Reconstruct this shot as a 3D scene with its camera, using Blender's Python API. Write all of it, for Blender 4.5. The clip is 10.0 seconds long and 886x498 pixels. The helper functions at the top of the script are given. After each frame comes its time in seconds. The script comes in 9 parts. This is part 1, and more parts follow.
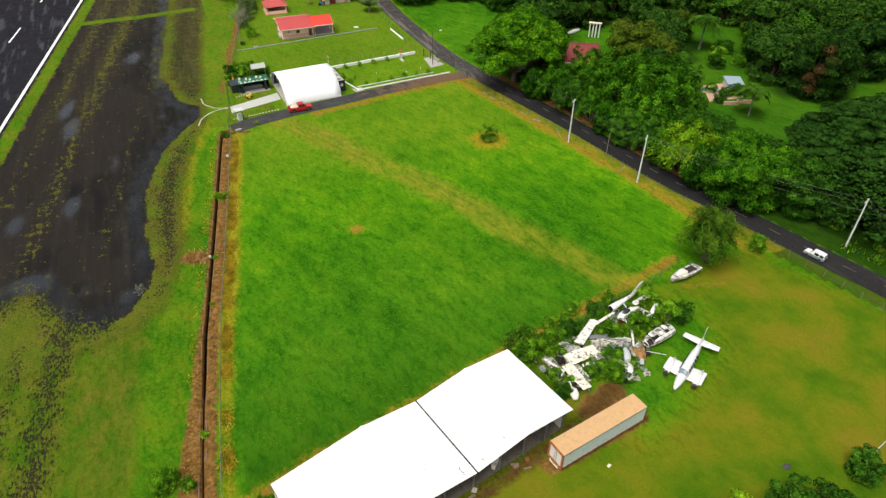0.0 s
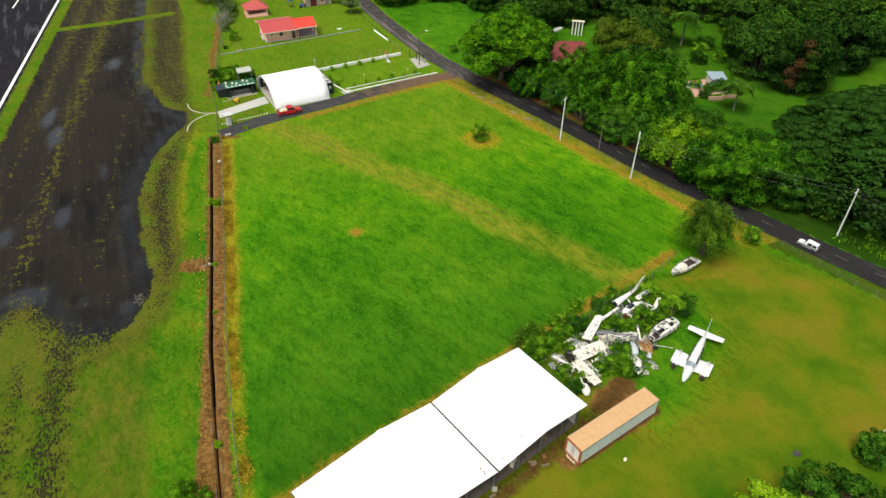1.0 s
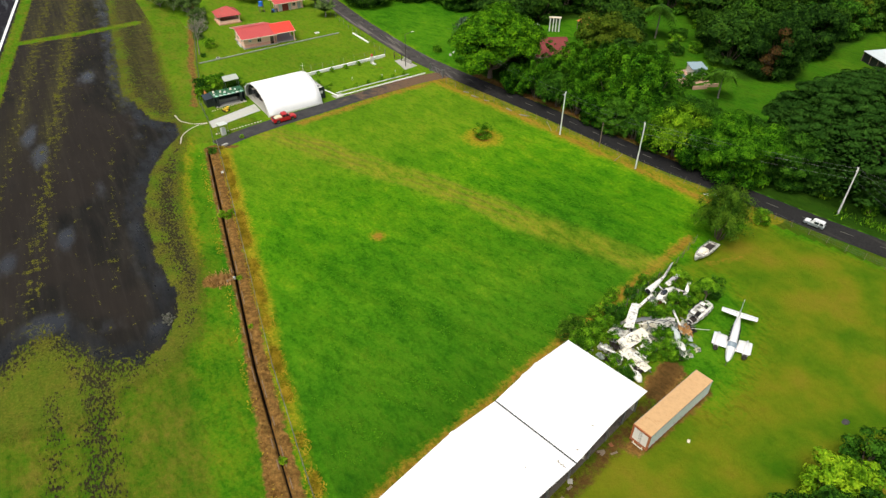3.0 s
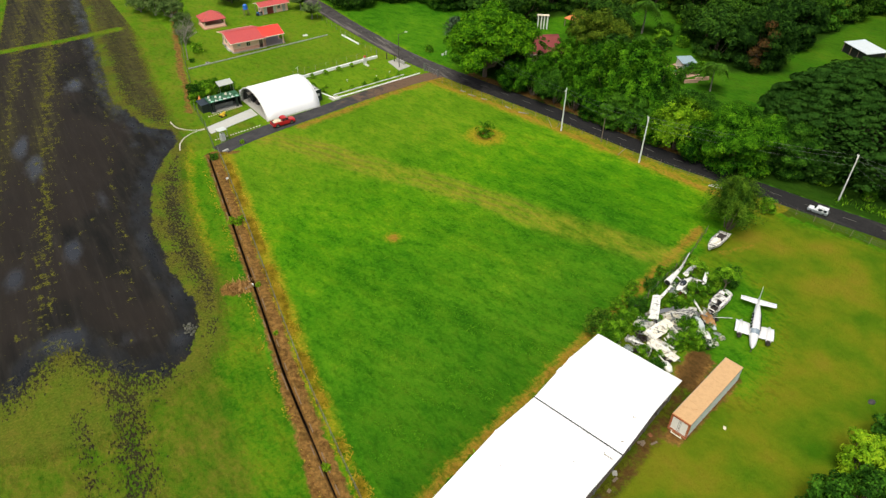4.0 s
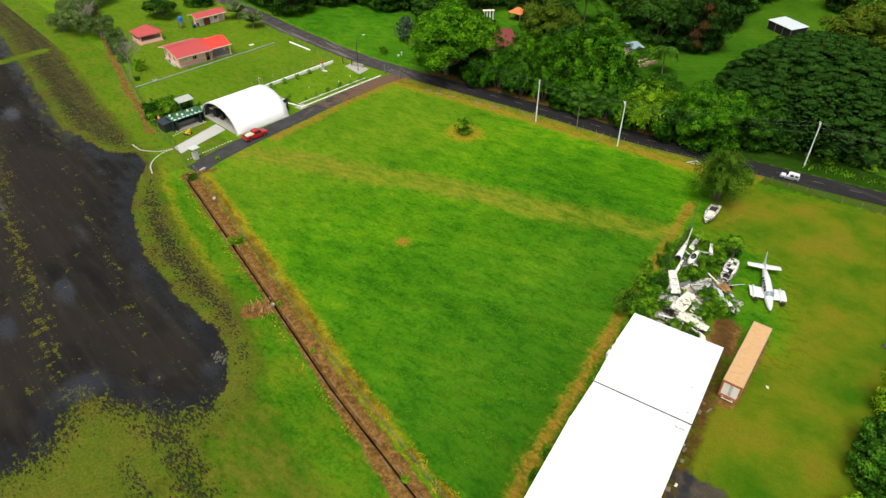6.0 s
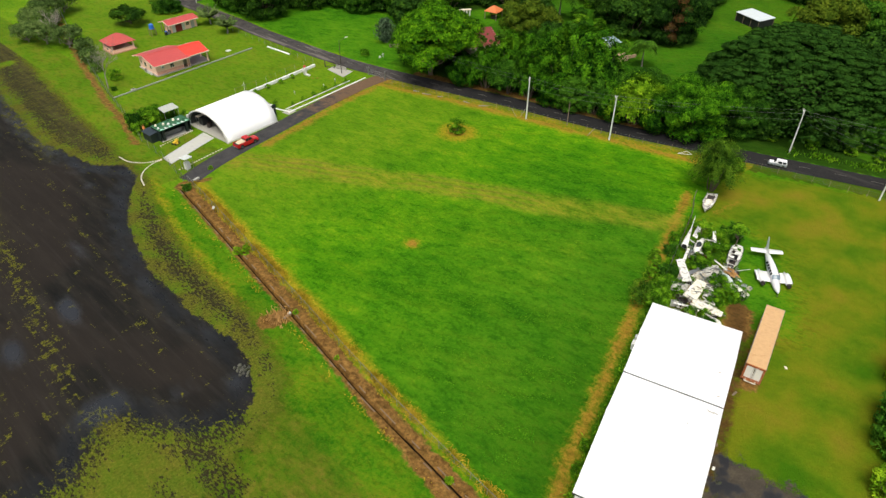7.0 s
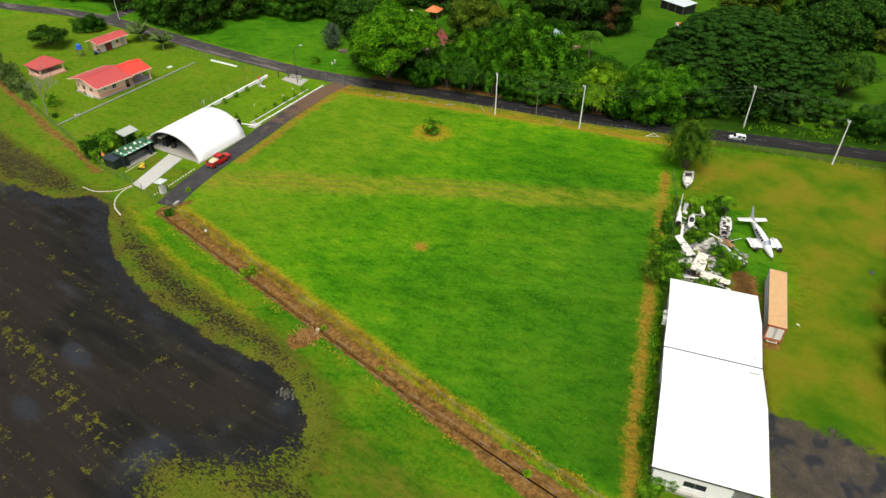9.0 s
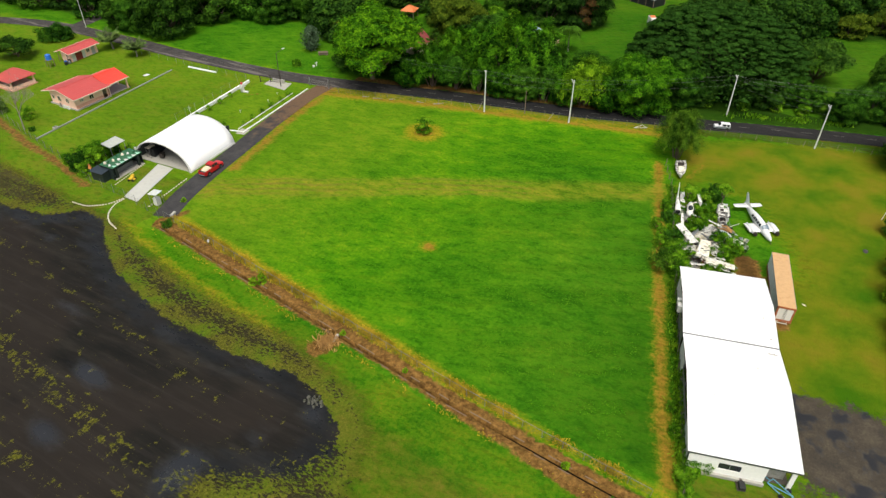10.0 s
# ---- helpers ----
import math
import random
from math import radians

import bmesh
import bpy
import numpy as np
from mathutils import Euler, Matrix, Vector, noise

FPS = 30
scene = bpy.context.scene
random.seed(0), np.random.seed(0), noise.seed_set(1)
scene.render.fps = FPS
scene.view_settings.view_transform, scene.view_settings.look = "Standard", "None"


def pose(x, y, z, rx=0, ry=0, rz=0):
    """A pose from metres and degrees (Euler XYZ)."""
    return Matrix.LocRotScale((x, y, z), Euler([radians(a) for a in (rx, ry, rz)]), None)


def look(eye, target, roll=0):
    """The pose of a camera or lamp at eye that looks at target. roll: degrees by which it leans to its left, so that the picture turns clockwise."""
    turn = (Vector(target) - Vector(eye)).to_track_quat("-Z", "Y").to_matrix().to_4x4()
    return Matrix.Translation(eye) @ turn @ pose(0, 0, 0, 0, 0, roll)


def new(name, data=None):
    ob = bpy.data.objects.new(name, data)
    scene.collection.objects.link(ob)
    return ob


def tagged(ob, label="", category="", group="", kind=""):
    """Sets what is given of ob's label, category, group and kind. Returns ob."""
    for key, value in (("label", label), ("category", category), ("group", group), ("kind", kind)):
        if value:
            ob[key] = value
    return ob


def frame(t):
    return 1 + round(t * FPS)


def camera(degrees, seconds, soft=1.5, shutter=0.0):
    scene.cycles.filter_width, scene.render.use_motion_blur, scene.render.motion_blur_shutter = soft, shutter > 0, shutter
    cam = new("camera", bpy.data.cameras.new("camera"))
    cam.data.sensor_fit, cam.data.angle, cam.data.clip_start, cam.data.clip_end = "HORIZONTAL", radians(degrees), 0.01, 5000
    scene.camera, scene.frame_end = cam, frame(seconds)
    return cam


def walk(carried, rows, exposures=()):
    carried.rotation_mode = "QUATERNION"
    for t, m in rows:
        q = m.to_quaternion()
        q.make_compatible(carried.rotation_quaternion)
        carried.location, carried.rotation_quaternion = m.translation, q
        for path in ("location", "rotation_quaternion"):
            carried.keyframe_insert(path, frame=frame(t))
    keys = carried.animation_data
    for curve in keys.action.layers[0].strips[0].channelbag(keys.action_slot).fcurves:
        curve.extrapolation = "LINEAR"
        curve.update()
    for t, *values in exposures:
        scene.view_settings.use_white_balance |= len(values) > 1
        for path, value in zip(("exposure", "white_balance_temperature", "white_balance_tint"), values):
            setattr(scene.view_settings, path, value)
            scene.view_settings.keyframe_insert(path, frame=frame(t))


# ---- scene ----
cam = camera(68.2, 10.0, soft=1.38)
PATH = [
    (0, (-0.102, 0.072, 66.616), (0.494, 1.533, 65.387), 0.7),
    (0.5, (-1.922, 0.843, 66.681), (-1.291, 2.29, 65.453), 0.8),
    (1, (-4.073, 1.797, 66.725), (-3.407, 3.228, 65.496), 0.8),
    (1.5, (-6.471, 2.995, 66.628), (-5.772, 4.41, 65.4), 0.8),
    (2, (-9.27, 4.294, 66.445), (-8.537, 5.694, 65.219), 0.8),
    (2.5, (-12.347, 5.949, 66.377), (-11.575, 7.328, 65.152), 0.9),
    (4, (-22.073, 11.872, 65.926), (-21.186, 13.184, 64.704), 0.9),
    (4.5, (-25.236, 14.114, 65.824), (-24.3, 15.391, 64.602), 0.9),
    (5, (-28.466, 16.611, 65.663), (-27.468, 17.842, 64.442), 0.9),
    (5.5, (-31.59, 19.25, 65.542), (-30.544, 20.441, 64.322), 0.8),
    (7, (-40.266, 27.814, 65.279), (-39.091, 28.88, 64.063), 0.7),
    (7.5, (-43.124, 30.985, 65.341), (-41.905, 32.001, 64.124), 0.8),
    (8, (-45.724, 34.096, 65.079), (-44.458, 35.058, 63.866), 0.9),
    (8.5, (-47.954, 37.165, 65.108), (-46.648, 38.072, 63.895), 0.7),
    (9, (-50.237, 40.401, 65.133), (-48.895, 41.256, 63.921), 0.7),
    (9.5, (-52.275, 43.624, 65.146), (-50.902, 44.429, 63.935), 0.5),
    (10, (-54.081, 46.89, 65.149), (-52.682, 47.645, 63.935), 0.5),
]
walk(cam, [(t, look(eye, target, roll)) for t, eye, target, roll in PATH])

# ---- light ----
scene.view_settings.exposure = 0.28
world = bpy.data.worlds.new("overcast_sky")
scene.world = world
world.use_nodes = True
wn = world.node_tree.nodes
sky = wn.new("ShaderNodeTexSky")
sky.sky_type = "NISHITA"
sky.sun_disc = False
sky.sun_elevation, sky.sun_rotation = radians(64), radians(238)
sky.air_density, sky.dust_density, sky.ozone_density = 1.0, 4.0, 1.0
cloud = wn.new("ShaderNodeHueSaturation")
cloud.inputs["Saturation"].default_value = 0.5
world.node_tree.links.new(sky.outputs["Color"], cloud.inputs["Color"])
world.node_tree.links.new(cloud.outputs["Color"], wn["Background"].inputs["Color"])
wn["Background"].inputs["Strength"].default_value = 0.128
sun_data = bpy.data.lights.new("sun", "SUN")
sun_data.energy, sun_data.angle, sun_data.color = 2.7, radians(36), (1.0, 0.94, 0.82)
sun = new("sun", sun_data)
az, el = radians(238), radians(64)
sun.matrix_world = look((0, 0, 80), (-math.sin(az) * 10 * math.cos(el), -math.cos(az) * 10 * math.cos(el), 80 - 10 * math.sin(el)))

# ---- building helpers ----
def thing(name, m=None, label="", category="", group="", kind=""):
    """An Empty at a thing's base, to carry its parts."""
    ob = new(name)
    ob.empty_display_size = 0.3
    if m is not None:
        ob.matrix_basis = m
    return tagged(ob, label, category, group, kind)


def part(name, shape, material, parent=None, label="", m=None, smooth=False):
    """Links a bmesh or a mesh as one object, under a thing or a part."""
    if isinstance(shape, bmesh.types.BMesh):
        me = bpy.data.meshes.new(name)
        bmesh.ops.recalc_face_normals(shape, faces=shape.faces)
        shape.to_mesh(me)
        shape.free()
    else:
        me = shape
    if smooth:
        me.polygons.foreach_set("use_smooth", [True] * len(me.polygons))
    if material is not None and not me.materials:
        me.materials.append(material)
    ob = new(name, me)
    if parent is not None:
        ob.parent = parent
    if m is not None:
        ob.matrix_basis = m
    if label:
        ob["label"] = label
    return ob


def box(bm, size, at=(0, 0, 0), turn=(0, 0, 0), bevel=0.0):
    """A box of that size round the point at, turned by Euler degrees."""
    m = pose(*at, *turn) @ Matrix.Diagonal((*size, 1))
    made = bmesh.ops.create_cube(bm, size=1, matrix=m)["verts"]
    if bevel:
        edges = list({e for v in made for e in v.link_edges})
        bmesh.ops.bevel(bm, geom=edges, offset=bevel, segments=2, affect="EDGES", profile=0.5)
    return bm


def rod(bm, a, b, r0, r1=None, n=8):
    """A tapered round bar from a to b."""
    a, b = Vector(a), Vector(b)
    d = b - a
    m = Matrix.Translation((a + b) / 2) @ d.to_track_quat("Z", "Y").to_matrix().to_4x4()
    bmesh.ops.create_cone(bm, cap_ends=True, segments=n, radius1=r0, radius2=r0 if r1 is None else r1, depth=d.length, matrix=m)
    return bm


def ball(bm, at, size, n=10, turn=(0, 0, 0)):
    bmesh.ops.create_uvsphere(bm, u_segments=n * 2, v_segments=n, radius=1, matrix=pose(*at, *turn) @ Matrix.Diagonal((*size, 1)))
    return bm


def plate(bm, outline, z0, z1):
    """A flat plate with a polygon outline between two heights."""
    low = [bm.verts.new((x, y, z0)) for x, y in outline]
    top = [bm.verts.new((x, y, z1)) for x, y in outline]
    bm.faces.new(low[::-1])
    bm.faces.new(top)
    k = len(low)
    for i in range(k):
        bm.faces.new((low[i], low[(i + 1) % k], top[(i + 1) % k], top[i]))
    return bm


def loft(bm, rings, closed=True, cap=True):
    """Skins a row of rings, each a list of points."""
    vs = [[bm.verts.new(p) for p in ring] for ring in rings]
    k = len(vs[0])
    for a, b in zip(vs, vs[1:]):
        for i in range(k if closed else k - 1):
            j = (i + 1) % k
            bm.faces.new((a[i], a[j], b[j], b[i]))
    if cap and closed:
        bm.faces.new(vs[0][::-1])
        bm.faces.new(vs[-1])
    return bm


def fresh():
    return bmesh.new()


def smooth_line(points, step=1.0):
    """Points along a Catmull-Rom line through the given ones."""
    p = [np.array(q, float) for q in points]
    p = [2 * p[0] - p[1]] + p + [2 * p[-1] - p[-2]]
    out = []
    for i in range(1, len(p) - 2):
        k = max(1, int(np.linalg.norm(p[i + 1] - p[i]) / step))
        for j in range(k):
            t = j / k
            out.append(0.5 * (2 * p[i] + (p[i + 1] - p[i - 1]) * t + (2 * p[i - 1] - 5 * p[i] + 4 * p[i + 1] - p[i + 2]) * t**2 + (3 * p[i] - p[i - 1] - 3 * p[i + 1] + p[i + 2]) * t**3))
    out.append(p[-2])
    return np.array(out)


def ribbon(line, left, right, z):
    """A flat strip of mesh along a line, with a row of inner vertices."""
    line = np.asarray(line)[:, :2]
    d = np.gradient(line, axis=0)
    d /= np.linalg.norm(d, axis=1)[:, None]
    nrm = np.stack([-d[:, 1], d[:, 0]], 1)
    bm = fresh()
    rings = [[(*(p + q * w), z) for w in np.linspace(left, -right, 5)] for p, q in zip(line, nrm)]
    return loft(bm, rings, closed=False)


# ---- materials ----
def colour_ramp(nt, fac, stops):
    r = nt.nodes.new("ShaderNodeValToRGB")
    el = r.color_ramp.elements
    while len(el) < len(stops):
        el.new(0.5)
    for e, (at, c) in zip(el, stops):
        e.position, e.color = at, (*c, 1)
    nt.links.new(fac, r.inputs[0])
    return r.outputs[0]


def noise_tex(nt, vec, scale, detail=4, rough=0.55):
    n = nt.nodes.new("ShaderNodeTexNoise")
    n.inputs["Scale"].default_value, n.inputs["Detail"].default_value, n.inputs["Roughness"].default_value = scale, detail, rough
    nt.links.new(vec, n.inputs["Vector"])
    return n.outputs["Fac"]


def calc(nt, op, a, b=None, c=None, clamp=False):
    m = nt.nodes.new("ShaderNodeMath")
    m.operation, m.use_clamp = op, clamp
    for i, v in enumerate((a, b, c)):
        if v is None:
            continue
        if isinstance(v, (int, float)):
            m.inputs[i].default_value = v
        else:
            nt.links.new(v, m.inputs[i])
    return m.outputs[0]


def step_up(nt, v, lo, hi, to0=0.0, to1=1.0):
    m = nt.nodes.new("ShaderNodeMapRange")
    m.interpolation_type = "SMOOTHSTEP"
    nt.links.new(v, m.inputs["Value"])
    for k, x in (("From Min", lo), ("From Max", hi), ("To Min", to0), ("To Max", to1)):
        m.inputs[k].default_value = x
    return m.outputs["Result"]


def blend(nt, fac, a, b, how="MIX"):
    m = nt.nodes.new("ShaderNodeMix")
    m.data_type, m.blend_type = "RGBA", how
    for key, v in ((0, fac), (6, a), (7, b)):
        if isinstance(v, tuple):
            m.inputs[key].default_value = (*v, 1)
        elif isinstance(v, (int, float)):
            m.inputs[key].default_value = v
        else:
            nt.links.new(v, m.inputs[key])
    return m.outputs[2]


def bump_of(nt, height, strength, distance):
    b = nt.nodes.new("ShaderNodeBump")
    b.inputs["Strength"].default_value, b.inputs["Distance"].default_value = strength, distance
    nt.links.new(height, b.inputs["Height"])
    return b.outputs[0]


def start(name):
    m = bpy.data.materials.new(name)
    m.use_nodes = True
    nt = m.node_tree
    return m, nt, nt.nodes["Principled BSDF"]


def place_of(nt):
    return nt.nodes.new("ShaderNodeNewGeometry").outputs["Position"]


def local_of(nt):
    return nt.nodes.new("ShaderNodeTexCoord").outputs["Object"]


def stretched(nt, vec, sx, sy, sz=1.0, rz=0.0):
    m = nt.nodes.new("ShaderNodeMapping")
    m.inputs["Scale"].default_value = (sx, sy, sz)
    m.inputs["Rotation"].default_value = (0, 0, radians(rz))
    nt.links.new(vec, m.inputs["Vector"])
    return m.outputs[0]


def surface(name, base, rough=0.6, metal=0.0, vary=0.25, scale=3.0, stain=None, stain_at=0.62, stain_scale=0.9, bump=0.15, bump_scale=25.0):
    """A worn surface: a base colour with fine and broad variation, stains of another colour, and fine relief."""
    m, nt, b = start(name)
    p = local_of(nt)
    dark = tuple(c * (1 - vary) for c in base)
    light = tuple(min(1.0, c * (1 + vary * 0.6)) for c in base)
    col = colour_ramp(nt, noise_tex(nt, p, scale, 6, 0.65), [(0.25, dark), (0.5, base), (0.78, light)])
    if stain:
        s = step_up(nt, noise_tex(nt, p, stain_scale, 7, 0.68), stain_at, stain_at + 0.12)
        col = blend(nt, s, col, stain)
    nt.links.new(col, b.inputs["Base Color"])
    b.inputs["Roughness"].default_value, b.inputs["Metallic"].default_value = rough, metal
    if bump:
        nt.links.new(bump_of(nt, noise_tex(nt, p, bump_scale, 4), bump, 0.02), b.inputs["Normal"])
    return m


def leafage(name, dark, mid, light, see_through=0.12):
    """Leaves: each leaf has its own tint."""
    m, nt, b = start(name)
    g = nt.nodes.new("ShaderNodeNewGeometry")
    o = nt.nodes.new("ShaderNodeObjectInfo")
    clump = noise_tex(nt, local_of(nt), 0.62, 3)
    v = calc(nt, "MULTIPLY_ADD", clump, 1.5, calc(nt, "MULTIPLY_ADD", g.outputs["Random Per Island"], 0.34, -0.42))
    v = calc(nt, "ADD", v, calc(nt, "MULTIPLY_ADD", o.outputs["Random"], 0.2, -0.1))
    col = colour_ramp(nt, v, [(0.28, dark), (0.54, mid), (0.90, light)])
    nt.links.new(col, b.inputs["Base Color"])
    b.inputs["Roughness"].default_value = 0.7
    b.inputs["Specular IOR Level"].default_value = 0.03
    t = nt.nodes.new("ShaderNodeBsdfTranslucent")
    nt.links.new(col, t.inputs["Color"])
    mix = nt.nodes.new("ShaderNodeMixShader")
    mix.inputs[0].default_value = see_through
    nt.links.new(b.outputs[0], mix.inputs[1])
    nt.links.new(t.outputs[0], mix.inputs[2])
    nt.links.new(mix.outputs[0], nt.nodes["Material Output"].inputs["Surface"])
    return m


def attribute(nt, name):
    a = nt.nodes.new("ShaderNodeAttribute")
    a.attribute_name = name
    return a.outputs["Fac"]


def blend_value(nt, fac, a, b):
    """Number a where fac is 0, b where it is 1."""
    return calc(nt, "ADD", a, calc(nt, "MULTIPLY", fac, calc(nt, "SUBTRACT", b, a)))


def terrain_group():
    """Grass, dry grass and bare earth, by the sheet's own attributes."""
    g = bpy.data.node_groups.new("terrain_colour", "ShaderNodeTree")
    g.interface.new_socket("Color", in_out="OUTPUT", socket_type="NodeSocketColor")
    g.interface.new_socket("Height", in_out="OUTPUT", socket_type="NodeSocketFloat")
    out = g.nodes.new("NodeGroupOutput")
    p = place_of(g)
    broad = noise_tex(g, p, 0.045, 5, 0.6)
    mid = noise_tex(g, stretched(g, p, 0.35, 0.2, 1, 14), 1.0, 5, 0.65)
    fine = noise_tex(g, p, 1.9, 5, 0.7)
    blade = noise_tex(g, p, 9.0, 3, 0.7)
    mown = stretched(g, stretched(g, p, 1, 1, 1, 62), 0.3, 1.0, 1.0)
    swath = noise_tex(g, mown, 0.55, 4, 0.65)
    blotch = noise_tex(g, mown, 0.16, 3, 0.55)
    mixed = calc(g, "ADD", calc(g, "MULTIPLY", broad, 0.3), calc(g, "ADD", calc(g, "MULTIPLY", mid, 0.25), calc(g, "ADD", calc(g, "MULTIPLY", fine, 0.25), calc(g, "MULTIPLY", swath, 0.2))))
    green = colour_ramp(g, mixed, [(0.40, (0.024, 0.122, 0.002)), (0.48, (0.058, 0.196, 0.003)), (0.54, (0.104, 0.250, 0.004)), (0.61, (0.190, 0.298, 0.007))])
    in_lot = step_up(g, attribute(g, "lot"), 0.5, 4.0)
    soft = calc(g, "MULTIPLY_ADD", noise_tex(g, p, 0.13, 4, 0.5), 0.72, calc(g, "ADD", calc(g, "MULTIPLY", broad, 0.2), calc(g, "MULTIPLY", fine, 0.09)))
    olive = colour_ramp(g, blend_value(g, in_lot, mixed, soft), [(0.36, (0.042, 0.117, 0.003)), (0.45, (0.087, 0.146, 0.005)), (0.54, (0.131, 0.157, 0.007)), (0.63, (0.176, 0.156, 0.012))])
    far_green = colour_ramp(g, mixed, [(0.36, (0.058, 0.146, 0.004)), (0.5, (0.110, 0.212, 0.007)), (0.64, (0.19, 0.256, 0.013))])
    straw = colour_ramp(g, fine, [(0.3, (0.15, 0.18, 0.008)), (0.5, (0.28, 0.235, 0.012)), (0.7, (0.42, 0.275, 0.02))])
    earth = colour_ramp(g, fine, [(0.3, (0.10, 0.052, 0.016)), (0.5, (0.20, 0.106, 0.029)), (0.72, (0.34, 0.19, 0.052))])
    rust = colour_ramp(g, fine, [(0.3, (0.17, 0.12, 0.012)), (0.55, (0.29, 0.16, 0.022)), (0.75, (0.39, 0.20, 0.04))])
    rag = calc(g, "ADD", calc(g, "MULTIPLY_ADD", mid, 2.4, -1.2), calc(g, "MULTIPLY_ADD", fine, 1.8, -0.9))
    deep_green = colour_ramp(g, mixed, [(0.41, (0.020, 0.098, 0.003)), (0.48, (0.041, 0.148, 0.004)), (0.55, (0.070, 0.190, 0.006)), (0.62, (0.125, 0.235, 0.009))])
    green = blend(g, attribute(g, "lush"), green, deep_green)
    col = blend(g, step_up(g, calc(g, "ADD", attribute(g, "lot"), calc(g, "MULTIPLY", rag, 2.0)), -1.5, 2.5), green, olive)
    col = blend(g, step_up(g, calc(g, "ADD", attribute(g, "lawn"), rag), -2.0, 2.0), col, far_green)
    sedge = colour_ramp(g, calc(g, "ADD", calc(g, "MULTIPLY", mid, 0.7), calc(g, "MULTIPLY", fine, 0.3)), [(0.36, (0.046, 0.086, 0.005)), (0.5, (0.088, 0.108, 0.009)), (0.62, (0.135, 0.122, 0.017))])
    col = blend(g, step_up(g, calc(g, "ADD", attribute(g, "sedge"), calc(g, "MULTIPLY", rag, 0.8)), -0.9, 1.2, 0.0, 0.9), col, sedge)
    # woodland litter, and tree shade painted into the ground colour
    litter_shade = colour_ramp(g, mixed, [(0.36, (0.010, 0.035, 0.003)), (0.5, (0.022, 0.06, 0.004)), (0.64, (0.04, 0.085, 0.006))])
    col = blend(g, step_up(g, calc(g, "ADD", attribute(g, "litter_shade"), rag), -1.5, 1.5), col, litter_shade)
    dry = step_up(g, calc(g, "ADD", attribute(g, "dry"), rag), -0.8, 1.4, 0.0, 0.9)
    col = blend(g, dry, col, straw)
    rs = step_up(g, calc(g, "ADD", attribute(g, "rust"), rag), -0.5, 0.9, 0.0, 0.9)
    col = blend(g, rs, col, rust)
    # wheel tracks worn across the field: a dry band with ruts, by the distance from its middle
    wander = calc(g, "ADD", attribute(g, "lane"), calc(g, "MULTIPLY_ADD", noise_tex(g, p, 0.07, 2, 0.5), 4.0, -2.0))
    worn = calc(g, "MULTIPLY", step_up(g, calc(g, "ABSOLUTE", wander), 4.8, 1.0), step_up(g, mid, 0.34, 0.62, 0.45, 1.0))
    ruts = None
    for at, strong in ((-2.5, 0.8), (-0.9, 1.0), (0.8, 0.9), (2.4, 0.6)):
        one = step_up(g, calc(g, "ABSOLUTE", calc(g, "ADD", wander, -at)), 0.6, 0.1, 0.0, strong)
        ruts = one if ruts is None else calc(g, "MAXIMUM", ruts, one)
    ruts = calc(g, "MULTIPLY", ruts, step_up(g, calc(g, "ADD", calc(g, "MULTIPLY", broad, 0.6), calc(g, "MULTIPLY", fine, 0.4)), 0.42, 0.58))
    mask = attribute(g, "track")
    col = blend(g, calc(g, "MULTIPLY", calc(g, "MULTIPLY", worn, mask), 0.75), col, colour_ramp(g, calc(g, "ADD", calc(g, "MULTIPLY", fine, 0.5), calc(g, "MULTIPLY", mid, 0.5)), [(0.36, (0.130, 0.205, 0.009)), (0.5, (0.205, 0.228, 0.014)), (0.62, (0.285, 0.238, 0.022))]))
    col = blend(g, calc(g, "MULTIPLY", calc(g, "MULTIPLY", ruts, mask), 0.55), col, (0.16, 0.115, 0.026))
    clod = noise_tex(g, p, 0.8, 5, 0.7)
    earth = blend(g, step_up(g, clod, 0.46, 0.62, 0.0, 0.55), earth, blend(g, 1.0, earth, (0.42, 0.38, 0.36), "MULTIPLY"))
    dirt = step_up(g, calc(g, "ADD", attribute(g, "dirt"), calc(g, "ADD", calc(g, "MULTIPLY", rag, 0.65), calc(g, "MULTIPLY_ADD", clod, 1.6, -0.8))), -0.25, 0.4)
    col = blend(g, dirt, col, earth)
    col = blend(g, step_up(g, calc(g, "MULTIPLY", attribute(g, "dark_ground"), calc(g, "MULTIPLY_ADD", fine, 1.5, 0.2)), 0.2, 0.8), col, (0.006, 0.005, 0.004))
    # fine shadows between tufts and swaths, painted as darker flecks of the grass
    tuft_shade = step_up(g, noise_tex(g, stretched(g, p, 1.0, 0.45, 1, 50), 1.3, 4, 0.65), 0.50, 0.60, 0.0, 0.34)
    tuft_shade = calc(g, "MAXIMUM", tuft_shade, calc(g, "MULTIPLY", step_up(g, swath, 0.52, 0.68, 0.0, 0.55), step_up(g, blotch, 0.42, 0.6)))
    tuft_shade = calc(g, "MULTIPLY", tuft_shade, calc(g, "MULTIPLY_ADD", in_lot, -0.7, 1.0))
    col = blend(g, tuft_shade, col, blend(g, 1.0, col, (0.30, 0.42, 0.4), "MULTIPLY"))
    g.links.new(blend(g, step_up(g, blade, 0.35, 0.65, 0.0, 0.3), col, blend(g, 1.0, col, (0.35, 0.4, 0.4), "MULTIPLY")), out.inputs["Color"])
    g.links.new(calc(g, "ADD", fine, calc(g, "MULTIPLY", blade, 0.5)), out.inputs["Height"])
    return g


TERRAIN = terrain_group()


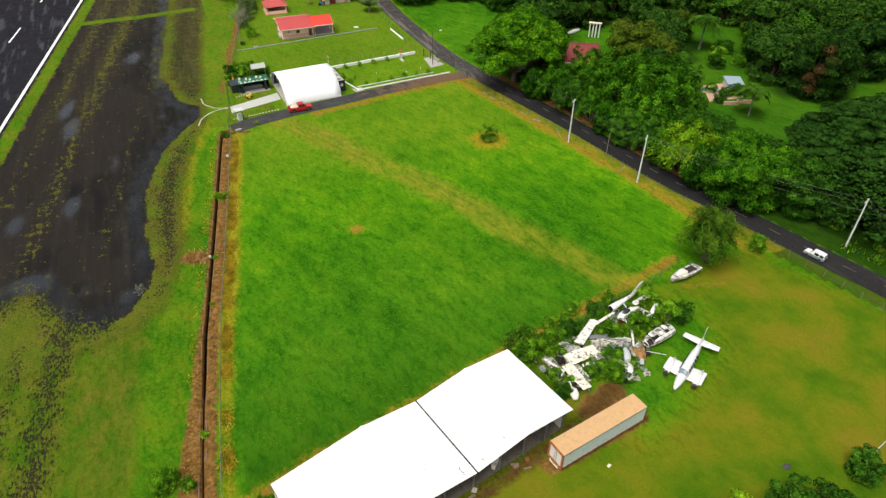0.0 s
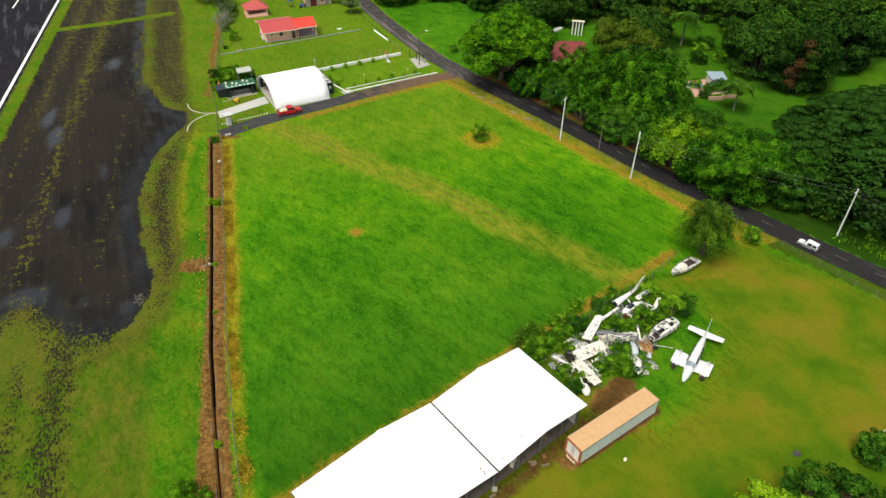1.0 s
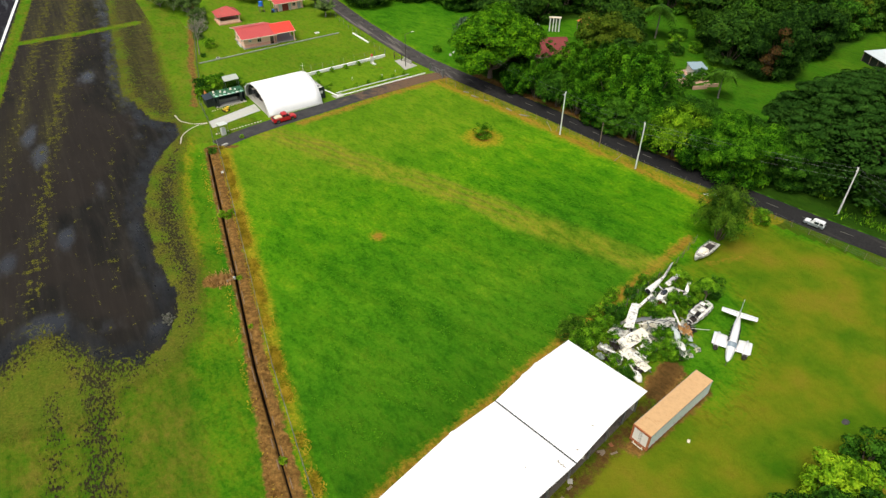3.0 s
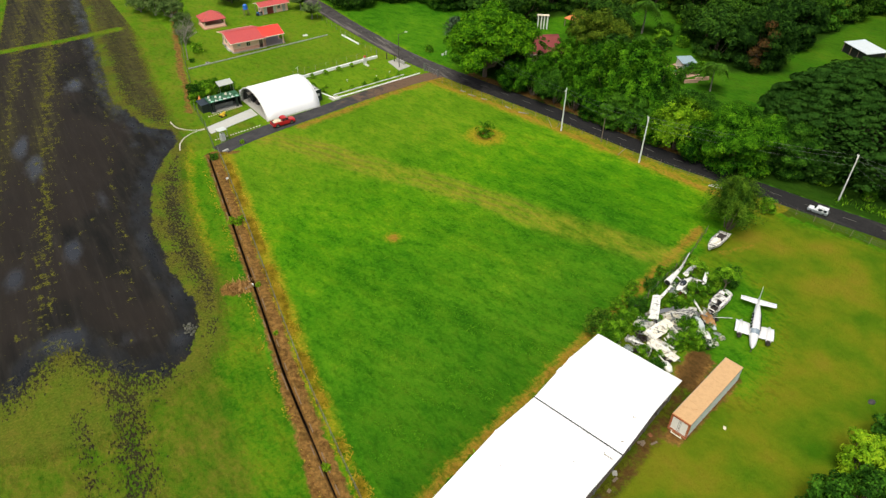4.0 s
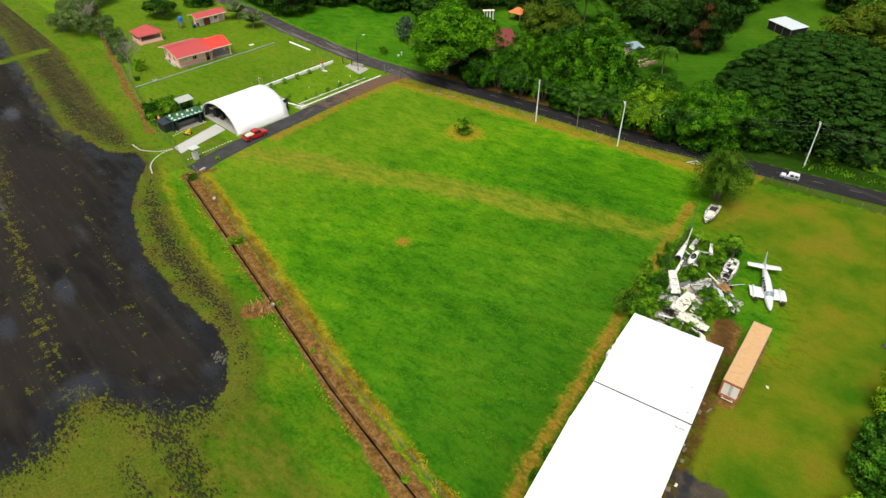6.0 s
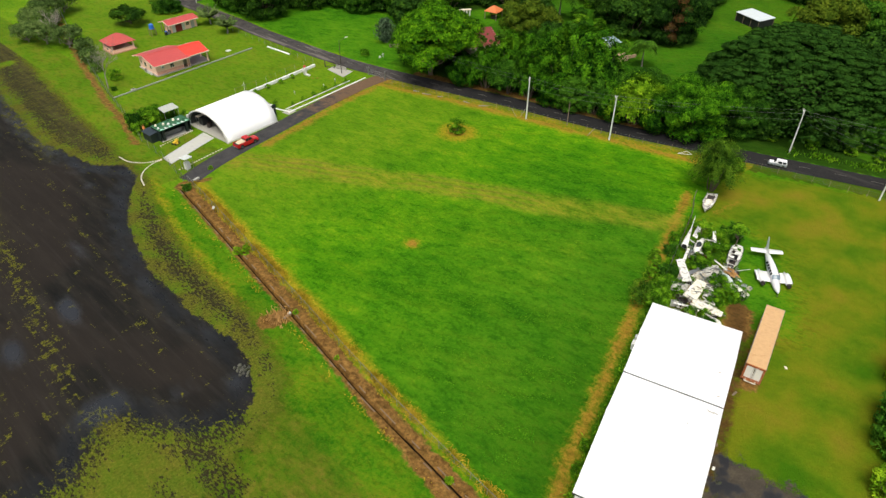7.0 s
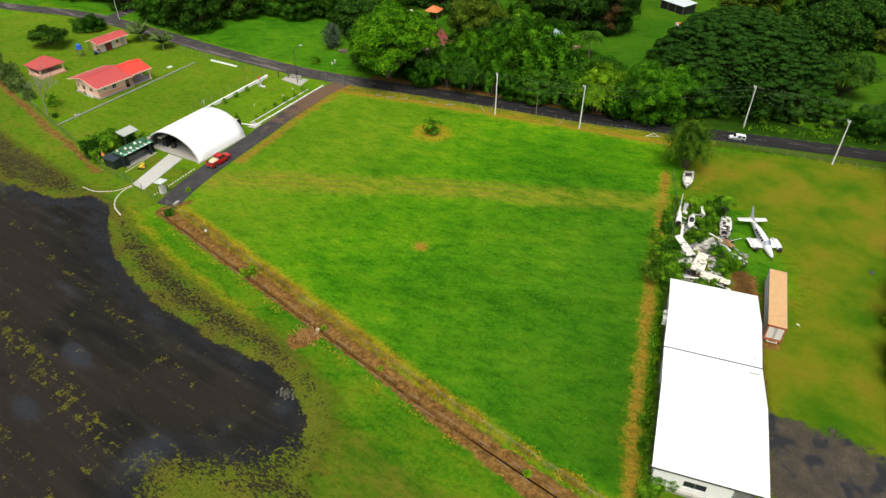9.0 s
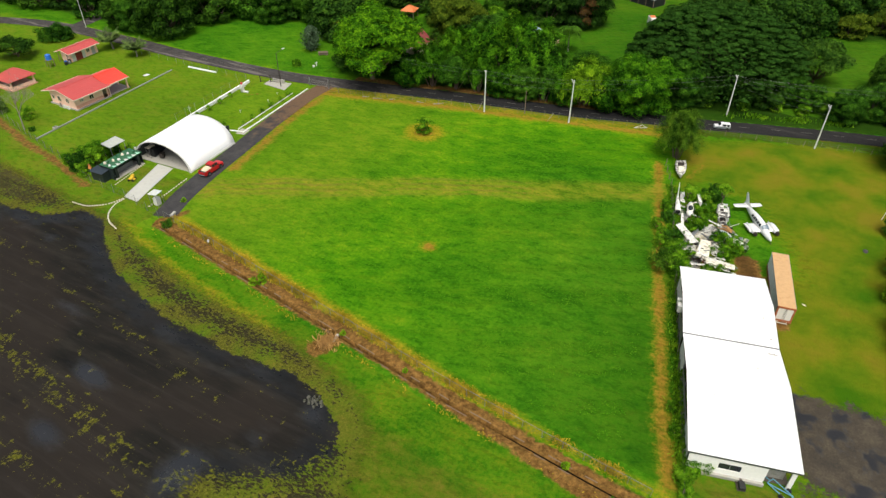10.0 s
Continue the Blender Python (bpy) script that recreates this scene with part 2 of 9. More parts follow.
def terrain_material():
    m, nt, b = start("grass_and_earth")
    grp = nt.nodes.new("ShaderNodeGroup")
    grp.node_tree = TERRAIN
    nt.links.new(grp.outputs["Color"], b.inputs["Base Color"])
    b.inputs["Roughness"].default_value = 0.9
    b.inputs["Specular IOR Level"].default_value = 0.03
    nt.links.new(bump_of(nt, grp.outputs["Height"], 0.7, 0.25), b.inputs["Normal"])
    return m


def apron_material():
    """Old black asphalt, wet in places, with moss and grass growing over it in streaks."""
    m, nt, b = start("mossy_asphalt")
    grp = nt.nodes.new("ShaderNodeGroup")
    grp.node_tree = TERRAIN
    p = place_of(nt)
    along = stretched(nt, p, 1.0, 0.16, 1, 8.5)
    streak = noise_tex(nt, along, 0.45, 5, 0.65)
    streak2 = noise_tex(nt, along, 1.6, 4, 0.7)
    spots = noise_tex(nt, p, 0.55, 7, 0.72)
    crumbs = noise_tex(nt, p, 3.2, 4, 0.7)
    broad = noise_tex(nt, p, 0.06, 4, 0.5)
    tar = colour_ramp(nt, streak, [(0.3, (0.0075, 0.0078, 0.0075)), (0.5, (0.0125, 0.0120, 0.0105)), (0.7, (0.027, 0.0245, 0.020))])
    tar = blend(nt, step_up(nt, streak2, 0.45, 0.7, 0, 0.5), tar, (0.019, 0.016, 0.013))
    edge = attribute(nt, "apron")
    middle = calc(nt, "ADD", calc(nt, "MULTIPLY", edge, 0.05), calc(nt, "MULTIPLY_ADD", broad, 2.4, -1.25))
    tar = blend(nt, step_up(nt, middle, 0.05, 0.5, 0, 0.6), tar, (0.024, 0.0195, 0.016))
    tar = blend(nt, step_up(nt, edge, 0.6, -1.2, 0, 0.8), tar, colour_ramp(nt, crumbs, [(0.35, (0.016, 0.014, 0.007)), (0.6, (0.038, 0.034, 0.013))]))
    moss = colour_ramp(nt, crumbs, [(0.3, (0.030, 0.032, 0.006)), (0.5, (0.070, 0.074, 0.010)), (0.7, (0.145, 0.128, 0.022))])
    north_of = nt.nodes.new("ShaderNodeSeparateXYZ")
    nt.links.new(p, north_of.inputs[0])
    # moss stands in ragged patches, its share given by the sheet
    rag = calc(nt, "ADD", calc(nt, "MULTIPLY_ADD", spots, 2.2, -1.1), calc(nt, "ADD", calc(nt, "MULTIPLY_ADD", streak2, 0.9, -0.45), calc(nt, "MULTIPLY_ADD", crumbs, 0.9, -0.45)))
    flecks = noise_tex(nt, stretched(nt, p, 1.0, 0.42, 1, 8.5), 3.3, 5, 0.7)
    fine_rag = calc(nt, "ADD", calc(nt, "MULTIPLY_ADD", flecks, 2.0, -1.0), calc(nt, "MULTIPLY_ADD", spots, 0.9, -0.45))
    off_edge = step_up(nt, edge, 2.5, -0.3)
    pick = nt.nodes.new("ShaderNodeMix")
    nt.links.new(off_edge, pick.inputs[0])
    nt.links.new(rag, pick.inputs[2])
    nt.links.new(fine_rag, pick.inputs[3])
    rag = pick.outputs[0]
    share = calc(nt, "ADD", attribute(nt, "moss"), calc(nt, "ADD", rag, -0.5))
    mossy = step_up(nt, share, -0.06, 0.08)
    thin = noise_tex(nt, stretched(nt, p, 1.0, 0.05, 1, 8.5), 1.1, 4, 0.65)
    tar = blend(nt, step_up(nt, thin, 0.5, 0.7, 0, 0.3), tar, (0.034, 0.030, 0.027))
    tar = blend(nt, calc(nt, "MULTIPLY", attribute(nt, "haze"), step_up(nt, calc(nt, "ADD", calc(nt, "MULTIPLY", thin, 0.6), calc(nt, "MULTIPLY", spots, 0.4)), 0.38, 0.6)), tar, (0.062, 0.058, 0.018))
    moss = blend(nt, calc(nt, "MULTIPLY", off_edge, calc(nt, "MAXIMUM", step_up(nt, noise_tex(nt, p, 0.16, 4, 0.55), 0.42, 0.62, 0.0, 0.55), step_up(nt, north_of.outputs["Y"], 92, 82, 0.0, 0.5))), moss, grp.outputs["Color"])
    col = blend(nt, mossy, tar, moss)
    grown = step_up(nt, calc(nt, "ADD", attribute(nt, "rim"), calc(nt, "MULTIPLY", rag, 4.0)), 0.9, -0.9)
    col = blend(nt, calc(nt, "MULTIPLY", grown, mossy), col, grp.outputs["Color"])
    ripple = noise_tex(nt, stretched(nt, p, 1.0, 0.4, 1, 8.5), 0.5, 5, 0.6)
    shore = step_up(nt, calc(nt, "ABSOLUTE", calc(nt, "ADD", edge, -1.6)), 4.2, 0.4, 0.0, 0.46)
    puddle = step_up(nt, calc(nt, "ADD", calc(nt, "MAXIMUM", attribute(nt, "pool"), shore), calc(nt, "MULTIPLY_ADD", ripple, 1.0, -0.5)), 0.12, 0.72)
    deep = step_up(nt, attribute(nt, "pool"), 0.1, 0.8)
    dry = mossy
    wet = calc(nt, "MULTIPLY", puddle, calc(nt, "SUBTRACT", 1.0, dry))
    nt.links.new(blend(nt, calc(nt, "MULTIPLY", wet, 0.6), col, (0.008, 0.010, 0.012)), b.inputs["Base Color"])
    nt.links.new(calc(nt, "MULTIPLY_ADD", wet, -0.5, calc(nt, "MULTIPLY_ADD", dry, 0.2, 0.7)), b.inputs["Roughness"])
    nt.links.new(calc(nt, "MULTIPLY_ADD", wet, calc(nt, "MULTIPLY_ADD", deep, 0.68, 0.16), 0.025), b.inputs["Specular IOR Level"])
    pave = calc(nt, "MULTIPLY", calc(nt, "ADD", calc(nt, "MULTIPLY", crumbs, 0.4), dry), 0.14)
    lush = calc(nt, "MULTIPLY", grown, mossy)
    relief = calc(nt, "ADD", calc(nt, "MULTIPLY", lush, grp.outputs["Height"]), calc(nt, "MULTIPLY", calc(nt, "SUBTRACT", 1.0, lush), pave))
    nt.links.new(bump_of(nt, relief, 0.7, 0.25), b.inputs["Normal"])
    return m


def drive_material():
    """Asphalt that is covered by brown earth towards the road end."""
    m, nt, b = start("driveway_asphalt")
    p = place_of(nt)
    sep = nt.nodes.new("ShaderNodeSeparateXYZ")
    nt.links.new(p, sep.inputs[0])
    n, f = noise_tex(nt, p, 0.45, 6, 0.65), noise_tex(nt, p, 4.0, 5, 0.7)
    tar = colour_ramp(nt, calc(nt, "ADD", calc(nt, "MULTIPLY", n, 0.6), calc(nt, "MULTIPLY", f, 0.4)), [(0.35, (0.026, 0.026, 0.028)), (0.62, (0.058, 0.056, 0.055))])
    soil = colour_ramp(nt, f, [(0.3, (0.09, 0.055, 0.032)), (0.7, (0.17, 0.105, 0.06))])
    k = calc(nt, "ADD", calc(nt, "MULTIPLY_ADD", sep.outputs["X"], 0.05, -2.0), calc(nt, "MULTIPLY_ADD", n, 3.0, -1.5))
    nt.links.new(blend(nt, step_up(nt, k, -0.3, 0.7, 0.0, 0.9), tar, soil), b.inputs["Base Color"])
    b.inputs["Roughness"].default_value = 0.85
    b.inputs["Specular IOR Level"].default_value = 0.1
    nt.links.new(bump_of(nt, f, 0.3, 0.03), b.inputs["Normal"])
    return m


def yard_material():
    """Dark wet gravel that thins out into grass at its edges."""
    m, nt, b = start("wet_yard_gravel")
    grp = nt.nodes.new("ShaderNodeGroup")
    grp.node_tree = TERRAIN
    p = place_of(nt)
    n, f, w = noise_tex(nt, p, 0.5, 6, 0.65), noise_tex(nt, p, 3.5, 5, 0.7), noise_tex(nt, p, 0.22, 4, 0.6)
    col = colour_ramp(nt, calc(nt, "ADD", calc(nt, "MULTIPLY", n, 0.6), calc(nt, "MULTIPLY", f, 0.4)), [(0.35, (0.022, 0.020, 0.016)), (0.5, (0.045, 0.036, 0.024)), (0.65, (0.075, 0.062, 0.04))])
    wet = step_up(nt, w, 0.5, 0.6)
    col = blend(nt, wet, col, (0.018, 0.018, 0.019))
    edge = calc(nt, "ADD", attribute(nt, "yard"), calc(nt, "ADD", calc(nt, "MULTIPLY_ADD", n, 8.0, -4.0), calc(nt, "MULTIPLY_ADD", f, 3.0, -1.5)))
    grass = step_up(nt, edge, 0.8, -0.6)
    nt.links.new(blend(nt, grass, col, grp.outputs["Color"]), b.inputs["Base Color"])
    bare = calc(nt, "SUBTRACT", 1.0, grass)
    nt.links.new(calc(nt, "MULTIPLY_ADD", calc(nt, "MULTIPLY", wet, bare), -0.55, 0.9), b.inputs["Roughness"])
    nt.links.new(calc(nt, "MULTIPLY_ADD", bare, 0.3, 0.03), b.inputs["Specular IOR Level"])
    relief = calc(nt, "ADD", calc(nt, "MULTIPLY", grass, grp.outputs["Height"]), calc(nt, "MULTIPLY", bare, calc(nt, "MULTIPLY", f, 0.1)))
    nt.links.new(bump_of(nt, relief, 0.7, 0.25), b.inputs["Normal"])
    return m


def road_material(name, low, high, patch, rz=0.0, tree_shaded=False):
    m, nt, b = start(name)
    p = place_of(nt)
    n = noise_tex(nt, p, 0.5, 6, 0.65)
    f = noise_tex(nt, p, 4.0, 5, 0.7)
    col = colour_ramp(nt, calc(nt, "ADD", calc(nt, "MULTIPLY", n, 0.6), calc(nt, "MULTIPLY", f, 0.4)), [(0.35, low), (0.6, high)])
    s = step_up(nt, noise_tex(nt, stretched(nt, p, 1.0, 0.12, 1, rz), 0.55, 4, 0.6), 0.52, 0.66, 0, 0.75)
    col = blend(nt, s, col, patch)
    if tree_shaded:
        # shade of the roadside trees, painted near-black over the southern length
        sep = nt.nodes.new("ShaderNodeSeparateXYZ")
        nt.links.new(p, sep.inputs[0])
        road_shade = step_up(nt, calc(nt, "ADD", sep.outputs["Y"], calc(nt, "MULTIPLY", n, 14.0)), 152, 128, 0.0, 0.97)
        road_shade = calc(nt, "MULTIPLY", road_shade, step_up(nt, calc(nt, "ADD", sep.outputs["Y"], calc(nt, "MULTIPLY", n, 20.0)), 62, 84, 0.85, 1.0))
        col = blend(nt, road_shade, col, colour_ramp(nt, f, [(0.3, (0.011, 0.0115, 0.012)), (0.7, (0.026, 0.026, 0.026))]))
    nt.links.new(col, b.inputs["Base Color"])
    b.inputs["Roughness"].default_value = 0.9
    b.inputs["Specular IOR Level"].default_value = 0.0
    nt.links.new(bump_of(nt, f, 0.3, 0.03), b.inputs["Normal"])
    return m


GROUND = terrain_material()
APRON = apron_material()
RUNWAY = road_material("runway_asphalt", (0.012, 0.012, 0.015), (0.024, 0.023, 0.026), (0.06, 0.066, 0.072), 8.5)
ROAD = road_material("worn_road_asphalt", (0.030, 0.029, 0.029), (0.070, 0.065, 0.061), (0.15, 0.135, 0.12), -17, True)
DRIVE = drive_material()
WETLOT = yard_material()
WHITE_ROOF = surface("white_sheet_roof", (0.76, 0.76, 0.745), 0.5, 0, 0.04, 1.5, (0.60, 0.60, 0.55), 0.62, 0.5, 0.04, 8)
WHITE_FABRIC = surface("white_fabric", (0.88, 0.88, 0.87), 0.55, 0, 0.03, 2, None, bump=0.05, bump_scale=6)
WHITE_PAINT = surface("old_white_paint", (0.60, 0.60, 0.56), 0.55, 0, 0.12, 4, (0.30, 0.28, 0.23), 0.58, 1.4)
GREY_STEEL = surface("grey_steel", (0.25, 0.26, 0.26), 0.45, 0.6, 0.2, 6)
CONCRETE = surface("concrete", (0.34, 0.33, 0.29), 0.85, 0, 0.18, 2.5, (0.27, 0.27, 0.22), 0.58, 0.7, 0.3, 18)
POLE = surface("pole_concrete", (0.60, 0.60, 0.56), 0.8, 0, 0.12, 5)
DARK = surface("dark_void_paint", (0.012, 0.013, 0.015), 0.6, 0, 0.3, 3)
RUST = surface("rusty_steel", (0.22, 0.075, 0.03), 0.85, 0.1, 0.4, 6, (0.09, 0.035, 0.018), 0.55, 2.0, 0.4)
BARK = surface("bark", (0.11, 0.08, 0.055), 0.9, 0, 0.4, 4, None, bump=0.6, bump_scale=9)
BARK_PALE = surface("pale_bark", (0.24, 0.21, 0.18), 0.9, 0, 0.3, 4, None, bump=0.5, bump_scale=9)
LEAF_MID = leafage("mid_green_leaves", (0.009, 0.038, 0.003), (0.036, 0.118, 0.007), (0.095, 0.225, 0.014))
LEAF_DARK = leafage("dark_green_leaves", (0.007, 0.025, 0.003), (0.023, 0.070, 0.007), (0.056, 0.132, 0.010))
LEAF_WEED = leafage("weed_leaves", (0.026, 0.092, 0.003), (0.120, 0.285, 0.010), (0.28, 0.46, 0.018), 0.2)
LEAF_SOFT = leafage("soft_green_leaves", (0.018, 0.056, 0.004), (0.074, 0.160, 0.009), (0.16, 0.255, 0.017), 0.2)
LEAF_RAIN = leafage("rain_tree_leaves", (0.012, 0.042, 0.005), (0.020, 0.064, 0.007), (0.036, 0.096, 0.011), 0.08)
LEAF_MEADOW = leafage("meadow_tree_leaves", (0.018, 0.056, 0.006), (0.052, 0.125, 0.011), (0.105, 0.20, 0.018))
LEAF_WOOD = leafage("woodland_leaves", (0.010, 0.034, 0.003), (0.032, 0.088, 0.006), (0.072, 0.165, 0.012))
LEAF_BRIGHT = leafage("bright_green_leaves", (0.010, 0.046, 0.002), (0.043, 0.148, 0.003), (0.140, 0.31, 0.006))
LEAF_ROW = leafage("roadside_leaves", (0.003, 0.020, 0.001), (0.034, 0.132, 0.004), (0.130, 0.31, 0.008), 0.16)
LEAF_LIME = leafage("yellow_green_leaves", (0.045, 0.12, 0.003), (0.14, 0.29, 0.008), (0.30, 0.45, 0.014))
LEAF_OLIVE = leafage("olive_leaves", (0.028, 0.058, 0.004), (0.065, 0.11, 0.007), (0.13, 0.175, 0.012))
LEAF_RED = leafage("reddish_leaves", (0.03, 0.026, 0.008), (0.075, 0.036, 0.012), (0.10, 0.075, 0.016))

# ---- the ground, one sheet to the horizon ----
DITCH_Y = [20, 45, 53, 72, 91, 112, 133]
DITCH_X = [-11.6, -9.5, -8.75, -6.55, -3.5, -0.2, 3.05]


def ditch_x(y):
    return np.interp(y, DITCH_Y, DITCH_X)


def near(X, Y, line):
    """The distance to a line of points."""
    best = np.full(X.shape, 1e9)
    for (ax, ay), (bx, by) in zip(line, line[1:]):
        dx, dy = bx - ax, by - ay
        t = np.clip(((X - ax) * dx + (Y - ay) * dy) / (dx * dx + dy * dy), 0, 1)
        best = np.minimum(best, np.hypot(X - ax - t * dx, Y - ay - t * dy))
    return best


def beside(X, Y, line):
    """The distance to a line of points, negative on its left."""
    best, side = np.full(X.shape, 1e9), np.zeros(X.shape)
    for (ax, ay), (bx, by) in zip(line, line[1:]):
        dx, dy = bx - ax, by - ay
        t = np.clip(((X - ax) * dx + (Y - ay) * dy) / (dx * dx + dy * dy), 0, 1)
        d = np.hypot(X - ax - t * dx, Y - ay - t * dy)
        side = np.where(d < best, np.sign((X - ax) * dy - (Y - ay) * dx), side)
        best = np.minimum(best, d)
    return best * side


def inside(X, Y, ring):
    """The signed distance to a polygon's edge, positive inside."""
    ring = list(ring)
    d = near(X, Y, ring + ring[:1])
    odd = np.zeros(X.shape, bool)
    for (ax, ay), (bx, by) in zip(ring, ring[1:] + ring[:1]):
        cross = (ay > Y) != (by > Y)
        odd ^= cross & (X < (bx - ax) * (Y - ay) / ((by - ay) or 1e-9) + ax)
    return np.where(odd, d, -d)


ROAD_LINE = smooth_line([(42, 300), (54, 262), (60.5, 240), (62.3, 210), (62.3, 190), (64, 161), (67, 144), (75.2, 111), (80.6, 86), (84.6, 73), (89.3, 57), (93.5, 44), (99.5, 23.5), (112, -25), (128, -90)], 2.0)
APRON_RING = [(4, 300), (-2.6, 216), (-4.6, 191), (-6.3, 176), (-6.2, 165), (-4.4, 153), (-1.2, 149.8), (0.2, 147.4), (-0.5, 142.6), (-4.6, 137.2), (-8.6, 130), (-10.9, 122), (-12.8, 114.5), (-13.2, 101), (-12.2, 92), (-12.8, 88), (-16, 81.6), (-19.5, 79.8), (-24, 81.6), (-27.5, 87.5), (-30.2, 93), (-32.4, 91.5), (-34.2, 88.4), (-37.5, 86.2), (-42, 87), (-60, 90), (-50, 140), (-20, 300)]
MOSS_RING = [(20, 300), (10, 235), (6.4, 204), (3.4, 178), (1.6, 154), (1.0, 141), (-1.6, 134.5), (-4.9, 122), (-6.8, 109), (-7.5, 95.5), (-9.8, 87), (-11.2, 81.6), (-15, 77.6), (-20, 76.4), (-25, 75.5), (-29, 73), (-36, 75), (-45, 78), (-60, 82), (-50, 140), (-20, 300)]
RUN = np.array((0.1475, 0.989))
FENCE_S = [(66, 62), (59, 59.3), (33.8, 52.9), (18.8, 49), (-3.6, 43.5), (-8.2, 42.3)]
DIRT_S = [(66.5, 63.5), (45.1, 57.9), (29.8, 54.3), (17.5, 51.0), (4.1, 47.6), (-4.8, 44.6)]
SHOULDER = [(60.5, 141), (66.5, 121), (70.4, 103.8), (74.6, 85.2), (78.5, 68), (80, 62)]
WEST_FENCE = [(4.8, 135), (6.3, 145), (6.9, 155), (10, 168), (12.4, 180.5), (15.9, 196.5), (23, 226), (30, 250)]
LOT = [(68, 61), (40, 53.5), (-9, 41.5), (-2, -60), (140, -60), (104, -20), (90, 40), (80, 62)]
LAWN = [(5, 138), (14, 182), (34, 262), (60, 262), (62, 205), (61, 160), (58, 146), (30, 140)]


OPEN = [
    [(66, 146), (73, 143), (82, 152), (94, 164), (98, 185), (90, 198), (80, 200), (72, 215), (60, 230)],
    [(97, 97), (101, 85), (125, 85), (146, 91), (158, 94), (160, 104), (140, 94), (124, 105), (110, 106)],
    [(108, 106), (124, 103), (136, 122), (152, 148), (142, 160), (128, 128), (116, 124)],
    [(104, 42), (112, 26), (122, 14), (150, 4), (168, 16), (160, 42), (134, 50), (118, 44)],
    [(138, 62), (150, 50), (172, 54), (180, 78), (160, 90), (146, 84)],
    [(160, 82), (180, 80), (215, 98), (210, 110), (180, 104), (160, 102)],
    [(98, 146), (112, 143), (126, 148), (122, 158), (104, 162)],
    [(-90, 40), (60, -60), (92, 45), (70, 140), (66, 300), (-90, 300)],
]


YARD = [(2.0, 31.0), (8, 33.6), (15.4, 35.6), (17.0, 34.0), (16.6, 30), (17.4, 26), (16.0, 20), (10, 15), (4, 18), (2.0, 25)]


def fields(X, Y):
    """What grows where, and where shade is painted: signed distances in metres."""
    f = {}
    f["apron"] = np.clip(inside(X, Y, APRON_RING), -12, 12)
    u = X - ditch_x(Y)
    along = (Y > -40) & (Y < 134.5)
    dirt = np.where(along, np.where(u > 0.6, 1.6 - np.clip((86 - Y) * 0.02, 0, 0.5) - (u - 0.6), 1.5 + np.clip((76 - Y) * 0.065, 0, 1.9) - (0.6 - u)), -9)
    dirt = np.maximum(dirt, 1.5 - near(X, Y, [(-7.2, 91.6), (-4.2, 90.6)]))
    dirt = np.maximum(dirt, 1.7 - near(X, Y, [(37.5, 41.8), (41.6, 43.2)]) * 0.85)
    dirt = np.maximum(dirt, 1.35 - near(X, Y, [(28.8, 36.7), (42.4, 38.9)]))
    dirt = np.maximum(dirt, 0.35 - near(X, Y, [(10, 33.9), (20, 36.2), (34, 40.2)]) * 0.6)
    dirt = np.maximum(dirt, 0.9 - near(X, Y, [(30, 139.4), (60, 142.6)]))
    dirt = np.maximum(dirt, 0.8 - near(X, Y, [(4.5, 133.8), (8, 132.2)]))
    dirt = np.maximum(dirt, 0.55 - near(X + 1.3, Y, WEST_FENCE[2:]) * 0.65)
    dirt = np.maximum(dirt, 0.4 - near(X, Y, [(50.5, 157), (53, 154.5)]))
    road_side = X - np.interp(-Y, -ROAD_LINE[:, 1], ROAD_LINE[:, 0])
    dirt = np.maximum(dirt, np.where((Y > 76) & (Y < 140), 0.55 - np.abs(road_side - 3.6) * 0.4, -9))
    dirt = np.maximum(dirt, np.where((Y > 20) & (Y < 140), 0.1 - np.abs(road_side + 2.6) * 0.6, -9))
    f["dirt"] = np.clip(dirt, -4, 4)
    rust = 0.75 - near(X, Y, DIRT_S) * 1.0
    rust = np.maximum(rust, 0.75 - near(X, Y, SHOULDER) * 1.0)
    rust = np.maximum(rust, 0.7 - near(X, Y, [(24, 135.6), (33.6, 137.0), (45, 139.3), (60, 141.0), (65, 141.6)]) * 0.6)
    rust = np.maximum(rust, (0.95 - np.hypot(X - 20.4, Y - 89.7)) * 1.6)
    rust = np.maximum(rust, np.minimum(2.1 - np.hypot(X - 55.0, Y - 110.8), 0.7))
    rust = np.maximum(rust, 0.4 - near(X, Y, [(64, 57), (70, 55.5)]))
    f["rust"] = np.clip(rust, -4, 4)
    dry = np.where(along, 1.9 - np.clip((84 - Y) * 0.035, 0, 1.1) - np.abs(u - 3.0 + np.clip((84 - Y) * 0.012, 0, 0.4)) * 1.25, -9)
    # wheel tracks worn across the field
    f["lane"] = np.clip(beside(X, Y, [(10, 140), (17.0, 133.5), (28.0, 113.8), (38.4, 95.2), (47.6, 76.2), (54.6, 62.4), (60, 52)]), -9, 9)
    f["track"] = np.clip((138.5 - Y) / 4, 0, 1) * np.clip((Y - 58) / 4, 0, 1) * np.clip((X - 10) / 4, 0, 1)
    dry = np.maximum(dry, 1.3 - np.hypot(X - 20.4, Y - 89.7))
    dry = np.maximum(dry, 4.4 - np.hypot(X - 55.2, Y - 110.8))
    dry = np.maximum(dry, 0.5 - near(X, Y, DIRT_S) * 0.7)
    dry = np.maximum(dry, 0.45 - near(X, Y, [(1.0, 139.6), (-0.9, 134), (-4.0, 122), (-5.9, 110), (-7.8, 97)]) * 0.75)
    dry = np.maximum(dry, 1.0 - near(X, Y, SHOULDER) * 0.7)
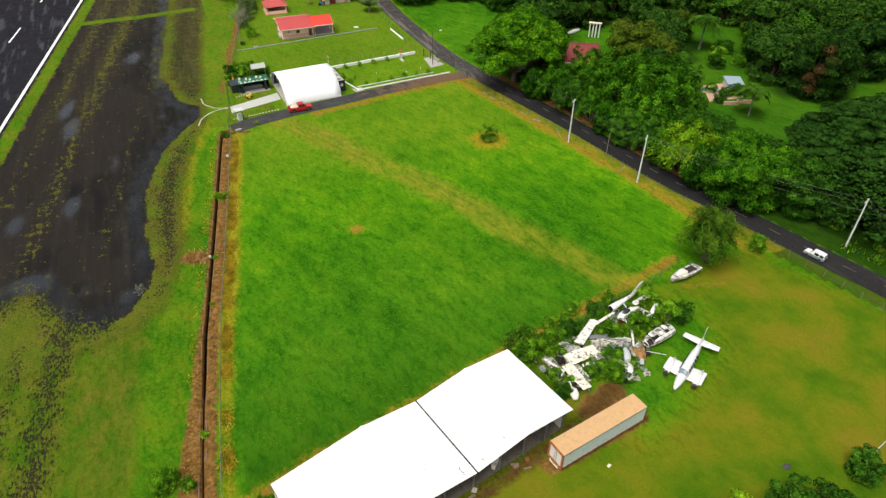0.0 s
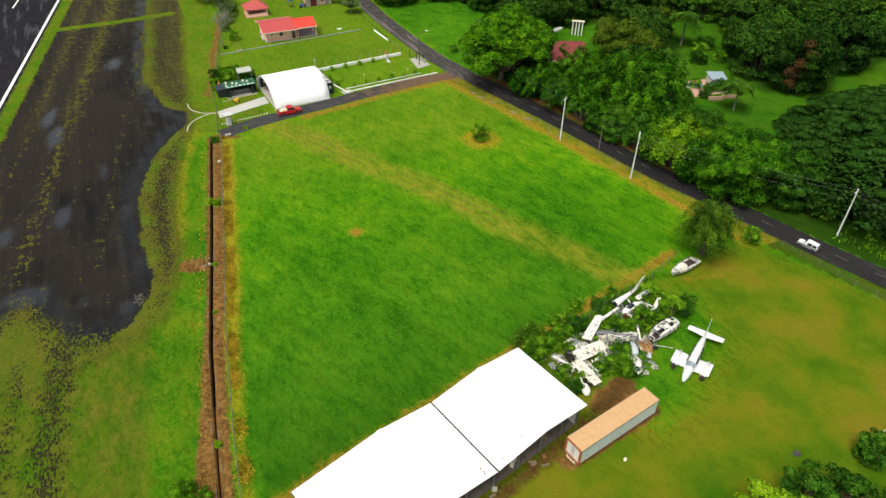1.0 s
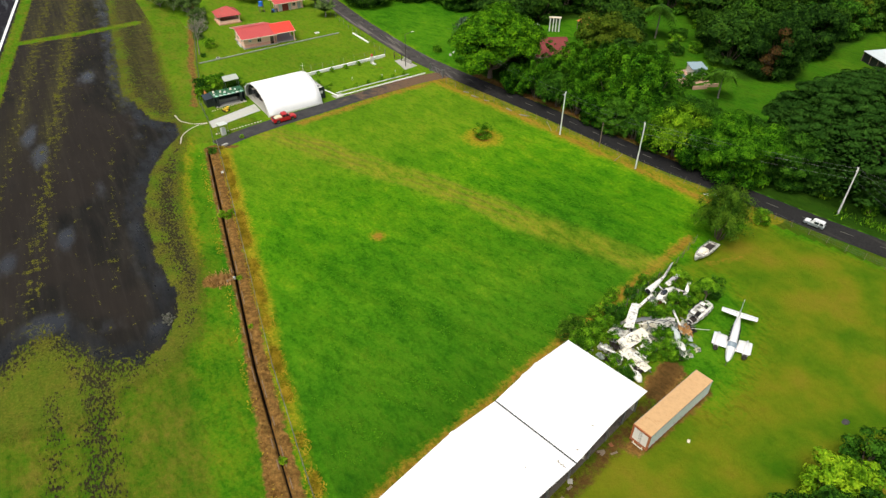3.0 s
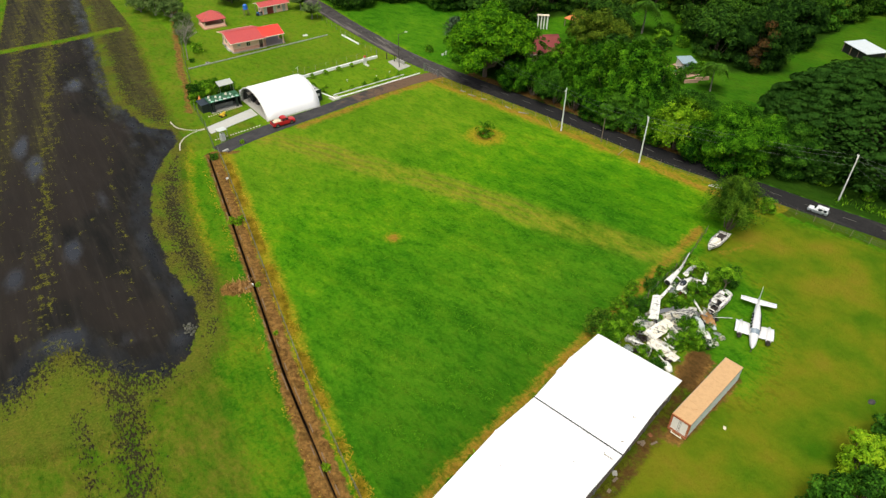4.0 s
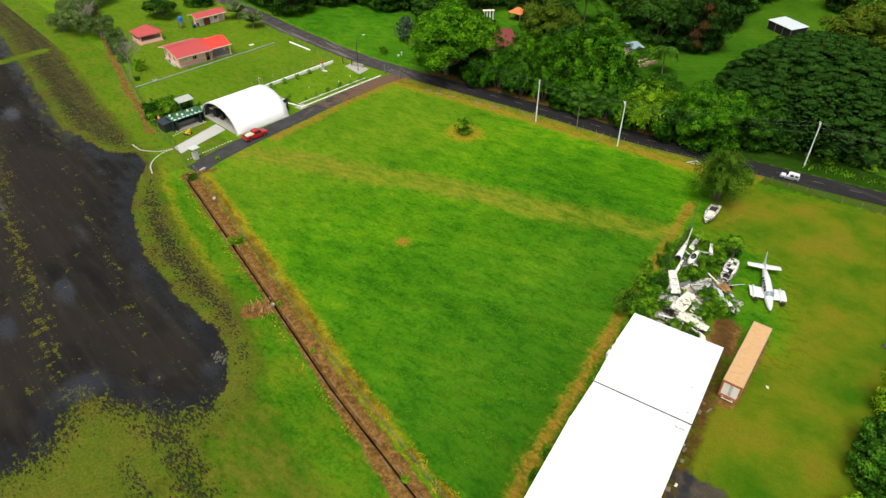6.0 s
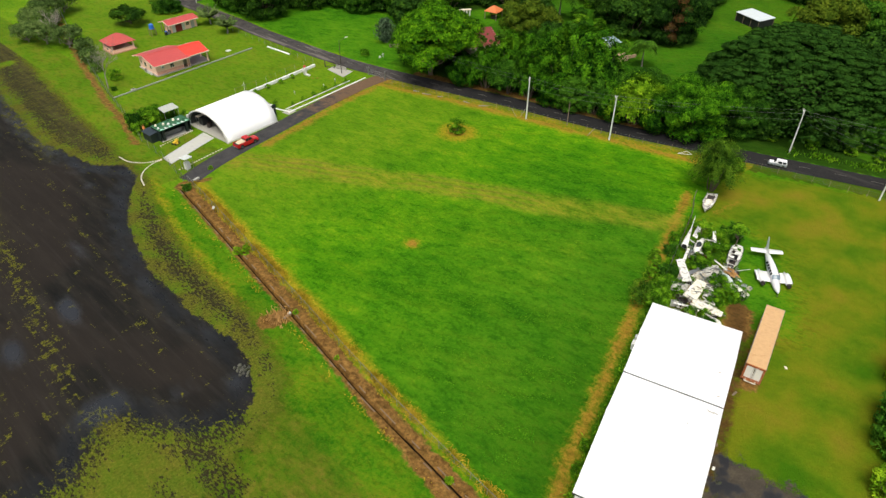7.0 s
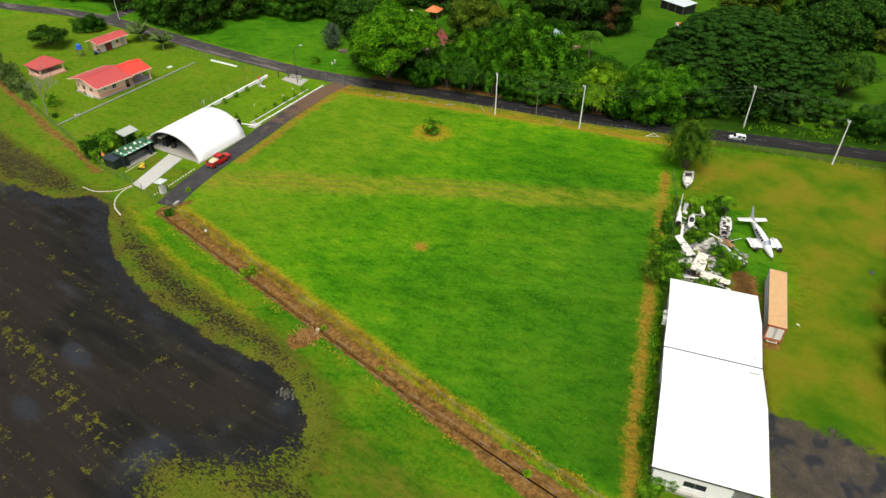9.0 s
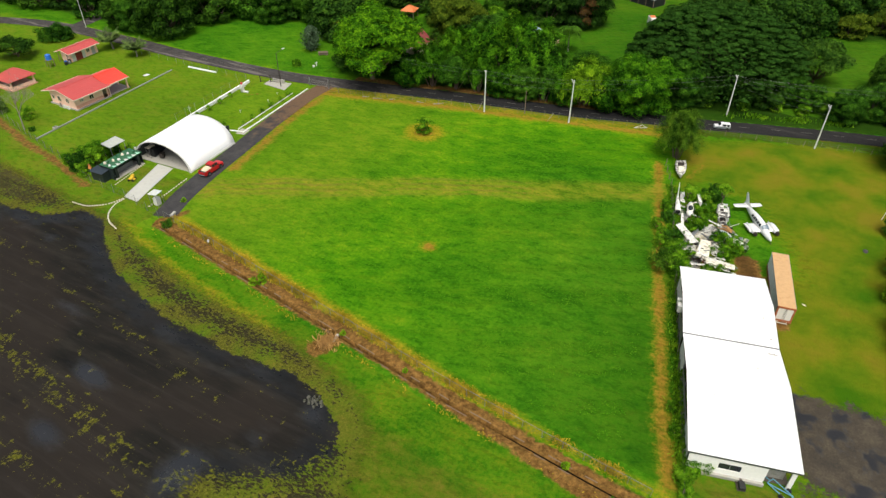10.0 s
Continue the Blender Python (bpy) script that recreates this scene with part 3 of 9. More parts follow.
    road_e = X - np.interp(-Y, -ROAD_LINE[:, 1], ROAD_LINE[:, 0])
    dry = np.maximum(dry, np.where((Y > 58) & (Y < 140), 0.5 - np.abs(road_e + 4.6) * 0.35, -9))
    f["lush"] = np.where(u > 3, np.clip((102 - Y) / 38, 0, 1) * np.clip((Y - 44) / 4, 0, 1) * np.clip((66 - X) / 14, 0, 1), 0.9 * np.clip((128 - Y) / 30, 0, 1) * (u < 0))
    f["lush"] = np.maximum(f["lush"], 0.9 * np.exp(-(near(X, Y, [(43, 40.5), (56, 47), (58, 52)]) / 4.5) ** 2))
    f["lush"] = np.maximum(f["lush"], np.where(road_e > 3, 0.85, 0.0))
    f["sedge"] = np.clip(np.where(X < ditch_x(Y) - 1.5, np.maximum(0.1 - np.maximum(-inside(X, Y, MOSS_RING), 0) * 0.45, np.minimum((88 - Y) * 0.1, 0.5) - np.clip((u + 9) * 0.5, 0, 4)), -4), -4, 2)
    f["sedge"] = np.maximum(f["sedge"], np.clip(0.9 - near(X, Y, [(-4, 42), (-2, 36), (0, 31)]) * 0.35, -4, 1))
    f["sedge"] = np.maximum(f["sedge"], np.where((road_e > -6.5) & (road_e < -2) & (Y < 141), 0.6, -4))
    f["sedge"] = np.maximum(f["sedge"], np.where((inside(X, Y, LAWN) > 0) & (Y > 158), -0.25, np.where((Y > 136) & (X < 16) & (X > -9), 0.15, -4)))
    f["dry"] = np.clip(dry, -4, 4)
    f["yard"] = np.clip(inside(X, Y, YARD), -4, 4)
    lot = inside(X, Y, LOT)
    lot = np.minimum(lot, (near(X, Y, [(43, 40.5), (56, 47), (58, 52)]) - 3.5) * 0.6)
    lot = np.minimum(lot, (near(X, Y, [(-4, 43), (-2, 36), (0, 32)]) - 3.0) * 0.6)
    lot = np.maximum(lot, np.where(X < ditch_x(Y) - 1.5, 0.0, -6))
    f["lot"] = np.clip(lot, -6, 6)
    road_e = X - np.interp(-Y, -ROAD_LINE[:, 1], ROAD_LINE[:, 0])
    f["lawn"] = np.clip(np.maximum(inside(X, Y, LAWN), np.where((road_e < 3) & (u > -1.5) & (X > -60), np.minimum((Y - 112) * 0.12, 1.0), -6)), -6, 6)
    for ring in (OPEN[3], OPEN[5]):
        f["lawn"] = np.maximum(f["lawn"], np.clip(inside(X, Y, ring) * 0.5, -6, -0.5))
    grove = np.full(X.shape, -9.0)
    for ring in OPEN:
        grove = np.maximum(grove, inside(X, Y, ring))
    # woodland floor; tree shade is painted over the far lawn and east verge too
    f["litter_shade"] = np.maximum(np.minimum(road_e - 5, -grove - 2.5), np.where((road_e > 5) & (Y < 150), -0.25, -4))
    f["litter_shade"] = np.maximum(f["litter_shade"], np.where((road_e > 2.2) & (road_e < 9) & (Y > 15) & (Y < 133), np.where(Y > 60, 1.3, 1.1 + np.clip((road_e - 5.5) * 0.5, 0, 1)), -4))
    # the same dark tone deepens the field towards the shed
    f["litter_shade"] = np.maximum(f["litter_shade"], np.where((u > 4) & (X < 40) & (Y > 44), np.clip(-1.6 + (70 - Y) * 0.06, -4, -0.2), -4))
    # light touch of painted shade on the west verge
    f["litter_shade"] = np.maximum(f["litter_shade"], np.where((road_e > -6.5) & (road_e < -2) & (Y < 74), -0.2, -4))
    f["litter_shade"] = np.clip(f["litter_shade"], -4, 4)
    # near-black along the ditch bed, half as strong along shed and earth bank
    f["dark_ground"] = np.where(along & (Y < 132.8), np.clip(1.5 - np.abs(u) / np.where(Y < 62, 0.11, 0.15), 0, 1), 0.0)
    f["dark_ground"] = np.maximum(f["dark_ground"], 0.52 * np.exp(-(near(X, Y, [(12, 34.4), (34, 40.2), (38.5, 42.4), (43.0, 44.0)]) / 1.7) ** 4))
    # moss grows along old joints of the asphalt, thickly on its margins, and gives way to grass
    s = (X + 13) * 0.989 - (Y - 107) * 0.1475
    core, rim = f["apron"], np.clip(inside(X, Y, MOSS_RING), -12, 12)
    cross = near(X, Y, [(-29, 216.4), (-10, 217), (4, 219)])
    rim = np.minimum(rim, cross * 2.0 - 3.0)
    north = np.clip((Y - 158) / 10, 0, 1)
    moss = 0.13 + np.exp(-((s + 17.3) / 2.0) ** 2) * 0.27 + np.exp(-((s + 6) / 0.8) ** 2) * 0.2 + np.exp(-((s + 25) / 1.3) ** 2) * 0.2 + np.exp(-((s + 3.5) / 1.5) ** 2) * 0.35 * north
    moss = moss + np.clip((Y - 165) / 30, 0, 1) * 0.1 + np.clip(1 - core / 2.0, 0, 1) * 0.2
    f["haze"] = np.clip(0.6 * np.exp(-((s + 18) / 2.2) ** 2) * np.clip((Y - 135) / 25, 0, 1) + 0.6 * np.exp(-((s + 3.5) / 1.8) ** 2) * north + 0.45 * np.exp(-((s + 25) / 2.0) ** 2) * np.clip((Y - 140) / 20, 0, 1) + 0.3 * np.clip((Y - 214) / 6, 0, 1) + 0.75 * np.clip((s + 1.5) / 3, 0, 1) * north, 0, 0.8)
    shore = np.clip(0.82 - np.minimum(-core * 0.6, rim) * 0.2, 0.44, 1.0)
    shore = shore - 0.08 * north
    moss = np.where(core > 0, moss, np.where(rim > 0, np.where((Y < 84) | (X < -22), shore + 0.14, shore), 0.8 + np.clip(-rim, 0, 4) * 0.2))
    ragged = np.clip((99 - Y) / 5, 0, 1) * np.clip((-17 - X) / 3, 0, 1)
    moss = moss * (1 - ragged) + np.clip(0.46 - core * 0.085, 0.12, 1.0) * ragged
    tail = np.exp(-(near(X, Y, [(-24.5, 81), (-26.2, 70), (-27.5, 54)]) / 3.4) ** 2)
    tail = np.maximum(tail, 0.85 * np.exp(-(near(X, Y, [(-30.5, 78), (-32, 56)]) / 2.0) ** 2))
    moss = np.where(core > 0, moss, moss * (1 - tail) + 0.49 * tail)
    verge = np.abs(s + 31.1)
    moss = np.maximum(moss, 1.45 - np.minimum(cross * 0.5, np.maximum(verge - 0.5, 0) * 0.8))
    rim = np.minimum(rim, verge * 2.5 - 4.0)
    pool = np.zeros(X.shape)
    for px, py, across, length, deep in ((-25.2, 114.6, 1.5, 4.0, 0.9), (-26.6, 147, 1.7, 6.0, 0.8), (-27.8, 157, 1.6, 6.0, 0.8), (-15.0, 112, 1.6, 3.6, 0.45), (-13.6, 97, 1.2, 4.6, 0.5), (-34, 111.5, 1.5, 4.0, 0.7), (-16.2, 85.5, 1.9, 2.2, 0.6), (-22.5, 89, 2.6, 2.2, 0.4), (-13.5, 184, 2.4, 5.0, 0.7), (-8.0, 146, 1.6, 3.4, 0.4), (-30, 93.5, 4.0, 3.0, 0.8), (-18, 128, 1.4, 5.0, 0.4)):
        along_, off = (X - px) * RUN[0] + (Y - py) * RUN[1], (X - px) * RUN[1] - (Y - py) * RUN[0]
        pool = np.maximum(pool, deep * np.exp(-((off / across) ** 2) - (along_ / length) ** 2))
    f["pool"] = pool
    f["moss"] = moss
    f["rim"] = rim
    return f


def sheet(name, xs, ys, height, keep=None, bend=True):
    """A grid mesh over columns xs and rows ys, with the fields as attributes."""
    U, Y = np.meshgrid(xs, ys)
    X = U + (ditch_x(Y) * np.clip(1 - np.abs(U) / 120, 0, 1) if bend else 0)
    Z = height(X, Y, U)
    rows, cols = X.shape
    idx = np.arange(rows * cols).reshape(rows, cols)
    quads = np.stack([idx[:-1, :-1], idx[:-1, 1:], idx[1:, 1:], idx[1:, :-1]], -1).reshape(-1, 4)
    P = np.stack([X, Y, Z], -1).reshape(-1, 3)
    if keep is not None:
        c = P[quads].mean(1)
        quads = quads[keep(c[:, 0], c[:, 1])]
        used = np.unique(quads)
        back = np.zeros(len(P), int)
        back[used] = np.arange(len(used))
        P, quads = P[used], back[quads]
    me = bpy.data.meshes.new(name)
    me.from_pydata(P, [], quads.tolist())
    for key, v in fields(P[:, 0], P[:, 1]).items():
        a = me.attributes.new(key, "FLOAT", "POINT")
        a.data.foreach_set("value", np.ascontiguousarray(v, dtype=np.float32))
    me.polygons.foreach_set("use_smooth", [True] * len(me.polygons))
    return me


def ground_height(X, Y, U):
    ends = np.clip((133 - Y) / 0.8, 0, 1)
    trench = -0.85 * np.clip(1.9 - np.abs(U) / 0.155, 0, 1)
    bank = 0.12 * np.exp(-((np.abs(U) - 1.0) / 0.5) ** 2)
    swell = 0.04 * np.sin(X * 0.9 + Y * 0.3) * np.sin(Y * 0.7) * np.clip(1 - np.abs(X - 20) / 90, 0, 1)
    fade = np.clip((Y - 58) / 8, 0.3, 1)
    return (trench * fade + bank) * ends + np.minimum(swell, 0) * (np.abs(U) > 2)


far_out = [160, 185, 220, 270, 340, 450, 650, 1000, 1700, 3000]
cols = np.unique(np.round(np.concatenate([-np.array(far_out[::-1]) + 70, np.arange(-62, -2, 0.8), np.arange(-2, 2.01, 0.1), np.arange(2.8, 112, 0.8), np.arange(112, 200, 4), np.array(far_out) + 50]), 3))
rows = np.unique(np.round(np.concatenate([-np.array(far_out[::-1]) + 130, np.arange(-20, 14, 4), np.arange(14, 230, 0.8), np.arange(230, 310, 4), np.array(far_out) + 160]), 3))
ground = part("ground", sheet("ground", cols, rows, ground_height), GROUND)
tagged(ground, "green grass field with dry tracks and brown earth", "ground", kind="structure")

apron = part("apron", sheet("apron", np.arange(-60, 8, 0.7), np.arange(40, 300, 0.7), lambda X, Y, U: 0.03 + 0 * X, lambda x, y: ((inside(x, y, MOSS_RING) > -5) | (near(x, y, [(-27, 86), (-27, 74), (-27.5, 50)]) < 7)) & (x < np.where(y < 136, ditch_x(y) - 3.2, 4.5 + (y - 150) * 0.12)) & ((x + 13) * 0.989 - (y - 107) * 0.1475 > -33.0), bend=False), APRON)
tagged(apron, "black weathered asphalt apron overgrown with moss patches", "apron", kind="structure")

# runway with its painted lines
EDGE0 = np.array((-40.6, 151.5))
SIDE = np.array((-RUN[1], RUN[0]))


def runway_strip(s0, s1, a, b, z):
    """A strip along the runway: s along it, a to b across from its painted edge."""
    k = max(2, int((s1 - s0) / 6))
    return loft(fresh(), [[(*(EDGE0 + RUN * s + SIDE * w), z) for w in (a, b)] for s in np.linspace(s0, s1, k)], closed=False)


runway = part("runway", runway_strip(-260, 420, -0.9, 26, 0.035), RUNWAY)
tagged(runway, "dark asphalt runway with white painted lines", "runway", kind="structure")
LINE_PAINT = surface("worn_line_paint", (0.75, 0.75, 0.72), 0.7, 0, 0.12, 2, (0.3, 0.3, 0.3), 0.66, 1.5)
part("edge_line", runway_strip(-260, 420, -0.35, 0.35, 0.042), LINE_PAINT, runway, "white painted edge line")
for s in np.arange(-170, 300, 35.5):
    part("centre_stripe", runway_strip(s + 11.5, s + 23.5, 11.9, 12.35, 0.042), LINE_PAINT, runway, "white painted dash")
road = part("road", ribbon(ROAD_LINE, 2.25, 2.9, 0.06), ROAD)
tagged(road, "worn grey asphalt country road", "road", kind="structure")
DASH_PAINT = surface("faded_dash_paint", (0.10, 0.096, 0.075), 0.8, 0, 0.2, 3, (0.06, 0.06, 0.055), 0.55, 2.0)
along_road = np.concatenate([[0], np.cumsum(np.linalg.norm(np.diff(np.array(ROAD_LINE), axis=0), axis=1))])
for d in np.arange(120, 330, 6.4):
    a_, b_ = [np.array([np.interp(d + k, along_road, ROAD_LINE[:, c]) for c in (0, 1)]) for k in (0, 2.2)]
    n_ = np.array((b_[1] - a_[1], a_[0] - b_[0])) / np.linalg.norm(b_ - a_) * 0.06
    part("centre_dash", plate(fresh(), [tuple(a_ - n_), tuple(b_ - n_), tuple(b_ + n_), tuple(a_ + n_)], 0.062, 0.066), DASH_PAINT, road, "faded painted centre dash")
branch = part("side_road", ribbon(smooth_line([(61.5, 232), (74, 235), (100, 244), (140, 250)], 2), 2.2, 2.2, 0.055), ROAD)
tagged(branch, "narrow asphalt side road", "road", kind="structure")
driveway = part("driveway", ribbon(smooth_line([(5.4, 134.4), (12, 136.6), (20, 138.3), (30, 139.9), (42, 141.9), (54, 143.4), (60.5, 143.6), (65.5, 143.2)], 1.5), 2.1, 2.1, 0.03), DRIVE)
tagged(driveway, "dark asphalt driveway with brown earth edges", "driveway", kind="structure")

# ---- trees ----
rng = np.random.default_rng(7)


def leaf_mesh(name, P, N, length, width, material, droop=0.0):
    """One folded leaf blade for each point, facing along its normal."""
    k = len(P)
    N = N / np.linalg.norm(N, axis=1)[:, None]
    R = rng.normal(size=(k, 3))
    R[:, 2] -= droop
    T = R - (R * N).sum(1)[:, None] * N
    T /= np.linalg.norm(T, axis=1)[:, None] + 1e-9
    S = np.cross(N, T)
    L, W = (length * rng.uniform(0.7, 1.3, k))[:, None], (width * rng.uniform(0.7, 1.3, k))[:, None]
    V = np.stack([P - T * L / 2, P + S * W / 2 + N * W * 0.15, P + T * L / 2 - N * L * 0.1, P - S * W / 2 + N * W * 0.15], 1).reshape(-1, 3)
    me = bpy.data.meshes.new(name)
    me.vertices.add(4 * k)
    me.vertices.foreach_set("co", V.astype(np.float32).ravel())
    me.loops.add(4 * k)
    me.loops.foreach_set("vertex_index", np.arange(4 * k, dtype=np.int32))
    me.polygons.add(k)
    me.polygons.foreach_set("loop_start", np.arange(0, 4 * k, 4, dtype=np.int32))
    me.update()
    me.validate()
    me.materials.append(material)
    return me


def sphere_dirs(k):
    d = rng.normal(size=(k, 3))
    return d / np.linalg.norm(d, axis=1)[:, None]


def clumps(centres, radii, per, flat=0.75):
    """Leaf points and normals on the outside of a heap of clumps."""
    P, N = [], []
    for c, r in zip(centres, radii):
        k = int(per * r * r)
        d = sphere_dirs(k)
        d[:, 2] = np.where(rng.random(k) < 0.7, np.abs(d[:, 2]), d[:, 2])
        q = c + d * r * np.array((1, 1, flat)) * rng.uniform(0.72, 1.08, k)[:, None]
        P.append(q)
        N.append(d + rng.normal(size=(k, 3)) * 0.28 + np.array((0, 0, 0.35)))
    return np.concatenate(P), np.concatenate(N)


def limbs(bm, base_r, fork, tips, rows=3):
    """A trunk to the fork and a bent limb to each tip."""
    rod(bm, (0, 0, -0.3), fork, base_r, base_r * 0.7, 8)
    for tip in tips:
        a = Vector(fork)
        b = Vector(tip)
        mid = a.lerp(b, 0.5) + Vector((0, 0, -0.12 * (b - a).length))
        rod(bm, a, mid, base_r * 0.42, base_r * 0.28, 6)
        rod(bm, mid, b, base_r * 0.28, base_r * 0.1, 5)


def broad_tree(name, R, H, seed, leaf, bark=None, count=26, per=62, low=0.35, size=0.55, flat=0.8, deep=None):
    """Meshes of a spreading tree: a crown of clumps over limbs."""
    global rng
    rng = np.random.default_rng(seed)
    cz, rz = H * (low + 1) / 2, H * (1 - low) / 2
    d = sphere_dirs(count * 3)
    d = d[d[:, 2] > (deep if deep is not None else -0.85 if low < 0.1 else -0.45)][:count]
    rad = rng.uniform(0.17, 0.36, len(d)) * R
    lobes = sphere_dirs(7)
    swell = 0.72 + 0.36 * np.clip((d @ lobes.T).max(1), 0, 1) ** 3
    c = d * np.array((R, R, rz)) * (swell * rng.uniform(0.66, 0.98, len(d)))[:, None] + np.array((0, 0, cz))
    c, rad = np.concatenate([c, [[0, 0, cz + rz * 0.35]]]), np.append(rad, R * 0.45)
    if low < 0.1:
        # a skirt of low foliage hides the stem
        a = np.arange(9) * 0.7 + rng.uniform(-0.2, 0.2, 9)
        skirt = np.stack([np.cos(a) * R * 0.66, np.sin(a) * R * 0.66, np.full(9, H * 0.15)], 1)
        c, rad = np.concatenate([c, skirt]), np.append(rad, np.full(9, R * 0.27))
    P, N = clumps(c, rad, per, flat)
    crown = leaf_mesh(name + "_crown", P, N, size, size * 0.62, leaf)
    bm = fresh()
    limbs(bm, 0.035 * H + 0.08 if R > 2 else 0.02 * H, (0, 0, H * low * 0.8), [tuple(q * 0.9) for q in c[:count:3]])
    trunk = bpy.data.meshes.new(name + "_trunk")
    bm.to_mesh(trunk)
    bm.free()
    trunk.materials.append(bark or BARK)
    return trunk, crown


def umbrella_tree(name, R, H, seed, leaf):
    """A rain tree: a wide flat dome of many small clumps."""
    global rng
    rng = np.random.default_rng(seed)
    k = 980
    a, q = rng.uniform(0, 2 * np.pi, k), np.sqrt(rng.uniform(0.0, 1.0, k))
    lobe = 1 + 0.06 * np.sin(3 * a + 1) + 0.05 * np.sin(7 * a)
    dome = H * (0.10 + 0.86 * np.sqrt(np.clip(1 - q**2, 0, 1)) ** 0.9)
    c = np.stack([np.cos(a) * q * R * 0.94 * lobe, np.sin(a) * q * R * 0.94 * lobe, dome + rng.normal(0, 0.45, k)], 1)
    rad = rng.uniform(0.035, 0.08, k) * R
    P, N = clumps(c, rad, 120, 0.32)
    # an even under-layer of sprays closes the dome
    m_ = 13000
    a2, q2 = rng.uniform(0, 2 * np.pi, m_), np.sqrt(rng.uniform(0, 1, m_))
    under = H * (0.08 + 0.80 * np.sqrt(np.clip(1 - q2**2, 0, 1)) ** 0.9)
    P = np.concatenate([P, np.stack([np.cos(a2) * q2 * R * 0.95, np.sin(a2) * q2 * R * 0.95, under + rng.normal(0, 0.35, m_)], 1)])
    N = np.concatenate([N, rng.normal(size=(m_, 3)) * 0.35 + np.array((0, 0, 1.0))])
    size = np.where(np.arange(len(P)) < len(P) - m_, 0.36, 0.95)
    crown = leaf_mesh(name + "_crown", P, N, size, size * 0.58, leaf)
    bm = fresh()
    limbs(bm, 0.55, (0, 0, H * 0.28), [tuple(p * np.array((0.94, 0.94, 0.86))) for p in c[::24]])
    trunk = bpy.data.meshes.new(name + "_trunk")
    bm.to_mesh(trunk)
    bm.free()
    trunk.materials.append(BARK)
    return trunk, crown


def feather_tree(name, R, H, seed, leaf, sprays=56, each=280, size=0.46, loose=0.3):
    """A tree of arching, drooping sprays, like bamboo."""
    global rng
    rng = np.random.default_rng(seed)
    P, N = [], []
    bm = fresh()
    for i in range(sprays):
        a, out = rng.uniform(0, 2 * np.pi), R * np.sqrt(rng.uniform(0.03, 1.0))
        top = H * rng.uniform(0.55, 1.0) * (1 - 0.25 * (out / R) ** 2)
        base = np.array((np.cos(a), np.sin(a), 0)) * out * 0.35
        way = np.array((np.cos(a), np.sin(a), 0))
        k = each
        t = rng.uniform(0.2, 1.0, k)[:, None]
        spine = base + way * out * 0.75 * t**1.6 + np.array((0, 0, 1)) * (top * np.sin(np.clip(t * 2.55, 0, 2.6)))
        P.append(spine + rng.normal(size=(k, 3)) * np.array((loose, loose, loose * 0.67)))
        N.append(way * 0.5 + np.array((0, 0, 0.9)) + rng.normal(size=(k, 3)) * 0.3)
        if i % 6 == 0:
            rod(bm, base * 0.5, base + way * out * 0.3 + np.array((0, 0, top * 0.85)), 0.09, 0.03, 5)
    crown = leaf_mesh(name + "_crown", np.concatenate(P), np.concatenate(N), size, size * 0.35, leaf, droop=1.2)
    rod(bm, (0, 0, -0.3), (0, 0, H * 0.5), 0.22, 0.12, 7)
    trunk = bpy.data.meshes.new(name + "_trunk")
    bm.to_mesh(trunk)
    bm.free()
    trunk.materials.append(BARK)
    return trunk, crown


def palm_tree(name, R, H, seed, leaf, fronds=18, up=0.0):
    global rng
    rng = np.random.default_rng(seed)
    bm = fresh()
    pts = [Vector((0.25 * math.sin(i * 0.4), 0.12 * i * 0.3, H * i / 6 - 0.2)) for i in range(7)]
    for i in range(6):
        rod(bm, pts[i], pts[i + 1], 0.2 - 0.012 * i, 0.19 - 0.012 * i, 8)
    trunk = bpy.data.meshes.new(name + "_trunk")
    bm.to_mesh(trunk)
    bm.free()
    trunk.materials.append(BARK_PALE)
    head = np.array(pts[-1])
    V, F = [], []
    for i in range(fronds):
        a, lift = i * 2.4 + rng.uniform(-0.2, 0.2), rng.uniform(-0.7, 1.1)
        way, side = np.array((math.cos(a), math.sin(a), 0)), np.array((-math.sin(a), math.cos(a), 0))
        L = R * rng.uniform(0.85, 1.1)
        for j in range(13):
            t = (j + 0.6) / 13
            s = head + way * L * t * (1 - 0.2 * max(0, lift) * t) + np.array((0, 0, 1)) * (L * ((0.55 * lift + up) * t - 0.75 * t * t))
            w = L * 0.3 * math.sin(math.pi * (0.12 + 0.85 * t))
            for sg in (-1, 1):
                tip = s + side * sg * w + way * 0.3 * w - np.array((0, 0, 0.45 * w))
                b = len(V)
                V += [s - way * 0.07 * L / 3, s + way * 0.2 * L / 3, tip + way * 0.03, tip - way * 0.05]
                F.append((b, b + 1, b + 2, b + 3))
    crown = bpy.data.meshes.new(name + "_crown")
    crown.from_pydata(V, [], F)
    crown.materials.append(leaf)
    return trunk, crown


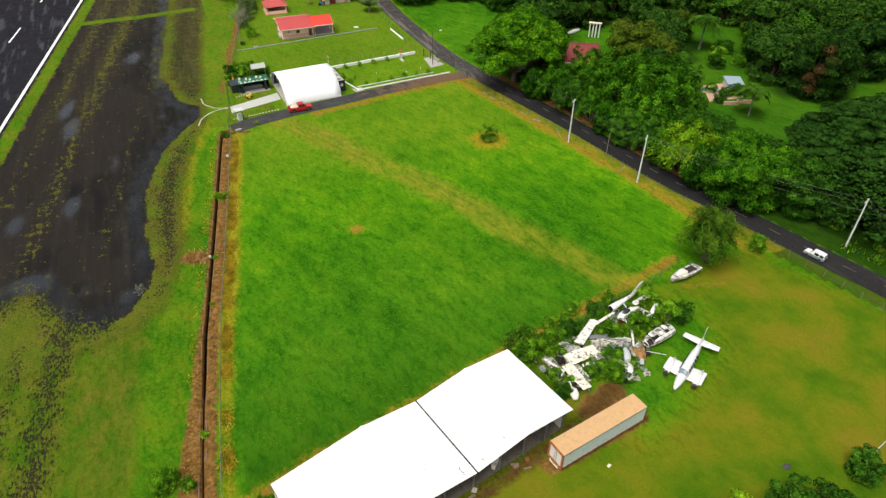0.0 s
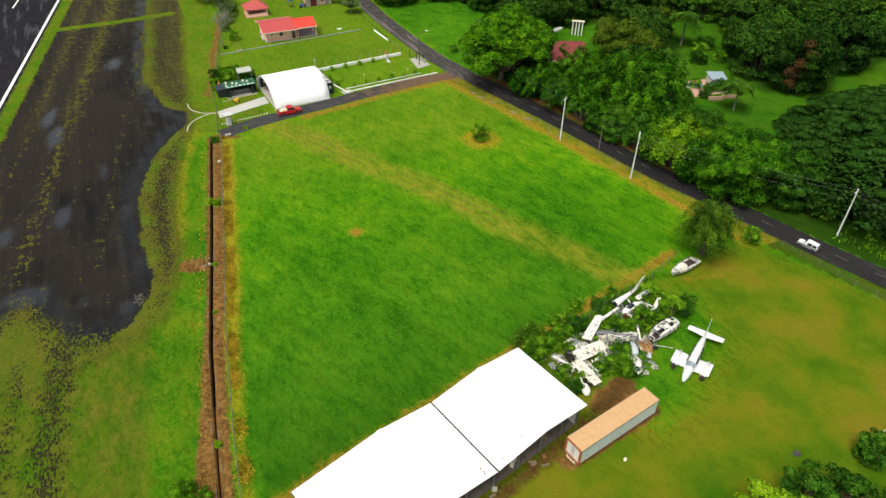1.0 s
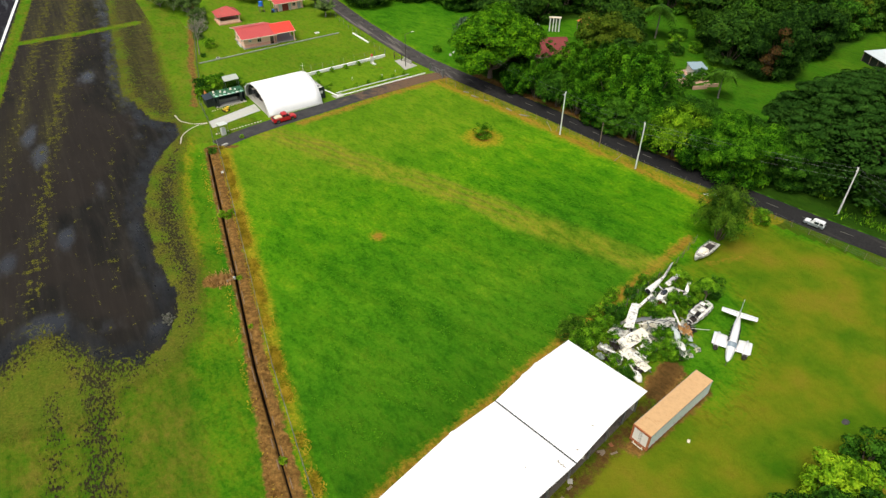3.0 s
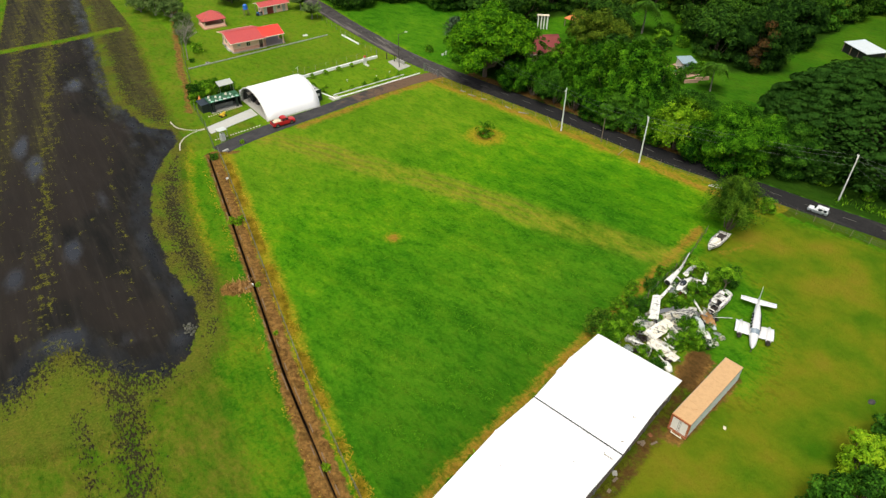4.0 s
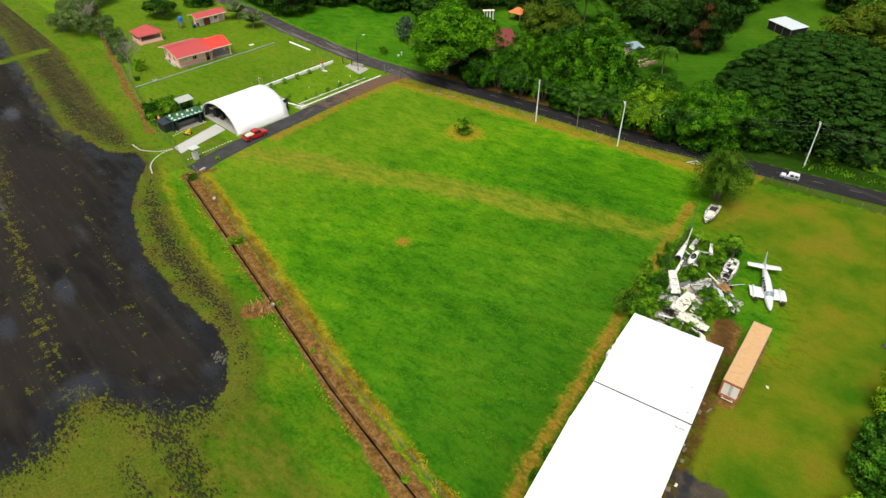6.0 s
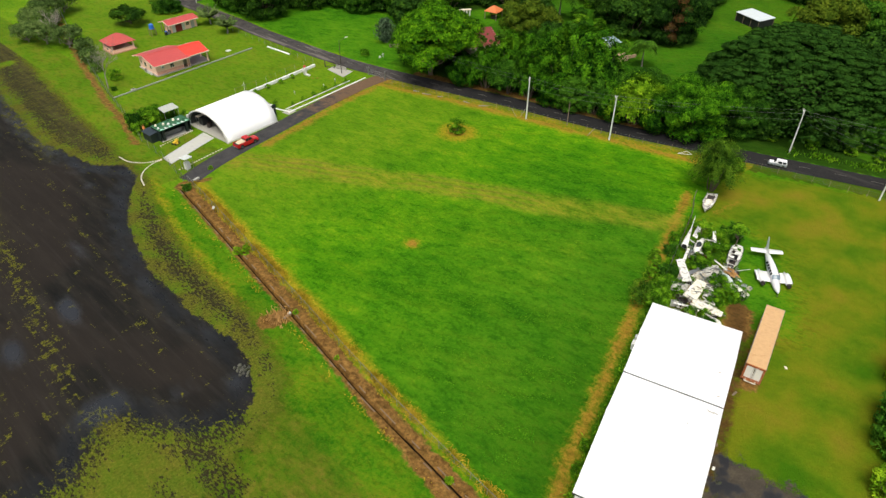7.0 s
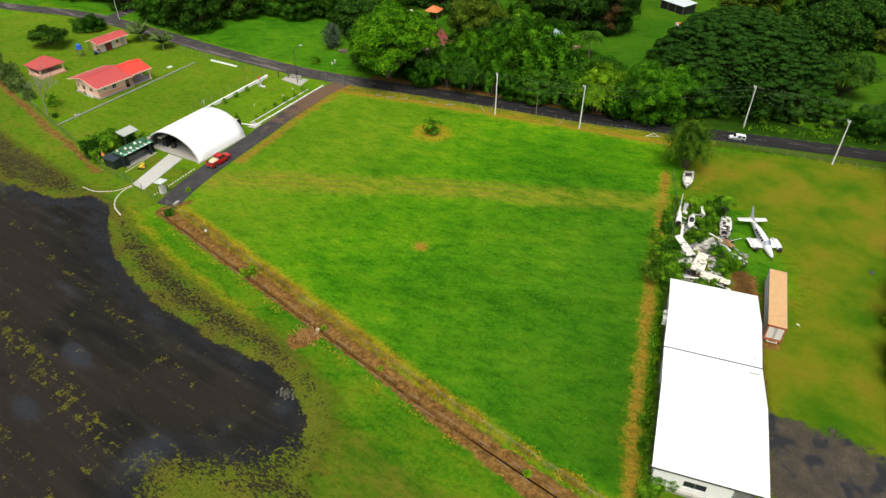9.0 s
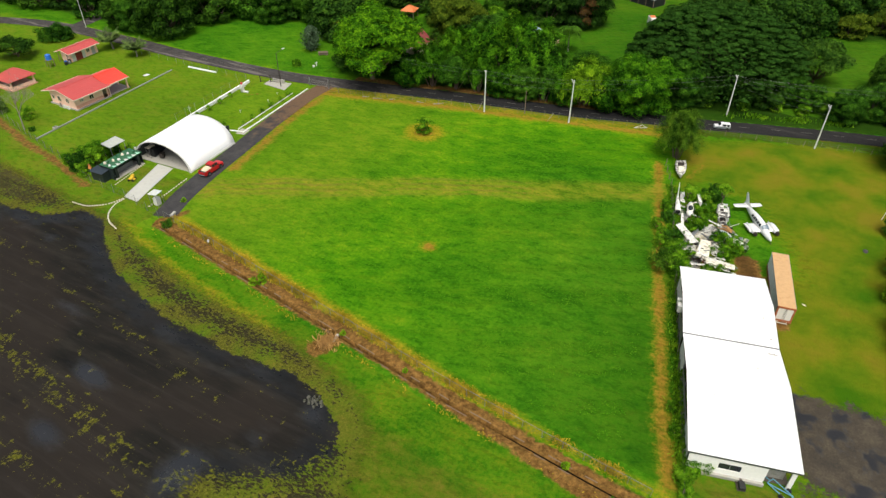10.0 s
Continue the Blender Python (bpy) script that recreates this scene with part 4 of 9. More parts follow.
def bare_tree(name, H, seed, bark, depth=5):
    """A leafless tree of forking twigs."""
    r = random.Random(seed)
    bm = fresh()

    def grow(a, way, length, rad, n):
        b = a + way * length
        rod(bm, a, b, rad, rad * 0.7, 5 if n > 2 else 3)
        if n == 0:
            return
        for _ in range(3 if n > 1 else 4):
            w = (way + Vector((r.uniform(-0.75, 0.75), r.uniform(-0.75, 0.75), r.uniform(-0.1, 0.4)))).normalized()
            grow(a.lerp(b, r.uniform(0.65, 1.0)), w, length * r.uniform(0.6, 0.82), rad * 0.6, n - 1)

    grow(Vector((0, 0, -0.2)), Vector((0.05, 0, 1)), H * 0.3, H * 0.013, depth)
    me = bpy.data.meshes.new(name)
    bm.to_mesh(me)
    bm.free()
    me.materials.append(bark)
    return me


def plant(meshes, name, x, y, label, category="tree", group="", turn=0.0, s=1.0, sz=None, z=0.0):
    """Stands a tree's meshes at a place, as trunk and crown."""
    root = thing(name, pose(x, y, z, 0, 0, turn) @ Matrix.Diagonal((s, s, sz or s, 1)), label, category, group)
    part("trunk", meshes[0], None, root)
    part("crown", meshes[1], None, root)
    return root


BROAD_A = broad_tree("broad_a", 9.5, 17, 11, LEAF_BRIGHT, count=120, per=80, low=0.16, size=0.5, flat=0.6)
BROAD_B = broad_tree("broad_b", 7.0, 11, 12, LEAF_MID, count=64, per=190, low=0.08, size=0.34)
BROAD_C = broad_tree("broad_c", 6.5, 12, 13, LEAF_WOOD, count=56, per=85, low=0.03)
BROAD_D = broad_tree("broad_d", 6.5, 10, 14, LEAF_ROW, count=72, per=230, low=0.08, size=0.3)
OLIVE_T = broad_tree("olive_t", 7.5, 13, 15, LEAF_OLIVE, count=56, per=85, low=0.03)
LIME_T = feather_tree("lime_t", 4.6, 8.4, 16, LEAF_LIME, 85, 130, 0.42, 0.34)
RED_T = broad_tree("red_t", 9.5, 15, 17, LEAF_DARK, count=52, per=75, low=0.08)
FEATHER_A = feather_tree("feather_a", 6.0, 12, 18, LEAF_ROW)
FEATHER_B = feather_tree("feather_b", 5.5, 10, 19, LEAF_MID)
RAIN_T = umbrella_tree("rain_t", 20.8, 18.5, 20, LEAF_RAIN)
PALM_A = palm_tree("palm_a", 4.0, 7, 21, LEAF_WOOD, 30)
SHADE_T = broad_tree("shade_t", 6.0, 9, 27, LEAF_DARK, count=50, per=90, low=0.03)
SHRUB_A = broad_tree("shrub_a", 1.6, 2.4, 22, LEAF_WEED, count=24, per=420, low=0.05, size=0.19)
SHRUB_B = broad_tree("shrub_b", 1.8, 2.2, 23, LEAF_MID, count=24, per=420, low=0.05, size=0.19)
SHRUB_Y = broad_tree("shrub_y", 1.5, 2.2, 24, LEAF_LIME, count=14, per=240, low=0.05, size=0.28)
FIELD_TREE = feather_tree("field_tree", 5.4, 9.8, 25, LEAF_SOFT, 84, 250, 0.36, 0.34)

SPRIG = feather_tree("sprig", 3.2, 5.5, 26, LEAF_WEED, 26, 26, 1.0)

# along the road, past its far edge
plant(BROAD_A, "broad_tree", 73.8, 136.2, "large spreading tree with bright green crown", turn=30, s=1.1, sz=1.0)
ROW = [FEATHER_A, BROAD_D, FEATHER_B, BROAD_B, LIME_T]
ROW_LABEL = ["feathery bright green tree over the roadside verge", "bushy bright green tree beside the road", "drooping mid-green tree over the roadside verge", "dense mid-green tree beside the road", "small tree with yellow-green leaves"]
rowr = random.Random(3)


def road_x(y):
    return float(np.interp(-y, -ROAD_LINE[:, 1], ROAD_LINE[:, 0]))


for off, kinds in (
    (4.4, [(126.5, 1, 0.66), (121, 0, 0.9), (115.5, 2, 0.9), (110, 0, 0.85), (104.5, 1, 0.66), (99.5, 3, 0.66), (94.5, 2, 0.85), (90, 1, 0.64), (85.5, 4, 1.35), (80.5, 1, 0.75), (73.5, 1, 1.13)]),
    (11.5, [(124, 2, 0.8), (118.5, 0, 1.1), (112, 0, 1.25), (105.5, 0, 1.4), (100, 0, 1.45), (94.5, 2, 0.95), (88.5, 3, 0.85), (82, 1, 0.8), (76.5, 3, 0.85)]),
    (20.0, [(121.5, 1, 0.8), (114, 3, 1.0), (107, 0, 1.2), (101, 2, 0.9)]),
):
    for y, k, s in kinds:
        plant(ROW[k], "roadside_tree", road_x(y) + off, y, ROW_LABEL[k], group="roadside trees", turn=rowr.uniform(0, 360), s=s)
plant(BROAD_B, "roadside_tree", 97.0, 67.5, "dense mid-green tree beside the rain tree", group="roadside trees", turn=40, s=0.9)
plant(RAIN_T, "rain_tree", 114.5, 63, "huge dark green umbrella-shaped rain tree")
for x, y, s in ((99.5, 62.5, 0.7), (95.2, 70.5, 0.75), (103.5, 61.5, 0.8), (105.0, 54.5, 0.85), (105.5, 49.0, 0.7)):
    plant(SHADE_T, "shade_tree", x, y, "dark green shade tree near the roadside verge", group="shade trees", turn=x * 37 % 360, s=s)
for x, y, s in ((109.0, 44.5, 0.55), (108.5, 40.0, 0.5), (105.5, 32.5, 0.6), (110.0, 27.0, 0.65)):
    plant(BROAD_B, "verge_tree", x, y, "low mid-green tree over the roadside verge", group="low verge trees", turn=x * 53 % 360, s=s)
plant(OLIVE_T, "olive_green_tree", 104, 129, "dense olive green tree", s=1.05)
plant(OLIVE_T, "olive_green_tree", 158, 70, "dense olive green tree behind the rain tree", turn=110, s=1.2)
redtree = plant(RED_T, "dark_tree", 138, 104, "dark tree with patches of reddish leaves", s=0.8, sz=0.95)
rng = np.random.default_rng(91)
RP, RN = clumps(np.array([(-5.5, -4.5, 8.0), (-6.5, -2.5, 5.5), (-4.0, -5.5, 10.5), (-6.8, -3.6, 3.2), (-3.2, -3.2, 12.5)]), np.array([2.3, 2.2, 2.0, 1.8, 1.9]), 70)
part("reddish_foliage", leaf_mesh("reddish_foliage", RP, RN, 0.55, 0.34, LEAF_RED), None, redtree, "reddish brown leaves")
plant(broad_tree("round_tree", 5.6, 10.5, 71, LEAF_MEADOW, count=60, per=120, low=0.1, size=0.4), "round_tree", 125.5, 40, "rounded soft green tree on open grass")
plant(BROAD_C, "verge_tree", 71.5, 203.5, "dark green tree at the road bend", turn=20, s=1.25)
plant(BROAD_B, "verge_tree", 95.5, 186.5, "mid-green tree at the lawn edge", turn=70, s=0.9)
plant(BROAD_B, "verge_tree", 103, 176.5, "mid-green tree at the lawn edge", turn=170, s=0.85)
plant(BROAD_B, "verge_tree", 70.5, 214, "mid-green tree at the road bend", turn=120, s=0.9)
plant(BROAD_C, "lawn_tree", 127, 23.5, "dark green tree at the edge of the open grass", turn=80, s=0.85)
plant(PALM_A, "palm", 131, 137, "tall palm with dry hanging fronds", "palm tree", turn=0, s=1.3)
plant(PALM_A, "palm", 115, 100, "palm standing on the lawn", "palm tree", turn=60)
plant(FIELD_TREE, "field_tree", 70.6, 61.0, "bushy green tree at the corner of the field", s=0.92, sz=1.1)

# ---- more materials ----
TAN_ROOF = surface("sun_bleached_tan_roof", (0.50, 0.31, 0.145), 0.8, 0, 0.16, 2.0, (0.40, 0.21, 0.09), 0.6, 0.8, 0.15)
PALE_SIDE = surface("pale_blue_white_side", (0.58, 0.66, 0.62), 0.6, 0, 0.12, 2.0, (0.16, 0.17, 0.15), 0.58, 1.3, 0.1)
RUST_FRAME = surface("rust_orange_frame", (0.34, 0.10, 0.03), 0.8, 0, 0.35, 5, (0.5, 0.45, 0.38), 0.58, 2.5, 0.3)
DOOR_WHITE = surface("dirty_white_door", (0.72, 0.70, 0.64), 0.6, 0, 0.1, 3, (0.38, 0.20, 0.1), 0.66, 2.0)
TYRE = surface("tyre_rubber", (0.015, 0.015, 0.015), 0.85, 0, 0.3, 8)
PLANE_WHITE = surface("aircraft_white_paint", (0.66, 0.66, 0.65), 0.4, 0, 0.06, 3, (0.42, 0.42, 0.39), 0.62, 1.5, 0.05)
WRECK_WHITE = surface("weathered_wreck_white", (0.70, 0.69, 0.63), 0.65, 0, 0.2, 3, (0.13, 0.11, 0.08), 0.53, 2.3, 0.25)
WRECK_CREAM = surface("stained_cream_skin", (0.72, 0.68, 0.55), 0.75, 0, 0.22, 2.5, (0.16, 0.125, 0.075), 0.52, 2.2, 0.3)
WRECK_ORANGE = surface("orange_panel", (0.60, 0.34, 0.12), 0.7, 0, 0.2, 3, (0.5, 0.42, 0.3), 0.58, 1.6)
WRECK_BLUE = surface("faded_blue_white", (0.42, 0.47, 0.46), 0.6, 0, 0.15, 4, (0.2, 0.2, 0.2), 0.6, 2)
DARK_METAL = surface("dark_engine_metal", (0.06, 0.05, 0.045), 0.6, 0.5, 0.4, 9, (0.12, 0.06, 0.03), 0.55, 4)
RED_ROOF = surface("red_sheet_roof", (0.42, 0.060, 0.055), 0.5, 0, 0.12, 1.5, (0.36, 0.05, 0.04), 0.58, 0.5, 0.08)
RED_ROOF_NEW = surface("bright_red_sheet_roof", (0.66, 0.045, 0.025), 0.45, 0, 0.08, 1.5, None, bump=0.05)
MAROON_ROOF = surface("dull_maroon_roof", (0.17, 0.030, 0.026), 0.85, 0, 0.2, 1.5, (0.12, 0.04, 0.035), 0.55, 0.5, 0.1)
RED_ROOF_OLD = surface("faded_red_roof", (0.40, 0.06, 0.05), 0.6, 0, 0.15, 1.5, (0.28, 0.07, 0.06), 0.55, 0.5, 0.1)
PINK = surface("salmon_pink_wall", (0.92, 0.60, 0.46), 0.8, 0, 0.05, 2, (0.66, 0.42, 0.31), 0.66, 1.0, 0.1)
CREAM = surface("cream_trim", (0.72, 0.62, 0.48), 0.7, 0, 0.08, 3)
TILE_FLOOR = surface("terracotta_patio", (0.50, 0.26, 0.17), 0.75, 0, 0.15, 3)
BLACK_GREEN = surface("black_green_cabin", (0.012, 0.020, 0.020), 0.5, 0, 0.3, 3, (0.04, 0.05, 0.045), 0.62, 2)
GREEN_ROOF = surface("dark_green_tarp", (0.02, 0.10, 0.04), 0.6, 0, 0.3, 2)
BLUE = surface("blue_plastic", (0.02, 0.13, 0.50), 0.4, 0, 0.1, 3)
CAR_RED = surface("red_car_paint", (0.42, 0.006, 0.010), 0.4, 0.0, 0.06, 2, None, bump=0.0)
CAR_WHITE = surface("white_car_paint", (0.72, 0.73, 0.74), 0.25, 0, 0.04, 2, None, bump=0.0)
CAR_SILVER = surface("silver_grey_paint", (0.24, 0.27, 0.28), 0.35, 0.4, 0.08, 2, None, bump=0.0)
CHROME = surface("chrome", (0.6, 0.6, 0.6), 0.2, 0.9, 0.05, 3, None, bump=0.0)
TAN_CLOTH = surface("cream_tarpaulin", (0.62, 0.52, 0.36), 0.8, 0, 0.1, 3)
YELLOW = surface("yellow_paint", (0.65, 0.42, 0.03), 0.5, 0, 0.15, 4)
TIMBER = surface("old_timber", (0.16, 0.12, 0.085), 0.85, 0, 0.3, 5)
WIRE = surface("dull_wire", (0.09, 0.10, 0.09), 0.5, 0.5, 0.1, 5, None, bump=0.0)
ORANGE_RED = surface("orange_tile_roof", (0.60, 0.17, 0.05), 0.7, 0, 0.15, 2)
POOL_GREEN = surface("pool_green_cover", (0.10, 0.24, 0.19), 0.5, 0, 0.15, 2)
PATIO_PINK = surface("pink_paving", (0.44, 0.27, 0.20), 0.8, 0, 0.12, 2)
SLATE_BLUE = surface("blue_grey_roof", (0.24, 0.32, 0.36), 0.5, 0, 0.1, 3)
TYRE_WHITE = surface("whitewashed_stone", (0.58, 0.52, 0.42), 0.8, 0, 0.12, 5, (0.3, 0.26, 0.2), 0.64, 3)


def glass(name, tint=(0.02, 0.025, 0.03)):
    m, nt, b = start(name)
    b.inputs["Base Color"].default_value = (*tint, 1)
    b.inputs["Roughness"].default_value = 0.08
    b.inputs["Specular IOR Level"].default_value = 0.6
    return m


GLASS = glass("dark_window_glass")


KERB_WHITE = surface("white_kerb_paint", (0.80, 0.80, 0.76), 0.7, 0, 0.08, 4, (0.5, 0.48, 0.42), 0.64, 1.4)


# ---- the long white shed ----
SHED = pose(-1.95, 43.8, 0, 0, 0, 14.25)
shed = thing("long_shed", SHED, "long white metal-roofed shed with two low gables", "shed")
SHED_W = 11.9
profile = [(0.0, 3.3), (11.3, 4.5), (18.76, 3.6), (18.98, 3.6), (26.3, 4.55), (33.35, 3.72)]


def ribbed_slope(x0, z0, x1, z1, width, pitch=0.42):
    """A sheet-metal roof slope with raised ribs and a folded thickness."""
    bm = fresh()
    ys = []
    y = 0.0
    while y < width - 0.01:
        ys += [(y, 0.0), (y + pitch * 0.42, 0.0), (y + pitch * 0.5, 0.035), (y + pitch * 0.58, 0.035), (y + pitch * 0.66, 0.0)]
        y += pitch
    ys.append((width, 0.0))
    top = [[(x, -q, z + h) for q, h in ys] for x, z in ((x0, z0), (x1, z1))]
    low = [[(x, -q, z + h - 0.03) for q, h in ys] for x, z in ((x0, z0), (x1, z1))]
    loft(bm, top, closed=False)
    loft(bm, low, closed=False)
    for a, b in ((top[0], low[0]), (top[1], low[1])):
        loft(bm, [a, b], closed=False)
    bmesh.ops.remove_doubles(bm, verts=bm.verts, dist=0.001)
    return bm


for (x0, z0), (x1, z1) in zip(profile, profile[1:]):
    if x1 - x0 > 1:
        part("roof_slope", ribbed_slope(x0, z0, x1, z1, SHED_W), WHITE_ROOF, shed, "white ribbed metal sheeting")
part("gutter", box(fresh(), (0.24, SHED_W + 0.1, 0.2), (18.87, -SHED_W / 2, 3.47)), surface("grey_gutter", (0.035, 0.04, 0.038), 0.7, 0.0), shed, "dark grey valley gutter")
for x, z in ((11.3, 4.52), (26.3, 4.57)):
    bm = fresh()
    loft(bm, [[(x - 0.3, y, z - 0.01), (x, y, z + 0.045), (x + 0.3, y, z - 0.01), (x + 0.3, y, z - 0.03), (x, y, z + 0.02), (x - 0.3, y, z - 0.03)] for y in (0.03, -SHED_W - 0.03)])
    part("ridge_cap", bm, WHITE_ROOF, shed)
part("fascia", box(fresh(), (0.06, SHED_W, 0.2), (-0.04, -SHED_W / 2, 3.22)), WIRE, shed, "grey fascia board")
# floor colour is lowered to carry the shade beneath the shed roof
part("floor_slab", box(fresh(), (32.4, 11.0, 0.14), (16.8, -SHED_W / 2, 0.05)), surface("shade_dark_concrete", (0.10, 0.085, 0.065), 0.85, 0, 0.3, 2, (0.04, 0.035, 0.03), 0.55, 0.8), shed, "blotched concrete floor slab, coloured dark for the shade under the roof")
roof_z = lambda x: float(np.interp(x, [p[0] for p in profile], [p[1] for p in profile]))
post = None
for y in (-0.45, -SHED_W + 0.45):
    for x in (0.9, 5.2, 11.3, 14.8, 18.87, 22.7, 26.3, 29.8, 32.6):
        part("post", box(fresh(), (0.16, 0.16, roof_z(x) - 0.1), (x, y, (roof_z(x) - 0.1) / 2)), GREY_STEEL, shed)
for x in (0.9, 5.2, 11.3, 14.8, 18.4, 22.7, 26.3, 29.8, 32.6):
    part("rafter", box(fresh(), (0.12, SHED_W - 0.8, 0.22), (x, -SHED_W / 2, roof_z(x) - 0.18)), GREY_STEEL, shed)
DEBRIS = surface("roof_debris", (0.20, 0.17, 0.10), 0.9, 0, 0.4, 8)
rd = random.Random(8)
for x, y, k in ((17.5, -10.9, 9), (20.2, -11.1, 2), (23.9, -10.5, 2), (14.0, -8.6, 1), (8.2, -3.0, 1)):
    for i in range(k):
        px, py = x + rd.uniform(-0.12, 0.12), y + (i - k / 2) * 0.13
        part("debris", box(fresh(), (rd.uniform(0.06, 0.16), rd.uniform(0.08, 0.2), 0.02), (px, py, roof_z(px) + 0.045), (0, 0, rd.uniform(0, 90))), DEBRIS, shed)
# end wall with its window and doorway, and the side sheeting
bm = fresh()
for x, y0, y1, z0, z1 in [(0.12, -0.3, -3.6, 0, 3.1), (0.12, -3.6, -6.0, 0, 1.3), (0.12, -3.6, -6.0, 2.3, 3.1), (0.12, -6.0, -8.6, 0, 3.1)]:
    box(bm, (0.14, y0 - y1, z1 - z0), (x, (y0 + y1) / 2, (z0 + z1) / 2))
part("end_wall", bm, KERB_WHITE, shed, "white plastered end wall")
part("base_ledge", box(fresh(), (0.35, 8.6, 0.45), (-0.12, -4.4, 0.22), (0, 0, 0), 0.03), CONCRETE, shed, "worn concrete base ledge")
for i in range(6):
    for j in range(3):
        part("block", box(fresh(), (0.14, 0.38, 0.42), (1.3, -8.75 - i * 0.4, 0.35 + j * 0.45), (0, 0, 0), 0.01), CONCRETE, shed)
window = part("window", box(fresh(), (0.05, 2.4, 1.0), (0.14, -4.8, 1.8)), GLASS, shed, "dark window opening")
part("frame", box(fresh(), (0.07, 0.07, 1.0), (0.11, -4.8, 1.8)), GREY_STEEL, window)
part("end_wall", box(fresh(), (0.14, 0.5, 3.1), (0.12, -11.3, 1.55)), KERB_WHITE, shed)
for x0, x1, z1, mat_ in [(0.9, 5.2, 2.6, WHITE_PAINT), (5.3, 14.0, 1.9, GREY_STEEL), (14.6, 18.9, 2.4, WHITE_PAINT), (20.0, 26.0, 2.0, GREY_STEEL), (26.6, 32.4, 2.6, WHITE_PAINT)]:
    part("side_sheet", box(fresh(), (x1 - x0, 0.06, z1), ((x0 + x1) / 2, -0.32, z1 / 2)), mat_, shed)
part("back_wall", box(fresh(), (0.12, SHED_W - 1.2, 3.1), (32.5, -SHED_W / 2, 1.55)), WHITE_PAINT, shed)
# boxes and scrap standing under the open side
r = random.Random(4)
for i in range(16):
    x, y = r.uniform(3, 31), r.uniform(-11.0, -9.2)
    sx, sy, sz = r.uniform(0.5, 1.6), r.uniform(0.4, 1.0), r.uniform(0.3, 0.9)
    t = part("scrap_crate", box(fresh(), (sx, sy, sz), (0, 0, sz / 2), (0, 0, 0), 0.03), r.choice([TIMBER, RUST, GREY_STEEL, WRECK_CREAM]), None, m=SHED @ pose(x, y, 0.12, 0, 0, r.uniform(0, 90)))
    tagged(t, r.choice(["dusty scrap crate on the shed floor", "weathered box stored on the shed floor"]), "crate", "scrap under the shed roof")
for i in range(9):
    x, y = r.uniform(8, 27), r.uniform(-13.2, -11.8)
    t = part("scrap_sheet", box(fresh(), (r.uniform(0.4, 1.0), r.uniform(0.2, 0.6), 0.06), (0, 0, 0.03), (0, 0, 0), 0.01), r.choice([CONCRETE, RUST, WRECK_WHITE, TIMBER]), None, m=SHED @ pose(x, y, 0.02, r.uniform(-4, 4), r.uniform(-4, 4), r.uniform(0, 180)))
    tagged(t, "loose scrap sheet lying on bare earth", "scrap", "scrap beside the shed")
# white tanks and panels on the field side
for x, s in ((24.6, (0.9, 0.7, 1.1)), (26.2, (0.6, 0.6, 0.8))):
    t = thing("wall_unit", SHED @ pose(x, 0.1, 2.5), "white ventilation unit hung on the shed wall", "ventilation unit", "shed wall units")
    part("housing", box(fresh(), s, (0, 0, s[2] / 2), (0, 0, 0), 0.04), WHITE_PAINT, t)
    part("grille", box(fresh(), (s[0] * 0.6, 0.04, s[2] * 0.5), (0, s[1] / 2 + 0.01, s[2] / 2)), GREY_STEEL, t)
wet = part("wet_yard", sheet("wet_yard", np.arange(-1, 23, 0.5), np.arange(10, 40, 0.5), lambda X, Y, U: 0.02 + 0 * X, lambda x, y: inside(x, y, YARD) > -2.5, bend=False), WETLOT)
tagged(wet, "dark wet asphalt yard patch beside the shed", "yard", kind="structure")

# ---- the arched hangar ----
HANGAR = pose(18.05, 148.2, 0, 0, 0, 4.2)
hangar = thing("arched_hangar", HANGAR, "white arched fabric hangar with an open front", "hangar")
HW, HH, HL = 6.85, 4.9, 13.1


def arch(w, h, n=28):
    out = []
    for i in range(n + 1):
        a = math.pi * i / n
        c, s = math.cos(a), math.sin(a)
        out.append((w * math.copysign(abs(c) ** 0.96, c), h * max(0.0, s) ** 0.98))
    return out


bm = fresh()
outer, inner = arch(HW, HH), arch(HW - 0.14, HH - 0.14)
rings = []
for x in np.linspace(0, HL, 8):
    sag = 0.03 * math.sin(math.pi * ((x / HL * 7) % 1))
    rings.append([(x, y * (1 - sag * 0.3), z * (1 - sag * 0.3)) for y, z in outer] + [(x, y, z) for y, z in inner[::-1]])
loft(bm, rings)
part("shell", bm, WHITE_FABRIC, hangar, "taut white fabric cover", smooth=True)
for x in np.linspace(0.25, HL - 0.25, 7):
    bm = fresh()
    pts = arch(HW - 0.2, HH - 0.2, 18)
    for (y0, z0), (y1, z1) in zip(pts, pts[1:]):
        rod(bm, (x, y0, z0), (x, y1, z1), 0.05, n=6)
    part("rib", bm, GREY_STEEL, hangar)
# added dark skin inside the fabric: paints the shade of the interior
part("lining", loft(fresh(), [[(x, y, z) for y, z in arch(HW - 0.27, HH - 0.27)] + [(x, y, z) for y, z in arch(HW - 0.3, HH - 0.3)[::-1]] for x in np.linspace(0.5, HL - 0.3, 5)]), surface("interior_shade_skin", (0.045, 0.05, 0.05), 0.9, 0, 0.2, 1.5), hangar, "dark inner skin added to deepen the interior's shade")
part("floor", box(fresh(), (HL - 0.2, 2 * HW - 0.5, 0.1), (HL / 2, 0, 0.03)), CONCRETE, hangar, "pale concrete hangar floor")
bm = fresh()
plate(bm, [(y, z) for y, z in arch(HW - 0.16, HH - 0.16)], 0, 0.08)
part("end_wall", bm, BLACK_GREEN, hangar, "dark end wall", m=pose(HL - 0.2, 0, 0, 90, 0, 90))
